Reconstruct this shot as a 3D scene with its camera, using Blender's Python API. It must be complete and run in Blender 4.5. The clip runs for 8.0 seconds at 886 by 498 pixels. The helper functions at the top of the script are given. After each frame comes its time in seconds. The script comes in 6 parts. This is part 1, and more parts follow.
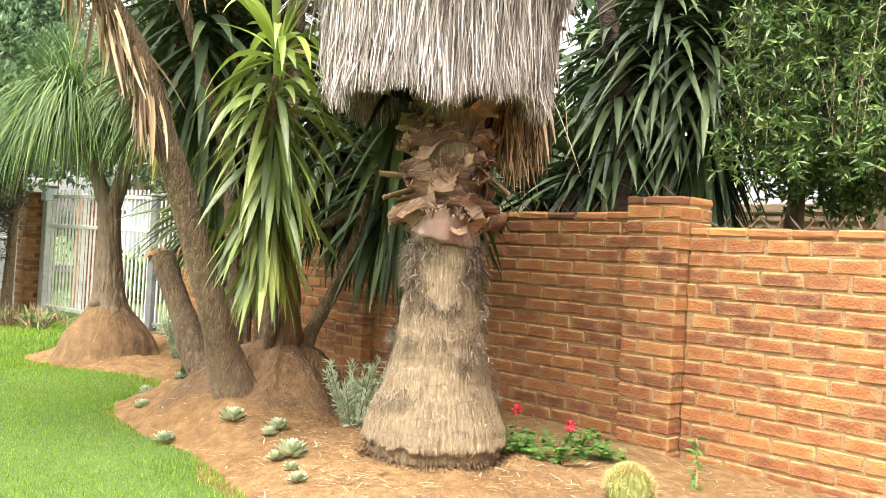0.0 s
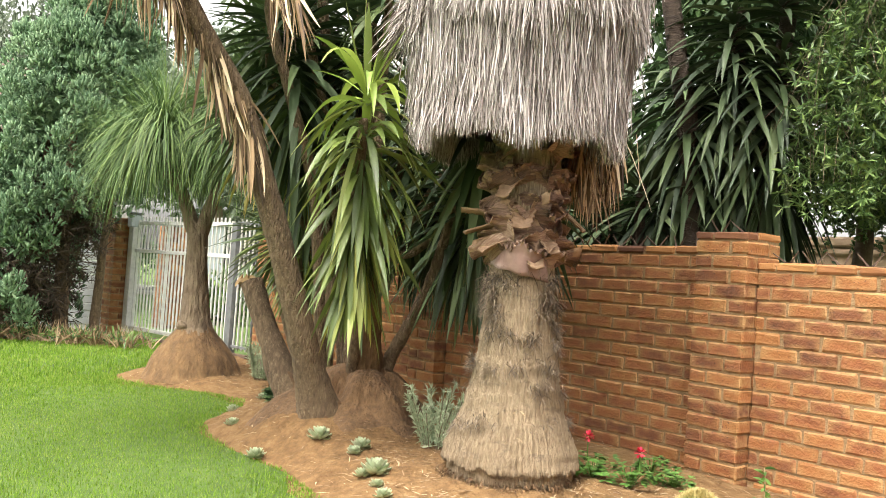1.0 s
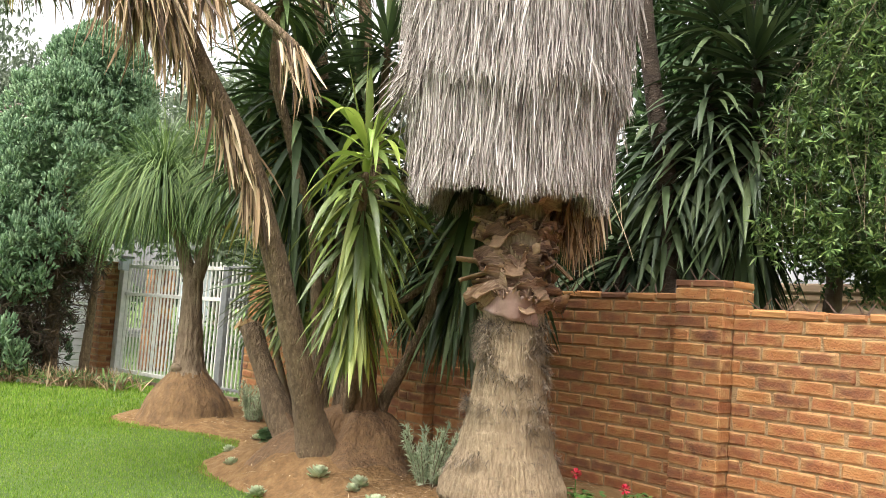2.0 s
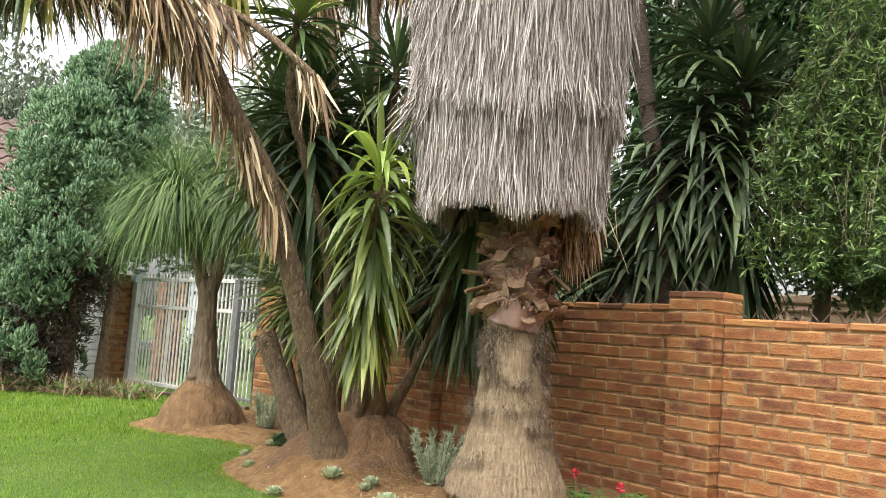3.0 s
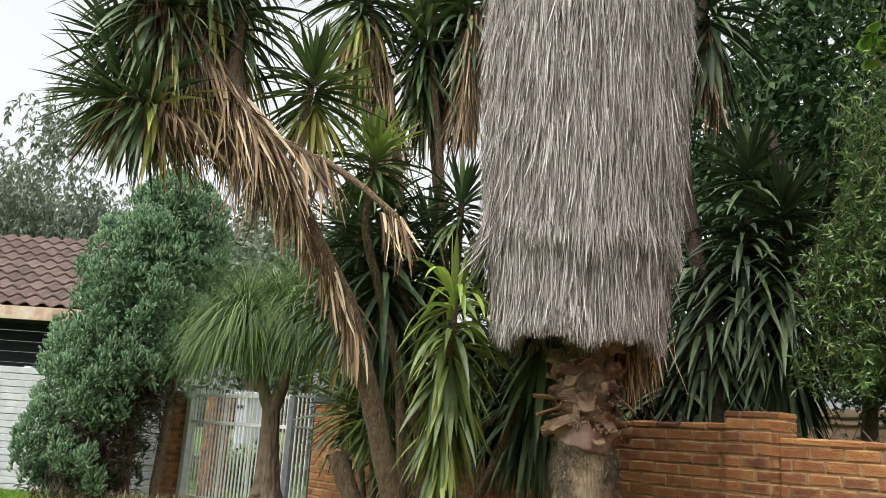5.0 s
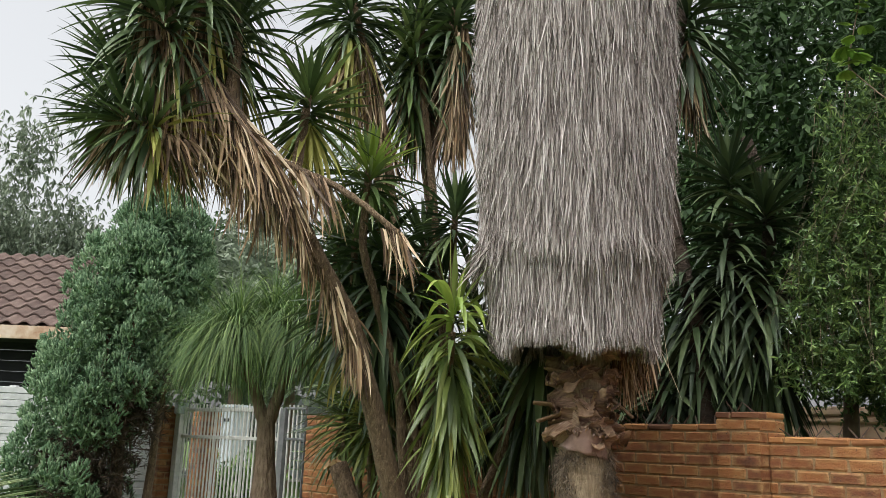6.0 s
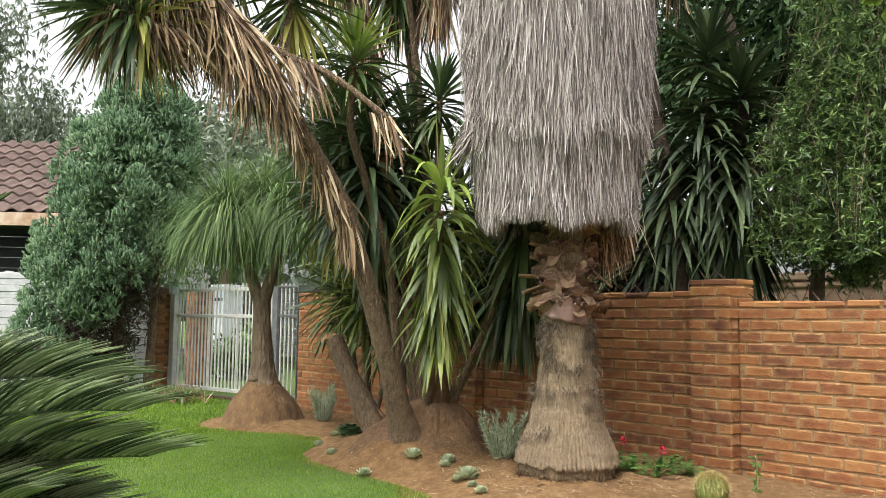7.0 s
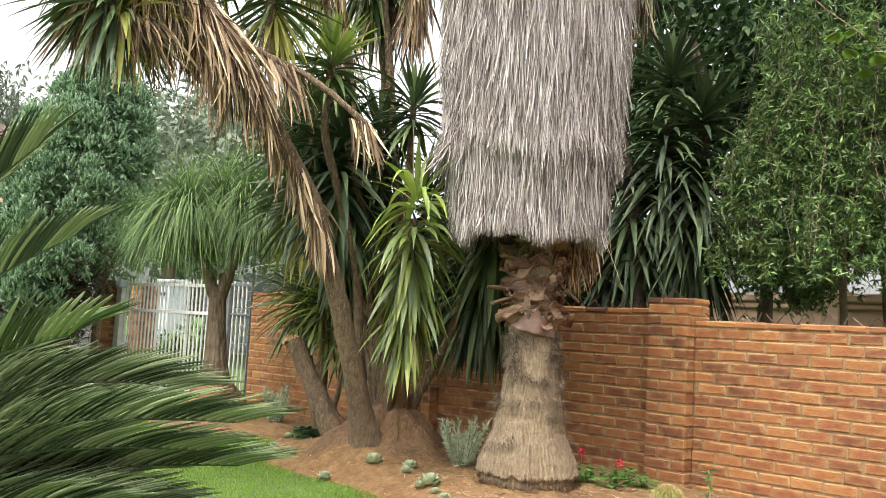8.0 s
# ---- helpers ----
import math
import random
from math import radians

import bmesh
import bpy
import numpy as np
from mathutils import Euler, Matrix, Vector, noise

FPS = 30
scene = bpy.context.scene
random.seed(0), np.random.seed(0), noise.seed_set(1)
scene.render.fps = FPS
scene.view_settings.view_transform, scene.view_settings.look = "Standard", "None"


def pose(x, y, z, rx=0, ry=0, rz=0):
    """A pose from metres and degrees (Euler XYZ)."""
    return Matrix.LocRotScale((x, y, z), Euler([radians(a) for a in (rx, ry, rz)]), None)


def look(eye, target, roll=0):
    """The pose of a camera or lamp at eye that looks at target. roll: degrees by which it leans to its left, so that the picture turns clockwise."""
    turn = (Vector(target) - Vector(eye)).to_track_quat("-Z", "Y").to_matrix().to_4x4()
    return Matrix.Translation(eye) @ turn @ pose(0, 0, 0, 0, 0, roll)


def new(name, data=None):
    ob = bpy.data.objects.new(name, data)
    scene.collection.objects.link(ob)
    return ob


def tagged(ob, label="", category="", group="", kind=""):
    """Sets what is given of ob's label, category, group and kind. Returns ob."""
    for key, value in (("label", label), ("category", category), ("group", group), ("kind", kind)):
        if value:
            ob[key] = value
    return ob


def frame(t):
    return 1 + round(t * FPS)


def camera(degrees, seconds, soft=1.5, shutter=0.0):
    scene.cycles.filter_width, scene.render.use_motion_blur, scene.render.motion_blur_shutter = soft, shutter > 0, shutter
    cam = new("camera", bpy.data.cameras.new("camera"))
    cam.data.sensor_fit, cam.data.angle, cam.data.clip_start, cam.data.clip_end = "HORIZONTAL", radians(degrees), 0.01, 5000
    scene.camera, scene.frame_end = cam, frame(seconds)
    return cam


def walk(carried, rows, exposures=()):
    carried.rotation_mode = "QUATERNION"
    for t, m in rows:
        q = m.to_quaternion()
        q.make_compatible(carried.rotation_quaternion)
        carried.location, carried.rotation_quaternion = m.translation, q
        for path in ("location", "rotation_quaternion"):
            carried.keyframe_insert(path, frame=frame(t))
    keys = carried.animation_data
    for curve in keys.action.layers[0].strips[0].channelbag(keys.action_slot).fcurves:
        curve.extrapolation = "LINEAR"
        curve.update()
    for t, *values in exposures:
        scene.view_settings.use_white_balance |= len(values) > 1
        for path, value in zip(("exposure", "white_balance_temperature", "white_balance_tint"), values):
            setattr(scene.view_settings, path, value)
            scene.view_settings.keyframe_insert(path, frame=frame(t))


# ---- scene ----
cam = camera(53.6, 8.0, 0.6)
PATH = [
    (0, (2.978, -4.327, 1.084), (1.516, -2.963, 1.1015), 3.3),
    (0.5, (3.069, -4.463, 1.096), (1.569, -3.14, 1.1255), 3.9),
    (1, (3.116, -4.575, 1.11), (1.562, -3.317, 1.1760), 4.0),
    (1.5, (3.165, -4.727, 1.091), (1.622, -3.457, 1.1720), 3.7),
    (2, (3.275, -4.823, 1.112), (1.752, -3.538, 1.2790), 4.2),
    (2.2, (3.339, -4.85, 1.121), (1.817, -3.572, 1.3460), 4.4),
    (3.3, (3.529, -5.148, 1.084), (2.006, -3.864, 1.2565), 3.9),
    (3.5, (3.525, -5.21, 1.085), (2.039, -3.883, 1.2555), 3.2),
    (4, (3.567, -5.335, 1.096), (2.061, -4.036, 1.3085), 3.4),
    (4.5, (3.643, -5.461, 1.108), (2.138, -4.195, 1.4655), 3.1),
    (4.7, (3.66, -5.502, 1.126), (2.118, -4.291, 1.5165), 3.8),
    (5.8, (3.669, -5.782, 1.152), (2.167, -4.558, 1.6475), 3.2),
    (6, (3.69, -5.815, 1.147), (2.19, -4.571, 1.5925), 2.3),
    (6.5, (3.775, -5.9, 1.13), (2.267, -4.617, 1.4035), 1.0),
    (7, (3.85, -6.012, 1.133), (2.349, -4.701, 1.3015), 0.8),
    (7.5, (3.832, -6.1, 1.135), (2.345, -4.775, 1.3155), 1.2),
    (8, (3.746, -6.219, 1.154), (2.34, -4.808, 1.3355), 3.1),
]
walk(cam, [(t, look(eye, target, roll)) for t, eye, target, roll in PATH],
     exposures=[(0, 2.46, 6950, 10), (1, 2.08, 6900, 10), (2, 1.85, 6750, 10), (3.5, 1.7, 6600, 10), (4, 1.94, 6550, 10), (4.5, 1.55, 6500, 9), (5.8, 0.88, 6450, 9), (6.5, 1.12, 6500, 10), (7, 1.36, 6550, 10), (7.5, 1.64, 6550, 11), (8, 1.72, 6600, 10)])

# ---- world and sun: bright overcast ----
world = bpy.data.worlds.new("overcast")
scene.world = world
world.use_nodes = True
wn = world.node_tree
wn.nodes.clear()
sky = wn.nodes.new("ShaderNodeTexSky")
sky.sky_type, sky.sun_disc = "NISHITA", False
sky.sun_elevation, sky.sun_rotation = radians(65), radians(165)
sky.air_density, sky.dust_density, sky.ozone_density = 1.0, 6.0, 0.5
soft_sky = wn.nodes.new("ShaderNodeHueSaturation")
soft_sky.inputs["Saturation"].default_value = 0.12
wbg = wn.nodes.new("ShaderNodeBackground")
wbg.inputs["Strength"].default_value = 0.15
wout = wn.nodes.new("ShaderNodeOutputWorld")
wn.links.new(sky.outputs[0], soft_sky.inputs["Color"])
wn.links.new(soft_sky.outputs[0], wbg.inputs["Color"])
wn.links.new(wbg.outputs[0], wout.inputs["Surface"])
sun = new("sun", bpy.data.lights.new("sun", "SUN"))
sun.data.energy, sun.data.angle, sun.data.color = 0.55, radians(40), (1.0, 0.96, 0.9)
sun.matrix_world = look((1.0, -3.8, 8.5), (0.0, 0.0, 0.0))


# ---- materials ----
def mat(name, cols, scale=8.0, rough=0.7, bump=0.3, bump_scale=60.0, rand="", amount=0.5, translucent=0.0, metal=0.0,
        stretch=(1, 1, 1), spec=0.5, bump_dist=0.01, big=1.0):
    """A procedural surface: a colour ramp over two scales of noise, mixed with a random value per object or per island."""
    m = bpy.data.materials.new(name)
    m.use_nodes = True
    nt = m.node_tree
    N, Lk = nt.nodes, nt.links
    b = N["Principled BSDF"]
    out = N["Material Output"]
    tc = N.new("ShaderNodeTexCoord")
    mp = N.new("ShaderNodeMapping")
    mp.inputs["Scale"].default_value = stretch
    Lk.new(tc.outputs["Object"], mp.inputs["Vector"])
    if rand == "object":
        own = N.new("ShaderNodeObjectInfo")
        shift = N.new("ShaderNodeVectorMath")
        shift.operation = "ADD"
        Lk.new(tc.outputs["Object"], shift.inputs[0])
        Lk.new(own.outputs["Location"], shift.inputs[1])
        Lk.new(shift.outputs[0], mp.inputs["Vector"])
    n1 = N.new("ShaderNodeTexNoise")
    n1.inputs["Scale"].default_value, n1.inputs["Detail"].default_value, n1.inputs["Roughness"].default_value = scale, 7, 0.65
    n2 = N.new("ShaderNodeTexNoise")
    n2.inputs["Scale"].default_value, n2.inputs["Detail"].default_value = big, 3
    for n in (n1, n2):
        Lk.new(mp.outputs[0], n.inputs["Vector"])
    mix = N.new("ShaderNodeMath")
    mix.operation = "MULTIPLY_ADD"
    Lk.new(n2.outputs["Fac"], mix.inputs[0])
    mix.inputs[1].default_value = 0.5
    half = N.new("ShaderNodeMath")
    half.operation = "MULTIPLY_ADD"
    Lk.new(n1.outputs["Fac"], half.inputs[0])
    half.inputs[1].default_value, half.inputs[2].default_value = 1.3, -0.4
    Lk.new(half.outputs[0], mix.inputs[2])
    fac = mix.outputs[0]
    if rand:
        src = N.new("ShaderNodeObjectInfo") if rand == "object" else N.new("ShaderNodeNewGeometry")
        r = src.outputs["Random"] if rand == "object" else src.outputs["Random Per Island"]
        lerp = N.new("ShaderNodeMix")
        lerp.inputs[0].default_value = amount
        Lk.new(fac, lerp.inputs[2])
        Lk.new(r, lerp.inputs[3])
        fac = lerp.outputs[0]
    ramp = N.new("ShaderNodeValToRGB")
    e = ramp.color_ramp.elements
    while len(e) < len(cols):
        e.new(0.5)
    for i, c in enumerate(cols):
        e[i].position = 0.12 + 0.76 * i / max(1, len(cols) - 1)
        e[i].color = (*c, 1)
    Lk.new(fac, ramp.inputs[0])
    Lk.new(ramp.outputs[0], b.inputs["Base Color"])
    b.inputs["Roughness"].default_value = rough
    b.inputs["Metallic"].default_value = metal
    b.inputs["Specular IOR Level"].default_value = spec
    if bump:
        n3 = N.new("ShaderNodeTexNoise")
        n3.inputs["Scale"].default_value, n3.inputs["Detail"].default_value = bump_scale, 6
        Lk.new(mp.outputs[0], n3.inputs["Vector"])
        bp = N.new("ShaderNodeBump")
        bp.inputs["Strength"].default_value, bp.inputs["Distance"].default_value = bump, bump_dist
        Lk.new(n3.outputs["Fac"], bp.inputs["Height"])
        Lk.new(bp.outputs[0], b.inputs["Normal"])
    if translucent:
        tr = N.new("ShaderNodeBsdfTranslucent")
        Lk.new(ramp.outputs[0], tr.inputs["Color"])
        ms = N.new("ShaderNodeMixShader")
        ms.inputs[0].default_value = translucent
        Lk.new(b.outputs[0], ms.inputs[1])
        Lk.new(tr.outputs[0], ms.inputs[2])
        Lk.new(ms.outputs[0], out.inputs["Surface"])
    return m


M_SOIL = mat("soil", [(0.083, 0.046, 0.021), (0.175, 0.103, 0.047), (0.275, 0.178, 0.09)], 14, 0.95, 0.8, 45, bump_dist=0.03, spec=0.15)
M_LAWN = mat("lawn_ground", [(0.042, 0.08, 0.013), (0.072, 0.128, 0.019), (0.115, 0.162, 0.038)], 10, 0.95, 0.8, 90, bump_dist=0.02)
M_GRASS = mat("grass_blade", [(0.07, 0.15, 0.012), (0.125, 0.235, 0.022), (0.195, 0.31, 0.04), (0.30, 0.345, 0.10)], 1.5, 0.7, 0, rand="island", amount=0.6, translucent=0.35, spec=0.15)
M_STRAW = mat("straw", [(0.30, 0.20, 0.10), (0.46, 0.34, 0.19), (0.55, 0.45, 0.28)], 5, 0.9, 0, rand="island", amount=0.7)
BRICKS = [(0.08, 0.034, 0.021), (0.17, 0.061, 0.026), (0.25, 0.091, 0.033), (0.31, 0.128, 0.042), (0.385, 0.2, 0.074)]


def worn_edges(m, pale, strength):
    """Lets a brick's long-weathered rims go pale, raggedly, where mortar was smeared over them."""
    nt = m.node_tree
    N, Lk = nt.nodes, nt.links
    b = N["Principled BSDF"]
    src = b.inputs["Base Color"].links[0].from_socket
    tc = N.new("ShaderNodeTexCoord")
    sp = N.new("ShaderNodeSeparateXYZ")
    Lk.new(tc.outputs["Object"], sp.inputs[0])
    rims = []
    for axis, lo, hi in (("X", 0.06, 0.115), ("Z", 0.008, 0.036)):
        ab = N.new("ShaderNodeMath")
        ab.operation = "ABSOLUTE"
        Lk.new(sp.outputs[axis], ab.inputs[0])
        mr = N.new("ShaderNodeMapRange")
        mr.inputs["From Min"].default_value, mr.inputs["From Max"].default_value = lo, hi
        Lk.new(ab.outputs[0], mr.inputs["Value"])
        rims.append(mr.outputs[0])
    mx = N.new("ShaderNodeMath")
    mx.operation = "MAXIMUM"
    Lk.new(rims[0], mx.inputs[0])
    Lk.new(rims[1], mx.inputs[1])
    info = N.new("ShaderNodeObjectInfo")
    add = N.new("ShaderNodeVectorMath")
    add.operation = "ADD"
    Lk.new(tc.outputs["Object"], add.inputs[0])
    Lk.new(info.outputs["Location"], add.inputs[1])
    no = N.new("ShaderNodeTexNoise")
    no.inputs["Scale"].default_value, no.inputs["Detail"].default_value = 14, 6
    Lk.new(add.outputs[0], no.inputs["Vector"])
    nr = N.new("ShaderNodeMapRange")
    nr.inputs["From Min"].default_value, nr.inputs["From Max"].default_value = 0.34, 0.62
    Lk.new(no.outputs["Fac"], nr.inputs["Value"])
    mu = N.new("ShaderNodeMath")
    mu.operation = "MULTIPLY"
    Lk.new(mx.outputs[0], mu.inputs[0])
    Lk.new(nr.outputs[0], mu.inputs[1])
    st = N.new("ShaderNodeMath")
    st.operation = "MULTIPLY"
    Lk.new(mu.outputs[0], st.inputs[0])
    st.inputs[1].default_value = strength
    mixc = N.new("ShaderNodeMix")
    mixc.data_type = "RGBA"
    Lk.new(st.outputs[0], mixc.inputs[0])
    Lk.new(src, mixc.inputs[6])
    mixc.inputs[7].default_value = (*pale, 1)
    Lk.new(mixc.outputs[2], b.inputs["Base Color"])
    # dark burnt specks
    vo = N.new("ShaderNodeTexNoise")
    vo.inputs["Scale"].default_value, vo.inputs["Detail"].default_value = 90, 2
    Lk.new(add.outputs[0], vo.inputs["Vector"])
    vr = N.new("ShaderNodeMapRange")
    vr.inputs["From Min"].default_value, vr.inputs["From Max"].default_value = 0.66, 0.72
    Lk.new(vo.outputs["Fac"], vr.inputs["Value"])
    m2 = N.new("ShaderNodeMix")
    m2.data_type = "RGBA"
    Lk.new(vr.outputs[0], m2.inputs[0])
    Lk.new(mixc.outputs[2], m2.inputs[6])
    m2.inputs[7].default_value = (0.07, 0.035, 0.025, 1)
    Lk.new(m2.outputs[2], b.inputs["Base Color"])
    return m


def patches(m, dark, scale, stretch, lo, hi, strength):
    """Lays ragged darker weathered patches over a surface."""
    nt = m.node_tree
    N, Lk = nt.nodes, nt.links
    b = N["Principled BSDF"]
    src = b.inputs["Base Color"].links[0].from_socket
    tc = N.new("ShaderNodeTexCoord")
    mp = N.new("ShaderNodeMapping")
    mp.inputs["Scale"].default_value = stretch
    Lk.new(tc.outputs["Object"], mp.inputs["Vector"])
    no = N.new("ShaderNodeTexNoise")
    no.inputs["Scale"].default_value, no.inputs["Detail"].default_value, no.inputs["Roughness"].default_value = scale, 8, 0.7
    Lk.new(mp.outputs[0], no.inputs["Vector"])
    nr = N.new("ShaderNodeMapRange")
    nr.inputs["From Min"].default_value, nr.inputs["From Max"].default_value, nr.inputs["To Max"].default_value = lo, hi, strength
    Lk.new(no.outputs["Fac"], nr.inputs["Value"])
    mx = N.new("ShaderNodeMix")
    mx.data_type = "RGBA"
    Lk.new(nr.outputs[0], mx.inputs[0])
    Lk.new(src, mx.inputs[6])
    mx.inputs[7].default_value = (*dark, 1)
    Lk.new(mx.outputs[2], b.inputs["Base Color"])
    return m


M_BRICK = worn_edges(mat("face_brick", BRICKS, 9, 0.85, 0.6, 70, rand="object", amount=0.44, big=1.6, bump_dist=0.012), (0.40, 0.24, 0.1), 0.85)
M_BRICK_FAR = mat("face_brick_joined", BRICKS, 9, 0.85, 0.5, 70, rand="island", amount=0.5, big=5.0, bump_dist=0.006)
M_CAP = mat("cap_brick", [(0.085, 0.04, 0.025), (0.18, 0.075, 0.036), (0.31, 0.135, 0.05), (0.41, 0.21, 0.075)], 9, 0.85, 0.5, 70, rand="object", amount=0.65, big=5.0, bump_dist=0.006)
M_MORTAR = mat("mortar", [(0.17, 0.11, 0.055), (0.28, 0.185, 0.096), (0.38, 0.265, 0.148)], 25, 0.95, 0.6, 120)
M_PALM = patches(mat("palm_trunk_fibre", [(0.12, 0.084, 0.05), (0.24, 0.175, 0.108), (0.345, 0.26, 0.165), (0.45, 0.355, 0.235)], 10, 0.95, 1.0, 30, stretch=(7, 7, 1.0), bump_dist=0.025, big=0.6), (0.1, 0.077, 0.057), 11, (1, 1, 2.2), 0.55, 0.66, 0.5)
M_FIBRE = mat("loose_fibre", [(0.04, 0.03, 0.022), (0.1, 0.075, 0.053), (0.19, 0.145, 0.1), (0.36, 0.285, 0.2)], 4, 0.9, 0, rand="island", amount=0.8)
M_BOOT = mat("leaf_base", [(0.045, 0.024, 0.017), (0.15, 0.08, 0.054), (0.31, 0.19, 0.13), (0.52, 0.39, 0.29)], 16, 0.6, 1.0, 26, rand="object", amount=0.35, stretch=(1, 1, 7), bump_dist=0.012)
M_BOOT_CUT = mat("leaf_base_cut", [(0.14, 0.085, 0.05), (0.30, 0.19, 0.115), (0.46, 0.33, 0.21)], 14, 0.8, 0.6, 60)
M_THATCH = mat("dead_frond_thatch", [(0.065, 0.049, 0.041), (0.27, 0.228, 0.208), (0.49, 0.436, 0.41), (0.69, 0.64, 0.61)], 3, 0.85, 0, rand="island", amount=0.7, big=2.0)
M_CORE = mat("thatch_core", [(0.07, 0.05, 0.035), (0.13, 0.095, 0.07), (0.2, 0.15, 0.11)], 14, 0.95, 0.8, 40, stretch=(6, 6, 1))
M_DEAD = mat("dead_leaf", [(0.068, 0.044, 0.029), (0.235, 0.152, 0.092), (0.47, 0.325, 0.19), (0.70, 0.56, 0.39)], 5, 0.8, 0, rand="island", amount=0.88, translucent=0.15)
M_YUCCA = mat("yucca_leaf", [(0.024, 0.044, 0.02), (0.052, 0.086, 0.034), (0.092, 0.138, 0.054), (0.16, 0.215, 0.08)], 3, 0.42, 0, rand="island", amount=0.7, translucent=0.12)
# yucca leaf colour darkened to carry the shade on the rear heads
M_YUCCA_SHADED = mat("shade_toned_yucca_leaf", [(0.018, 0.032, 0.015), (0.036, 0.06, 0.026), (0.062, 0.096, 0.04), (0.11, 0.15, 0.06)], 3, 0.55, 0, rand="island", amount=0.7, translucent=0.08, spec=0.35)
M_YUCCA_OBJ = mat("yucca_leaf_bright", [(0.045, 0.07, 0.018), (0.1, 0.145, 0.034), (0.17, 0.22, 0.05), (0.29, 0.32, 0.08)], 3, 0.4, 0.15, 150, rand="object", amount=0.7, translucent=0.2, stretch=(4, 4, 1))
M_YUCCA_MID = mat("yucca_leaf_mid", [(0.03, 0.055, 0.02), (0.07, 0.115, 0.034), (0.12, 0.18, 0.055), (0.2, 0.26, 0.085)], 3, 0.4, 0.15, 150, rand="object", amount=0.7, translucent=0.15, stretch=(4, 4, 1))
M_BOOT_PALE = mat("pale_leaf_base", [(0.13, 0.07, 0.055), (0.27, 0.175, 0.145), (0.46, 0.38, 0.34)], 5, 0.55, 0.5, 30)
M_YOUNG = mat("young_yucca_leaf", [(0.17, 0.26, 0.05), (0.27, 0.37, 0.07), (0.39, 0.47, 0.11)], 3, 0.42, 0.1, 150, rand="object", amount=0.6, translucent=0.25)
M_YELLOW = mat("yellowing_leaf", [(0.17, 0.21, 0.045), (0.34, 0.34, 0.075), (0.47, 0.38, 0.13)], 4, 0.55, 0, rand="island", amount=0.6, translucent=0.2)
M_BARK = patches(mat("yucca_bark", [(0.052, 0.034, 0.02), (0.118, 0.078, 0.046), (0.19, 0.13, 0.077), (0.27, 0.19, 0.115)], 26, 0.95, 1.0, 70, stretch=(1.6, 1.6, 0.6), bump_dist=0.03, big=2.0), (0.36, 0.27, 0.165), 34, (2.4, 2.4, 0.7), 0.57, 0.64, 0.7)
# banded bark, its colour lowered to stand in for shade behind the wall
M_BARK_SHADED = mat("shade_toned_banded_bark", [(0.03, 0.021, 0.015), (0.062, 0.043, 0.03), (0.1, 0.072, 0.052)], 10, 0.95, 1.0, 40, stretch=(1, 1, 5), bump_dist=0.02, big=2.0)
M_BARK_SOIL = mat("yucca_root_bark", [(0.058, 0.032, 0.016), (0.13, 0.073, 0.034), (0.21, 0.124, 0.06)], 16, 0.95, 1.0, 34, stretch=(1.6, 1.6, 0.5), bump_dist=0.03, big=2.0)
M_CUT = mat("cut_wood", [(0.14, 0.085, 0.045), (0.34, 0.22, 0.11), (0.52, 0.38, 0.2)], 22, 0.85, 0.6, 60)
M_PONYBARK = mat("ponytail_bark", [(0.055, 0.038, 0.025), (0.13, 0.092, 0.06), (0.2, 0.148, 0.098), (0.3, 0.23, 0.16)], 12, 0.95, 1.0, 34, stretch=(1, 1, 0.45), bump_dist=0.03, big=1.5)
M_PONYBULB = mat("ponytail_bulb_bark", [(0.045, 0.024, 0.011), (0.102, 0.057, 0.024), (0.165, 0.096, 0.042), (0.25, 0.155, 0.075)], 12, 0.95, 1.0, 34, stretch=(1, 1, 0.45), bump_dist=0.03, big=1.5)
M_PONY = mat("ponytail_leaf", [(0.035, 0.072, 0.025), (0.075, 0.14, 0.042), (0.135, 0.22, 0.067), (0.25, 0.345, 0.11)], 2, 0.65, 0, rand="island", amount=0.75, translucent=0.2)
M_CONIFER = mat("conifer_foliage", [(0.06, 0.115, 0.066), (0.125, 0.21, 0.12), (0.22, 0.33, 0.19), (0.36, 0.48, 0.29)], 2, 0.8, 0, rand="island", amount=0.5, translucent=0.1, spec=0.2)
M_CONIFER_DRY = mat("conifer_dry_twig", [(0.03, 0.023, 0.018), (0.07, 0.05, 0.036), (0.13, 0.09, 0.06)], 3, 0.9, 0, rand="island", amount=0.6)
M_SHRUB = mat("shrub_leaf", [(0.038, 0.08, 0.024), (0.076, 0.145, 0.042), (0.138, 0.232, 0.066), (0.25, 0.36, 0.11)], 2, 0.45, 0, rand="island", amount=0.8, translucent=0.2)
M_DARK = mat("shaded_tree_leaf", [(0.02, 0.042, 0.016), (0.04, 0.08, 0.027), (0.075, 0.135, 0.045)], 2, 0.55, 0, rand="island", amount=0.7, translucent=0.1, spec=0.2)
M_PALE = mat("weeping_tree_leaf", [(0.09, 0.122, 0.08), (0.16, 0.2, 0.135), (0.25, 0.30, 0.205)], 2, 0.7, 0, rand="island", amount=0.7, translucent=0.2)
M_LIME = mat("broad_leaf", [(0.10, 0.2, 0.035), (0.2, 0.34, 0.06), (0.3, 0.45, 0.1)], 5, 0.5, 0.2, 40, rand="island", amount=0.6, translucent=0.3)
M_TWIG = mat("thin_twig", [(0.08, 0.055, 0.035), (0.17, 0.125, 0.085), (0.26, 0.2, 0.14)], 12, 0.9, 0.5, 60)
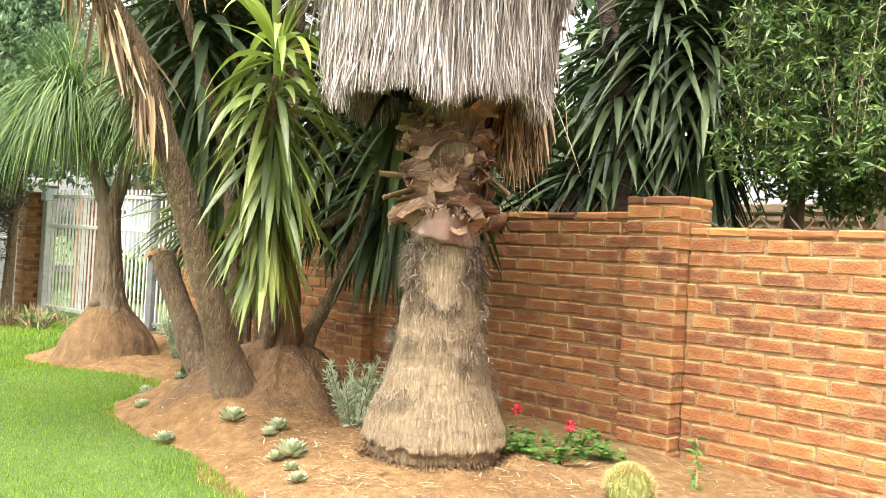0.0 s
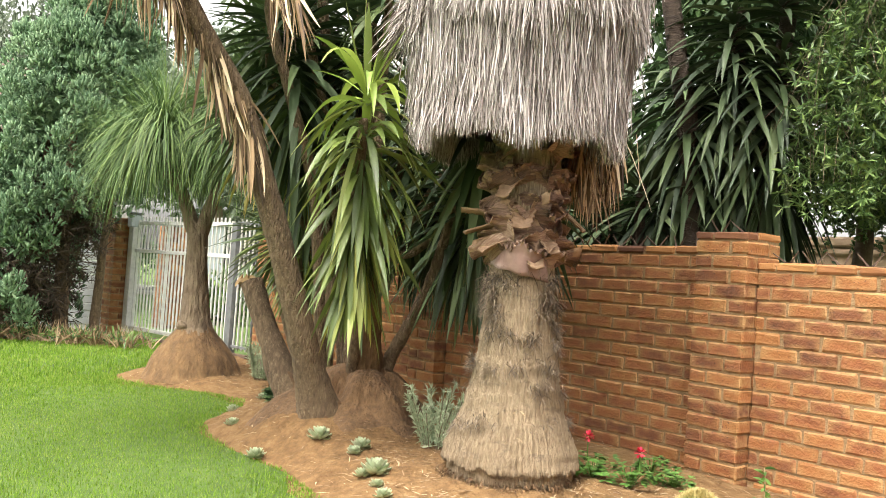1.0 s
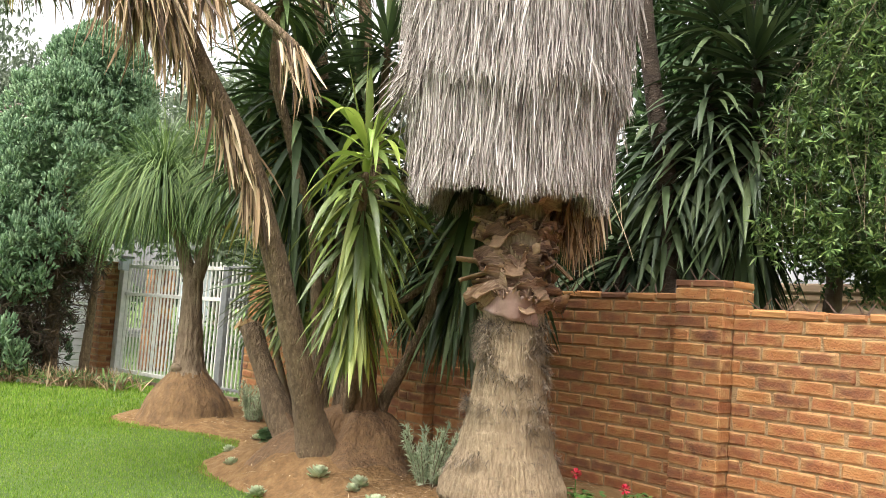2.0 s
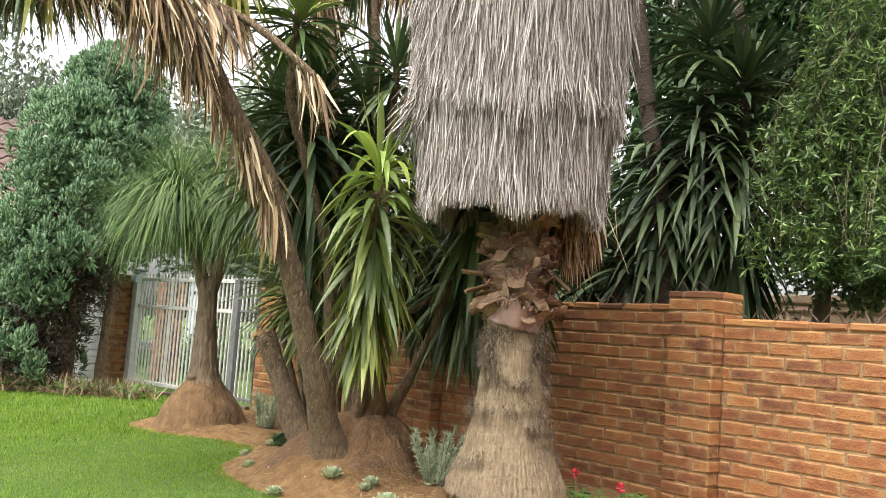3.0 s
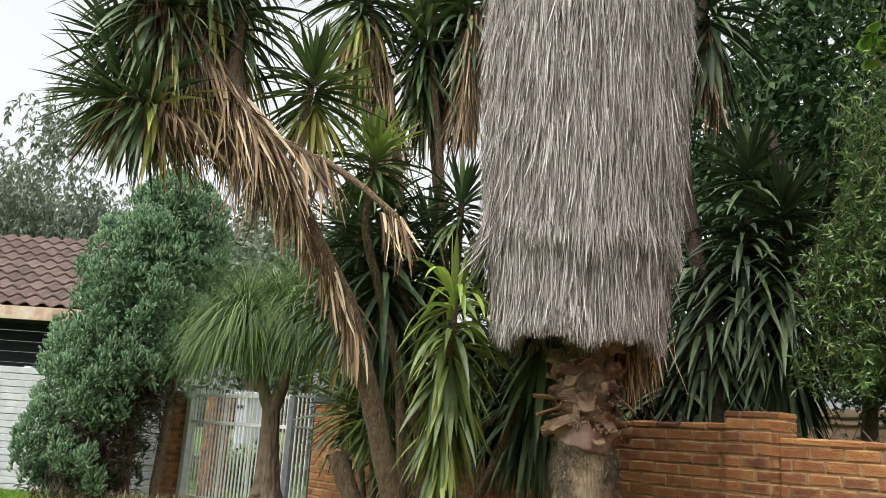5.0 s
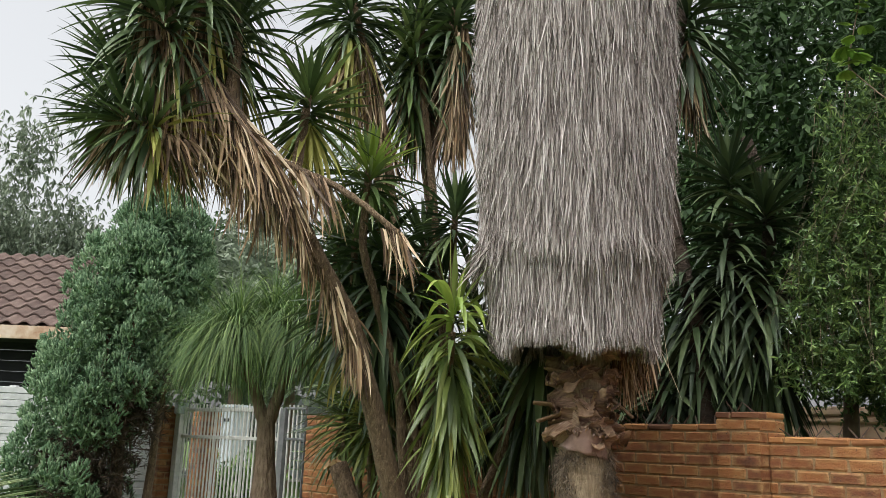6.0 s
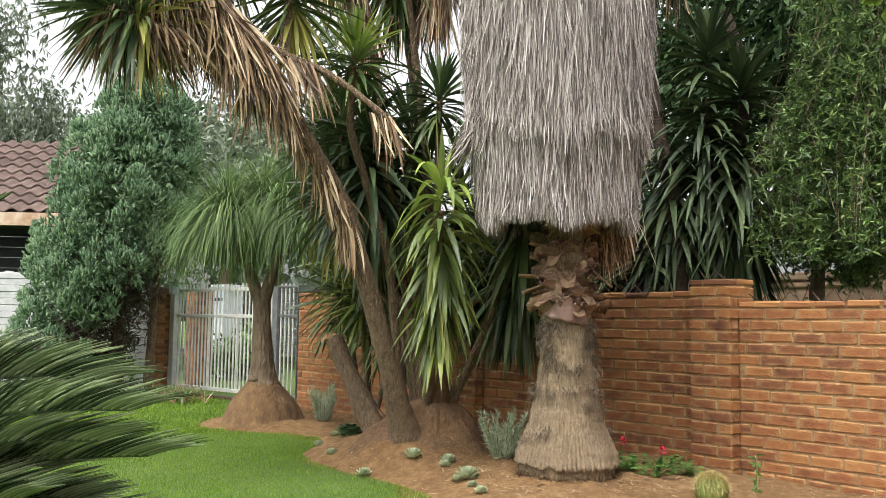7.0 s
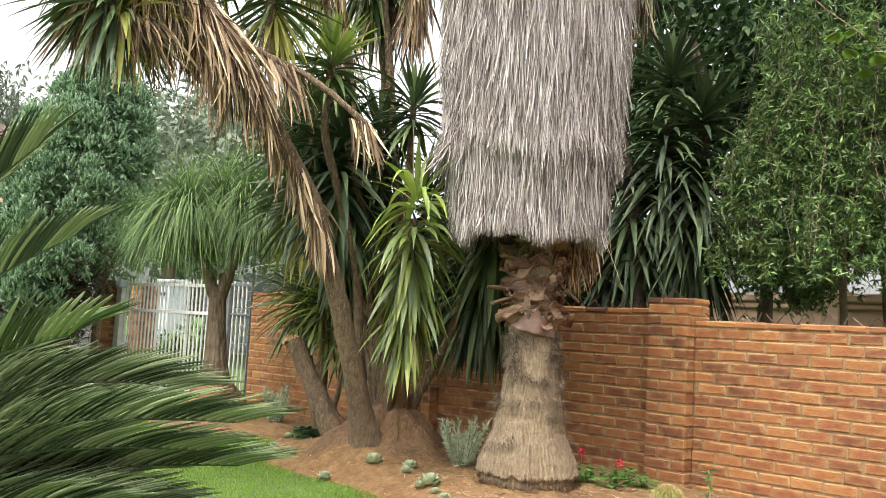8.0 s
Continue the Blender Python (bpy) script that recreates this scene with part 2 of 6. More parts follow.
M_CYCAD = mat("cycad_leaflet", [(0.034, 0.06, 0.028), (0.105, 0.155, 0.074), (0.23, 0.3, 0.155), (0.44, 0.51, 0.31)], 3, 0.25, 0, rand="island", amount=0.8, translucent=0.03, spec=0.6)
# pale colour for the painted highlight strips on the leaflets
M_CYCAD_GLINT = mat("cycad_leaflet_highlight", [(0.18, 0.25, 0.13), (0.38, 0.45, 0.28), (0.66, 0.7, 0.54)], 3, 0.25, 0, rand="island", amount=0.8, spec=0.7)
M_STEEL = mat("galvanised_steel", [(0.42, 0.415, 0.395), (0.60, 0.59, 0.56), (0.72, 0.70, 0.665)], 12, 0.5, 0.2, 90, metal=0.12)
M_STEEL_DARK = mat("dark_grey_steel", [(0.10, 0.105, 0.11), (0.17, 0.175, 0.18), (0.24, 0.245, 0.25)], 12, 0.55, 0.2, 90, metal=0.3)
M_RUST = mat("rusty_spike", [(0.05, 0.035, 0.03), (0.12, 0.08, 0.06), (0.2, 0.13, 0.09)], 20, 0.8, 0.4, 90, metal=0.3)
M_SIDING = mat("painted_panel", [(0.34, 0.35, 0.35), (0.48, 0.49, 0.49), (0.58, 0.59, 0.58)], 5, 0.8, 0.25, 60)
M_TILE = mat("roof_tile", [(0.05, 0.033, 0.028), (0.10, 0.066, 0.055), (0.17, 0.12, 0.1)], 9, 0.95, 0.6, 40, rand="object", amount=0.4)
M_FASCIA = mat("rusty_fascia", [(0.28, 0.13, 0.06), (0.5, 0.38, 0.27), (0.62, 0.55, 0.46)], 4, 0.8, 0.3, 50)
# near-black colour that stands in for the dark inside openings
M_VOID = mat("painted_void_dark", [(0.008, 0.009, 0.011), (0.014, 0.015, 0.018)], 3, 0.9, 0.2, 50)
M_PLASTER = mat("tan_plaster", [(0.50, 0.34, 0.22), (0.62, 0.44, 0.29), (0.70, 0.52, 0.36)], 4, 0.95, 0.3, 80)
M_KIOSK = mat("pale_painted_metal", [(0.36, 0.40, 0.43), (0.48, 0.53, 0.56), (0.56, 0.6, 0.63)], 5, 0.5, 0.1, 60)
M_GREYWALL = mat("grey_blue_panel", [(0.22, 0.25, 0.28), (0.32, 0.35, 0.38), (0.4, 0.43, 0.45)], 3, 0.7, 0.2, 40)
M_ROAD = mat("asphalt", [(0.04, 0.04, 0.04), (0.06, 0.06, 0.058), (0.09, 0.088, 0.084)], 20, 0.95, 0.5, 140)
M_KERB = mat("concrete", [(0.30, 0.29, 0.27), (0.42, 0.41, 0.38), (0.52, 0.50, 0.47)], 10, 0.9, 0.4, 90)
M_SUCC = mat("echeveria_leaf", [(0.27, 0.34, 0.2), (0.43, 0.49, 0.32), (0.6, 0.62, 0.46)], 10, 0.6, 0, rand="island", amount=0.6)
M_LAV = mat("grey_green_leaf", [(0.21, 0.275, 0.165), (0.36, 0.43, 0.275), (0.53, 0.58, 0.42)], 4, 0.8, 0, rand="island", amount=0.7, translucent=0.15)
M_GERAN = mat("geranium_leaf", [(0.04, 0.11, 0.02), (0.085, 0.2, 0.035), (0.15, 0.3, 0.06)], 6, 0.6, 0.2, 60, rand="island", amount=0.6, translucent=0.2)
M_PETAL = mat("red_petal", [(0.50, 0.01, 0.03), (0.70, 0.02, 0.07), (0.8, 0.06, 0.14)], 6, 0.6, 0, rand="island", amount=0.6, translucent=0.2)
M_CACTUS = mat("cactus_skin", [(0.10, 0.14, 0.03), (0.19, 0.24, 0.06), (0.28, 0.31, 0.1)], 8, 0.7, 0.3, 60)
M_SPINE = mat("cactus_spine", [(0.36, 0.29, 0.1), (0.52, 0.44, 0.2)], 8, 0.6, 0, rand="island", amount=0.6)
M_LEAFLITTER = mat("dry_litter", [(0.15, 0.09, 0.05), (0.33, 0.22, 0.13), (0.5, 0.38, 0.24)], 6, 0.9, 0, rand="island", amount=0.8)


# ---- building tools ----
rng = np.random.default_rng(7)
UP = np.array((0.0, 0.0, 1.0))


def unit(v):
    v = np.asarray(v, float)
    return v / np.maximum(np.linalg.norm(v, axis=-1, keepdims=True), 1e-9)


def quads(name, v, f, material, smooth=False):
    """A mesh of quads from arrays."""
    v, f = np.asarray(v, np.float32).reshape(-1, 3), np.asarray(f, np.int32).reshape(-1, 4)
    me = bpy.data.meshes.new(name)
    me.vertices.add(len(v))
    me.vertices.foreach_set("co", v.ravel())
    me.loops.add(f.size)
    me.loops.foreach_set("vertex_index", f.ravel())
    me.polygons.add(len(f))
    me.polygons.foreach_set("loop_start", np.arange(len(f), dtype=np.int32) * 4)
    me.update(calc_edges=True)
    me.validate()
    me.materials.append(material)
    if smooth:
        me.polygons.foreach_set("use_smooth", np.ones(len(me.polygons), dtype=bool))
    return me


def place(ob):
    """The world place of a thing's origin (things are never turned or scaled before parts are hung on them)."""
    p = Vector(ob.location)
    while ob.parent:
        ob = ob.parent
        p += Vector(ob.location)
    return p


def thing(name, at, label, category, group="", kind=""):
    ob = new(name)
    ob.location = at
    ob.empty_display_size = 0.1
    return tagged(ob, label, category, group, kind)


def hang(name, me, parent, label="", kind=""):
    """Links a mesh whose points are in world places as a part of parent."""
    ob = new(name, me)
    if parent is not None:
        o = place(parent)
        me.transform(Matrix.Translation(-o))
        ob.parent = parent
    return tagged(ob, label, kind=kind)


def solo(name, me, label, category, kind="", group=""):
    """A top-level thing of one mesh; its origin goes to the middle of its foot."""
    co = np.empty(len(me.vertices) * 3, np.float32)
    me.vertices.foreach_get("co", co)
    co = co.reshape(-1, 3)
    o = Vector(((co[:, 0].min() + co[:, 0].max()) / 2, (co[:, 1].min() + co[:, 1].max()) / 2, co[:, 2].min()))
    me.transform(Matrix.Translation(-o))
    ob = new(name, me)
    ob.location = o
    return tagged(ob, label, category, group, kind)


def part(name, bm, material, parent, label="", smooth=False):
    """Links a bmesh, in world places, as one mesh under a thing or a part."""
    me = bpy.data.meshes.new(name)
    bm.to_mesh(me)
    bm.free()
    me.materials.append(material)
    if smooth:
        me.polygons.foreach_set("use_smooth", np.ones(len(me.polygons), dtype=bool))
    return hang(name, me, parent, label)


def box_bm(x0, x1, y0, y1, z0, z1, bevel=0.004):
    bm = bmesh.new()
    bmesh.ops.create_cube(bm, size=1.0, matrix=Matrix.Translation(((x0 + x1) / 2, (y0 + y1) / 2, (z0 + z1) / 2)) @ Matrix.Diagonal((x1 - x0, y1 - y0, z1 - z0, 1)))
    if bevel:
        bmesh.ops.bevel(bm, geom=bm.edges[:], offset=bevel, segments=1, affect="EDGES", profile=0.5)
    return bm


def bar_bm(a, b, w, d, side=(0, 0, 1), bevel=0.003):
    """A straight bar of section w x d from a to b."""
    a, b = Vector(a), Vector(b)
    t = (b - a).normalized()
    s = Vector(side)
    u = t.cross(s)
    if u.length < 1e-4:
        u = t.cross(Vector((1, 0, 0)))
    u.normalize()
    n = u.cross(t)
    m = Matrix((u, n, t)).transposed().to_4x4()
    bm = bmesh.new()
    bmesh.ops.create_cube(bm, size=1.0, matrix=Matrix.Translation((a + b) / 2) @ m @ Matrix.Diagonal((w, d, (b - a).length, 1)))
    if bevel:
        bmesh.ops.bevel(bm, geom=bm.edges[:], offset=bevel, segments=1, affect="EDGES", profile=0.5)
    return bm


def strips(base, d, length, width, droop, seg=5, fold=0.25, shape=(0.5, 0.9, 1.0, 0.85, 0.55, 0.04), twist=0.0, curl=None):
    """Many strap leaves at once: each grows from base along d, bends down by droop and tapers by shape. Returns points and quads,
    with the points of one leaf in one block."""
    n = len(base)
    base, d = np.asarray(base, float), unit(d)
    length, width, droop = (np.broadcast_to(np.asarray(a, float), (n,)) for a in (length, width, droop))
    side = np.cross(d, UP)
    bad = np.linalg.norm(side, axis=1) < 0.05
    side[bad] = rng.normal(size=(int(bad.sum()), 3))
    side = unit(side)
    if twist:
        a = rng.normal(0, twist, n)[:, None]
        side = unit(side * np.cos(a) + np.cross(d, side) * np.sin(a))
    p, rows = base.copy(), []
    cols = 3 if fold else 2
    w_at = np.interp(np.linspace(0, 1, seg + 1), np.linspace(0, 1, len(shape)), shape)
    for k in range(seg + 1):
        s = unit(side - d * np.sum(side * d, axis=1, keepdims=True))
        nrm = np.cross(s, d)
        w = (width * w_at[k] / 2)[:, None]
        if fold:
            rows.append(np.stack([p - s * w, p - nrm * w * fold * 2, p + s * w], axis=1))
        else:
            rows.append(np.stack([p - s * w, p + s * w], axis=1))
        step = (length / seg)[:, None]
        p = p + d * step
        d = d - UP * (droop[:, None] / seg)
        if curl is not None:
            d = d + curl / seg
        d = unit(d)
    v = np.stack(rows, axis=1).reshape(n, -1, 3)
    per = (seg + 1) * cols
    q = []
    for k in range(seg):
        for c in range(cols - 1):
            a = k * cols + c
            q.append((a, a + 1, a + cols + 1, a + cols))
    q = np.array(q)
    f = (np.arange(n)[:, None, None] * per + q[None]).reshape(-1, 4)
    return v, f


def merge(parts):
    vs, fs, off = [], [], 0
    for v, f in parts:
        v = np.asarray(v).reshape(-1, 3)
        vs.append(v)
        fs.append(np.asarray(f) + off)
        off += len(v)
    return np.concatenate(vs), np.concatenate(fs)


def tube(pts, radii, sides=12, rough=0.0, freq=6.0, ridges=0, ridge=0.0, close=True):
    """A bent, tapering stem through pts, with uneven bark."""
    pts = np.asarray(pts, float)
    t = np.linspace(0, 1, len(pts))
    m = max(len(pts), int(np.linalg.norm(np.diff(pts, axis=0), axis=1).sum() / max(0.02, np.mean(radii) * 0.6)) + 2)
    m = min(m, 90)
    tt = np.linspace(0, 1, m)
    c = np.stack([np.interp(tt, t, pts[:, i]) for i in range(3)], axis=1)
    for _ in range(max(1, m // (2 * len(pts)))):
        c[1:-1] = (c[:-2] + 2 * c[1:-1] + c[2:]) / 4
    r = np.interp(tt, np.linspace(0, 1, len(radii)), radii)
    tang = unit(np.gradient(c, axis=0))
    u = unit(np.cross(tang, np.array((0.31, 0.95, 0.05))))
    w = np.cross(tang, u)
    ang = np.linspace(0, 2 * math.pi, sides, endpoint=False)
    v = np.empty((m, sides, 3))
    for i in range(m):
        for j in range(sides):
            dirn = u[i] * math.cos(ang[j]) + w[i] * math.sin(ang[j])
            q = c[i] + dirn * r[i]
            k = 1.0
            if rough:
                k += rough * noise.fractal(Vector(q * freq), 1.0, 2.0, 3)
            if ridge:
                k += ridge * math.cos(ridges * ang[j] + 2.0 * noise.noise(Vector(q * 3)))
            v[i, j] = c[i] + dirn * r[i] * k
    f = []
    for i in range(m - 1):
        for j in range(sides):
            k = (j + 1) % sides
            f.append((i * sides + j, i * sides + k, (i + 1) * sides + k, (i + 1) * sides + j))
    v = v.reshape(-1, 3)
    if close:
        # end discs as quads that fold onto a centre point
        for i, cc in ((0, c[0]), (m - 1, c[-1])):
            v = np.vstack([v, cc])
            ci = len(v) - 1
            for j in range(0, sides, 2):
                a, b2, c2 = i * sides + j, i * sides + (j + 1) % sides, i * sides + (j + 2) % sides
                f.append((a, b2, c2, ci))
    return v, np.array(f)


def smooth01(a, b, x):
    t = min(1.0, max(0.0, (x - a) / (b - a)))
    return t * t * (3 - 2 * t)


# ---- the ground ----
BED = [(6.3, -1.3), (5.6, -2.35), (4.6, -2.75), (3.6, -2.85), (2.2, -2.95), (1.2, -2.85), (0.3, -2.55), (-0.32, -2.37), (-1.05, -2.22), (-1.5, -2.27), (-2.06, -2.18), (-2.5, -2.02), (-2.68, -1.82),
       (-2.95, -1.52), (-3.25, -1.34), (-3.6, -1.42), (-3.95, -1.62), (-4.4, -1.88), (-4.8, -1.86), (-5.15, -1.6), (-5.5, -1.1), (-5.9, -0.55), (-6.3, -0.12), (-6.0, 0.12), (6.4, 0.12)]
_bp = np.array(BED)


def bed_inside(x, y):
    """How far inside the bed's outline a point lies (negative outside)."""
    x, y = np.atleast_1d(np.asarray(x, float)), np.atleast_1d(np.asarray(y, float))
    inside = np.zeros(x.shape, bool)
    dist = np.full(x.shape, 1e9)
    for i in range(len(_bp)):
        (x0, y0), (x1, y1) = _bp[i], _bp[(i + 1) % len(_bp)]
        hit = ((y0 > y) != (y1 > y)) & (x < (x1 - x0) * (y - y0) / (y1 - y0 + 1e-12) + x0)
        inside ^= hit
        dx, dy = x1 - x0, y1 - y0
        t = np.clip(((x - x0) * dx + (y - y0) * dy) / (dx * dx + dy * dy), 0, 1)
        dist = np.minimum(dist, np.hypot(x - x0 - t * dx, y - y0 - t * dy))
    return np.where(inside, dist, -dist)


MOUNDS = [(-1.52, -1.64, 0.23, 0.5), (-0.05, -1.5, 0.09, 0.55), (-4.42, -1.26, 0.08, 0.6), (-0.6, -0.4, 0.07, 0.8), (-2.2, -1.2, 0.05, 0.6)]


def ground_z(x, y):
    x, y = np.asarray(x, float), np.asarray(y, float)
    d = bed_inside(x, y).reshape(x.shape)
    k = np.clip(d / 0.35, 0, 1)
    k = k * k * (3 - 2 * k)
    z = 0.035 - 0.02 * np.clip((x - 0.3) / 1.5, 0, 1)
    m = 0.0
    for mx, my, h, s in MOUNDS:
        m = m + h * np.exp(-((x - mx) ** 2 + (y - my) ** 2) / (2 * s * s))
    return z + k * (m + 0.01)


def gz(x, y):
    return float(ground_z(np.array([x]), np.array([y]))[0])


xs = np.concatenate([[-600, -200, -60, -25, -14], np.arange(-11.0, 5.01, 0.25), [7, 10, 20, 60, 200, 600]])
ys = np.concatenate([[-600, -200, -60, -20, -10], np.arange(-7.0, 1.01, 0.25), [1.5, 4, 10, 25, 60, 200, 600]])
gx, gy = np.meshgrid(xs, ys, indexing="ij")
gzz = np.where(bed_inside(gx.ravel(), gy.ravel()).reshape(gx.shape) > 0.02, -0.04, ground_z(gx, gy))
gv = np.stack([gx, gy, gzz], axis=-1).reshape(-1, 3)
ny = len(ys)
gf = [(i * ny + j, (i + 1) * ny + j, (i + 1) * ny + j + 1, i * ny + j + 1) for i in range(len(xs) - 1) for j in range(ny - 1)]
solo("ground", quads("ground", gv, gf, M_LAWN, True), "green mown lawn ground round a planted bed", "lawn", "structure")

# the soil bed, a fine sheet with clods, ending at a cut lawn edge
bx, by = np.meshgrid(np.arange(-6.4, 6.5, 0.045), np.arange(-3.6, 0.131, 0.045), indexing="ij")
bd = bed_inside(bx.ravel(), by.ravel()).reshape(bx.shape)
bz = ground_z(bx, by)
lump = np.array([noise.fractal(Vector((a * 4.0, b * 4.0, 0.3)), 0.7, 2.1, 5) for a, b in zip(bx.ravel(), by.ravel())]).reshape(bx.shape)
bz = bz + 0.024 * lump - 0.03 * np.clip(1 - bd / 0.06, 0, 1) * (bd > -0.1) - 0.06 * (bd < -0.02)
bn = by.shape[1]
keep = bd > -0.07
bf = [(i * bn + j, (i + 1) * bn + j, (i + 1) * bn + j + 1, i * bn + j + 1) for i in range(bx.shape[0] - 1) for j in range(bn - 1)
      if keep[i, j] and keep[i + 1, j] and keep[i, j + 1] and keep[i + 1, j + 1]]
solo("flower_bed", quads("flower_bed", np.stack([bx, by, bz + 0.012], axis=-1).reshape(-1, 3), bf, M_SOIL, True),
     "bare reddish-brown soil bed mounded round the trees", "garden bed", "structure")

# grass
def lawn_blades(n, x0, x1, y0, y1, hgt, wid, seg=2):
    x, y = rng.uniform(x0, x1, n), rng.uniform(y0, y1, n)
    d = bed_inside(x, y)
    rim = np.minimum(np.minimum(x - x0, x1 - x), np.minimum(y - y0, y1 - y))
    ok = (d < 0.015) & (y < -0.25 - 0.02 * x) & (rng.random(n) < rim / 0.9)
    if wid > 0.005:
        ok &= ~((x > (-3.6 if wid > 0.012 else -4.2)) & (x < 1.4) & (y > -4.6))
    x, y = x[ok], y[ok]
    m = len(x)
    z = ground_z(x, y) - 0.004
    a = rng.uniform(0, 2 * math.pi, m)
    tilt = rng.uniform(0.15, 0.9, m)
    d3 = np.stack([np.cos(a) * tilt, np.sin(a) * tilt, np.ones(m)], axis=1)
    patch = np.array([noise.noise(Vector((p * 1.3, q * 1.3, 0))) for p, q in zip(x, y)])
    return strips(np.stack([x, y, z], axis=1), d3, hgt * rng.uniform(0.5, 1.3, m) * (1 + 0.3 * patch), wid * rng.uniform(0.7, 1.3, m), rng.uniform(0.3, 1.2, m), seg, 0, (1.0, 0.8, 0.1) if seg > 1 else (1.0, 0.15))


gr = merge([lawn_blades(260000, -5.2, 2.2, -5.4, -0.4, 0.023, 0.0046, 1), lawn_blades(95000, -10.9, -2.8, -5.4, 0.7, 0.04, 0.01, 1), lawn_blades(60000, -12, 9, -11, -1.6, 0.034, 0.016, 1)])
solo("lawn_grass", quads("lawn_grass", *gr, M_GRASS), "short bright green lawn grass", "grass", "stuff")


# unseen added wall: closes the garden and blocks sky light from the east
blocker = bmesh.new()
bmesh.ops.create_cube(blocker, size=1.0, matrix=Matrix.Translation((6.7, -5.2, 1.6)) @ Matrix.Diagonal((0.22, 10.2, 3.2, 1)))
bmesh.ops.bevel(blocker, geom=blocker.edges[:], offset=0.01, segments=1, affect="EDGES", profile=0.5)
me = bpy.data.meshes.new("wall_east")
blocker.to_mesh(me)
blocker.free()
me.materials.append(M_BRICK_FAR)
solo("wall_east", me, "unseen plain brown wall added to block sky light and close the garden", "wall", "structure")


# ---- gate, far walls, street ----
GA, GB = np.array((-5.82, 0.03, 0.0)), np.array((-8.6, -0.4, 0.0))
gate_dir = unit(GB - GA)
gate_nrm = np.array((-gate_dir[1], gate_dir[0], 0.0))


def on_gate(s, z, off=0.0):
    p = GA + gate_dir * s + gate_nrm * off
    return (p[0], p[1], z)


gate_len = float(np.linalg.norm(GB - GA))
s_mid = 0.46
gate = thing("metal_gate", on_gate(1.6, 0.05), "galvanised steel bar gate, closed, between brick piers", "gate")
part("gate_post", bar_bm(on_gate(gate_len, 0.0), on_gate(gate_len, 1.5), 0.115, 0.115, gate_dir), M_STEEL, gate, "pale galvanised square post")
part("gate_frame", bar_bm(on_gate(s_mid + 0.07, 0.17), on_gate(gate_len - 0.07, 0.17), 0.05, 0.045), M_STEEL, gate)
part("rail", bar_bm(on_gate(s_mid + 0.07, 1.19), on_gate(gate_len - 0.04, 1.19), 0.03, 0.045), M_STEEL, gate)
part("rail", bar_bm(on_gate(s_mid + 0.07, 1.56), on_gate(gate_len - 0.1, 1.56), 0.03, 0.045), M_STEEL, gate)
part("track", bar_bm(on_gate(0.1, 0.06), on_gate(gate_len, 0.06), 0.06, 0.05), M_RUST, gate, "rusty ground rail")
n_bars = 27
for i in range(n_bars):
    s = s_mid + 0.1 + (gate_len - 0.22 - s_mid) * i / (n_bars - 1)
    wide = i in (0, 9, 17, n_bars - 1)
    part("bar", bar_bm(on_gate(s, 0.14), on_gate(s, 1.64 if not wide else 1.6), 0.04 if wide else 0.019, 0.019, bevel=0.002), M_STEEL, gate)
part("hinge", bar_bm(on_gate(gate_len - 0.12, 1.2, -0.03), on_gate(gate_len + 0.08, 1.2, -0.03), 0.035, 0.05), M_STEEL, gate)
side_gate = thing("side_gate", on_gate(0.25, 0.05), "narrow dark grey steel side gate by the brick wall", "gate")
part("gate_post", bar_bm(on_gate(s_mid, 0.02), on_gate(s_mid, 1.58), 0.095, 0.095, gate_dir), M_STEEL_DARK, side_gate, "dark grey square post")
for s in (0.05, 0.14, 0.22, 0.3, 0.38):
    part("bar", bar_bm(on_gate(s, 0.12), on_gate(s, 1.62), 0.03 if s == 0.05 else 0.018, 0.018, bevel=0.002), M_STEEL_DARK if s < 0.1 else M_STEEL, side_gate)
for z in (0.16, 1.2, 1.58):
    part("rail", bar_bm(on_gate(0.04, z), on_gate(s_mid, z), 0.03, 0.03), M_STEEL_DARK, side_gate)
for z in (0.45, 0.62, 0.95):
    part("hinge", bar_bm(on_gate(0.0, z, -0.02), on_gate(0.1, z, -0.02), 0.03, 0.03), M_STEEL_DARK, side_gate)
gate_lamp = thing("gate_lamp", on_gate(gate_len + 0.02, 1.5), "small square off-white lamp on the gate post", "lamp")
lx, ly, lz = on_gate(gate_len + 0.02, 1.5)
part("housing", box_bm(lx - 0.075, lx + 0.075, ly - 0.075, ly + 0.075, 1.5, 1.67, 0.012), M_KIOSK, gate_lamp)
part("lid", box_bm(lx - 0.09, lx + 0.09, ly - 0.09, ly + 0.09, 1.67, 1.70, 0.006), M_STEEL_DARK, gate_lamp)

# horizontal-board wall behind the conifer
SD = unit(np.array((-1.42, -1.82, 0.0)))
SN = np.array((-SD[1], SD[0], 0.0))
S0 = np.array((-9.2, -0.3, 0.0))
board_wall = thing("wall_west", tuple(S0 + SD * 3), "white-painted horizontal board boundary wall", "wall", kind="structure")
for k in range(18):
    z = 0.02 + 0.1 * k
    a, b = S0 + np.array((0, 0, z + 0.05)), S0 + SD * 7.5 + np.array((0, 0, z + 0.05))
    bm = bar_bm(a, b, 0.094, 0.05 + 0.012 * (k % 2), SN, 0.006)
    bmesh.ops.rotate(bm, verts=bm.verts[:], cent=a, matrix=Matrix.Rotation(0.0, 3, "Z"))
    part("board", bm, M_SIDING, board_wall)
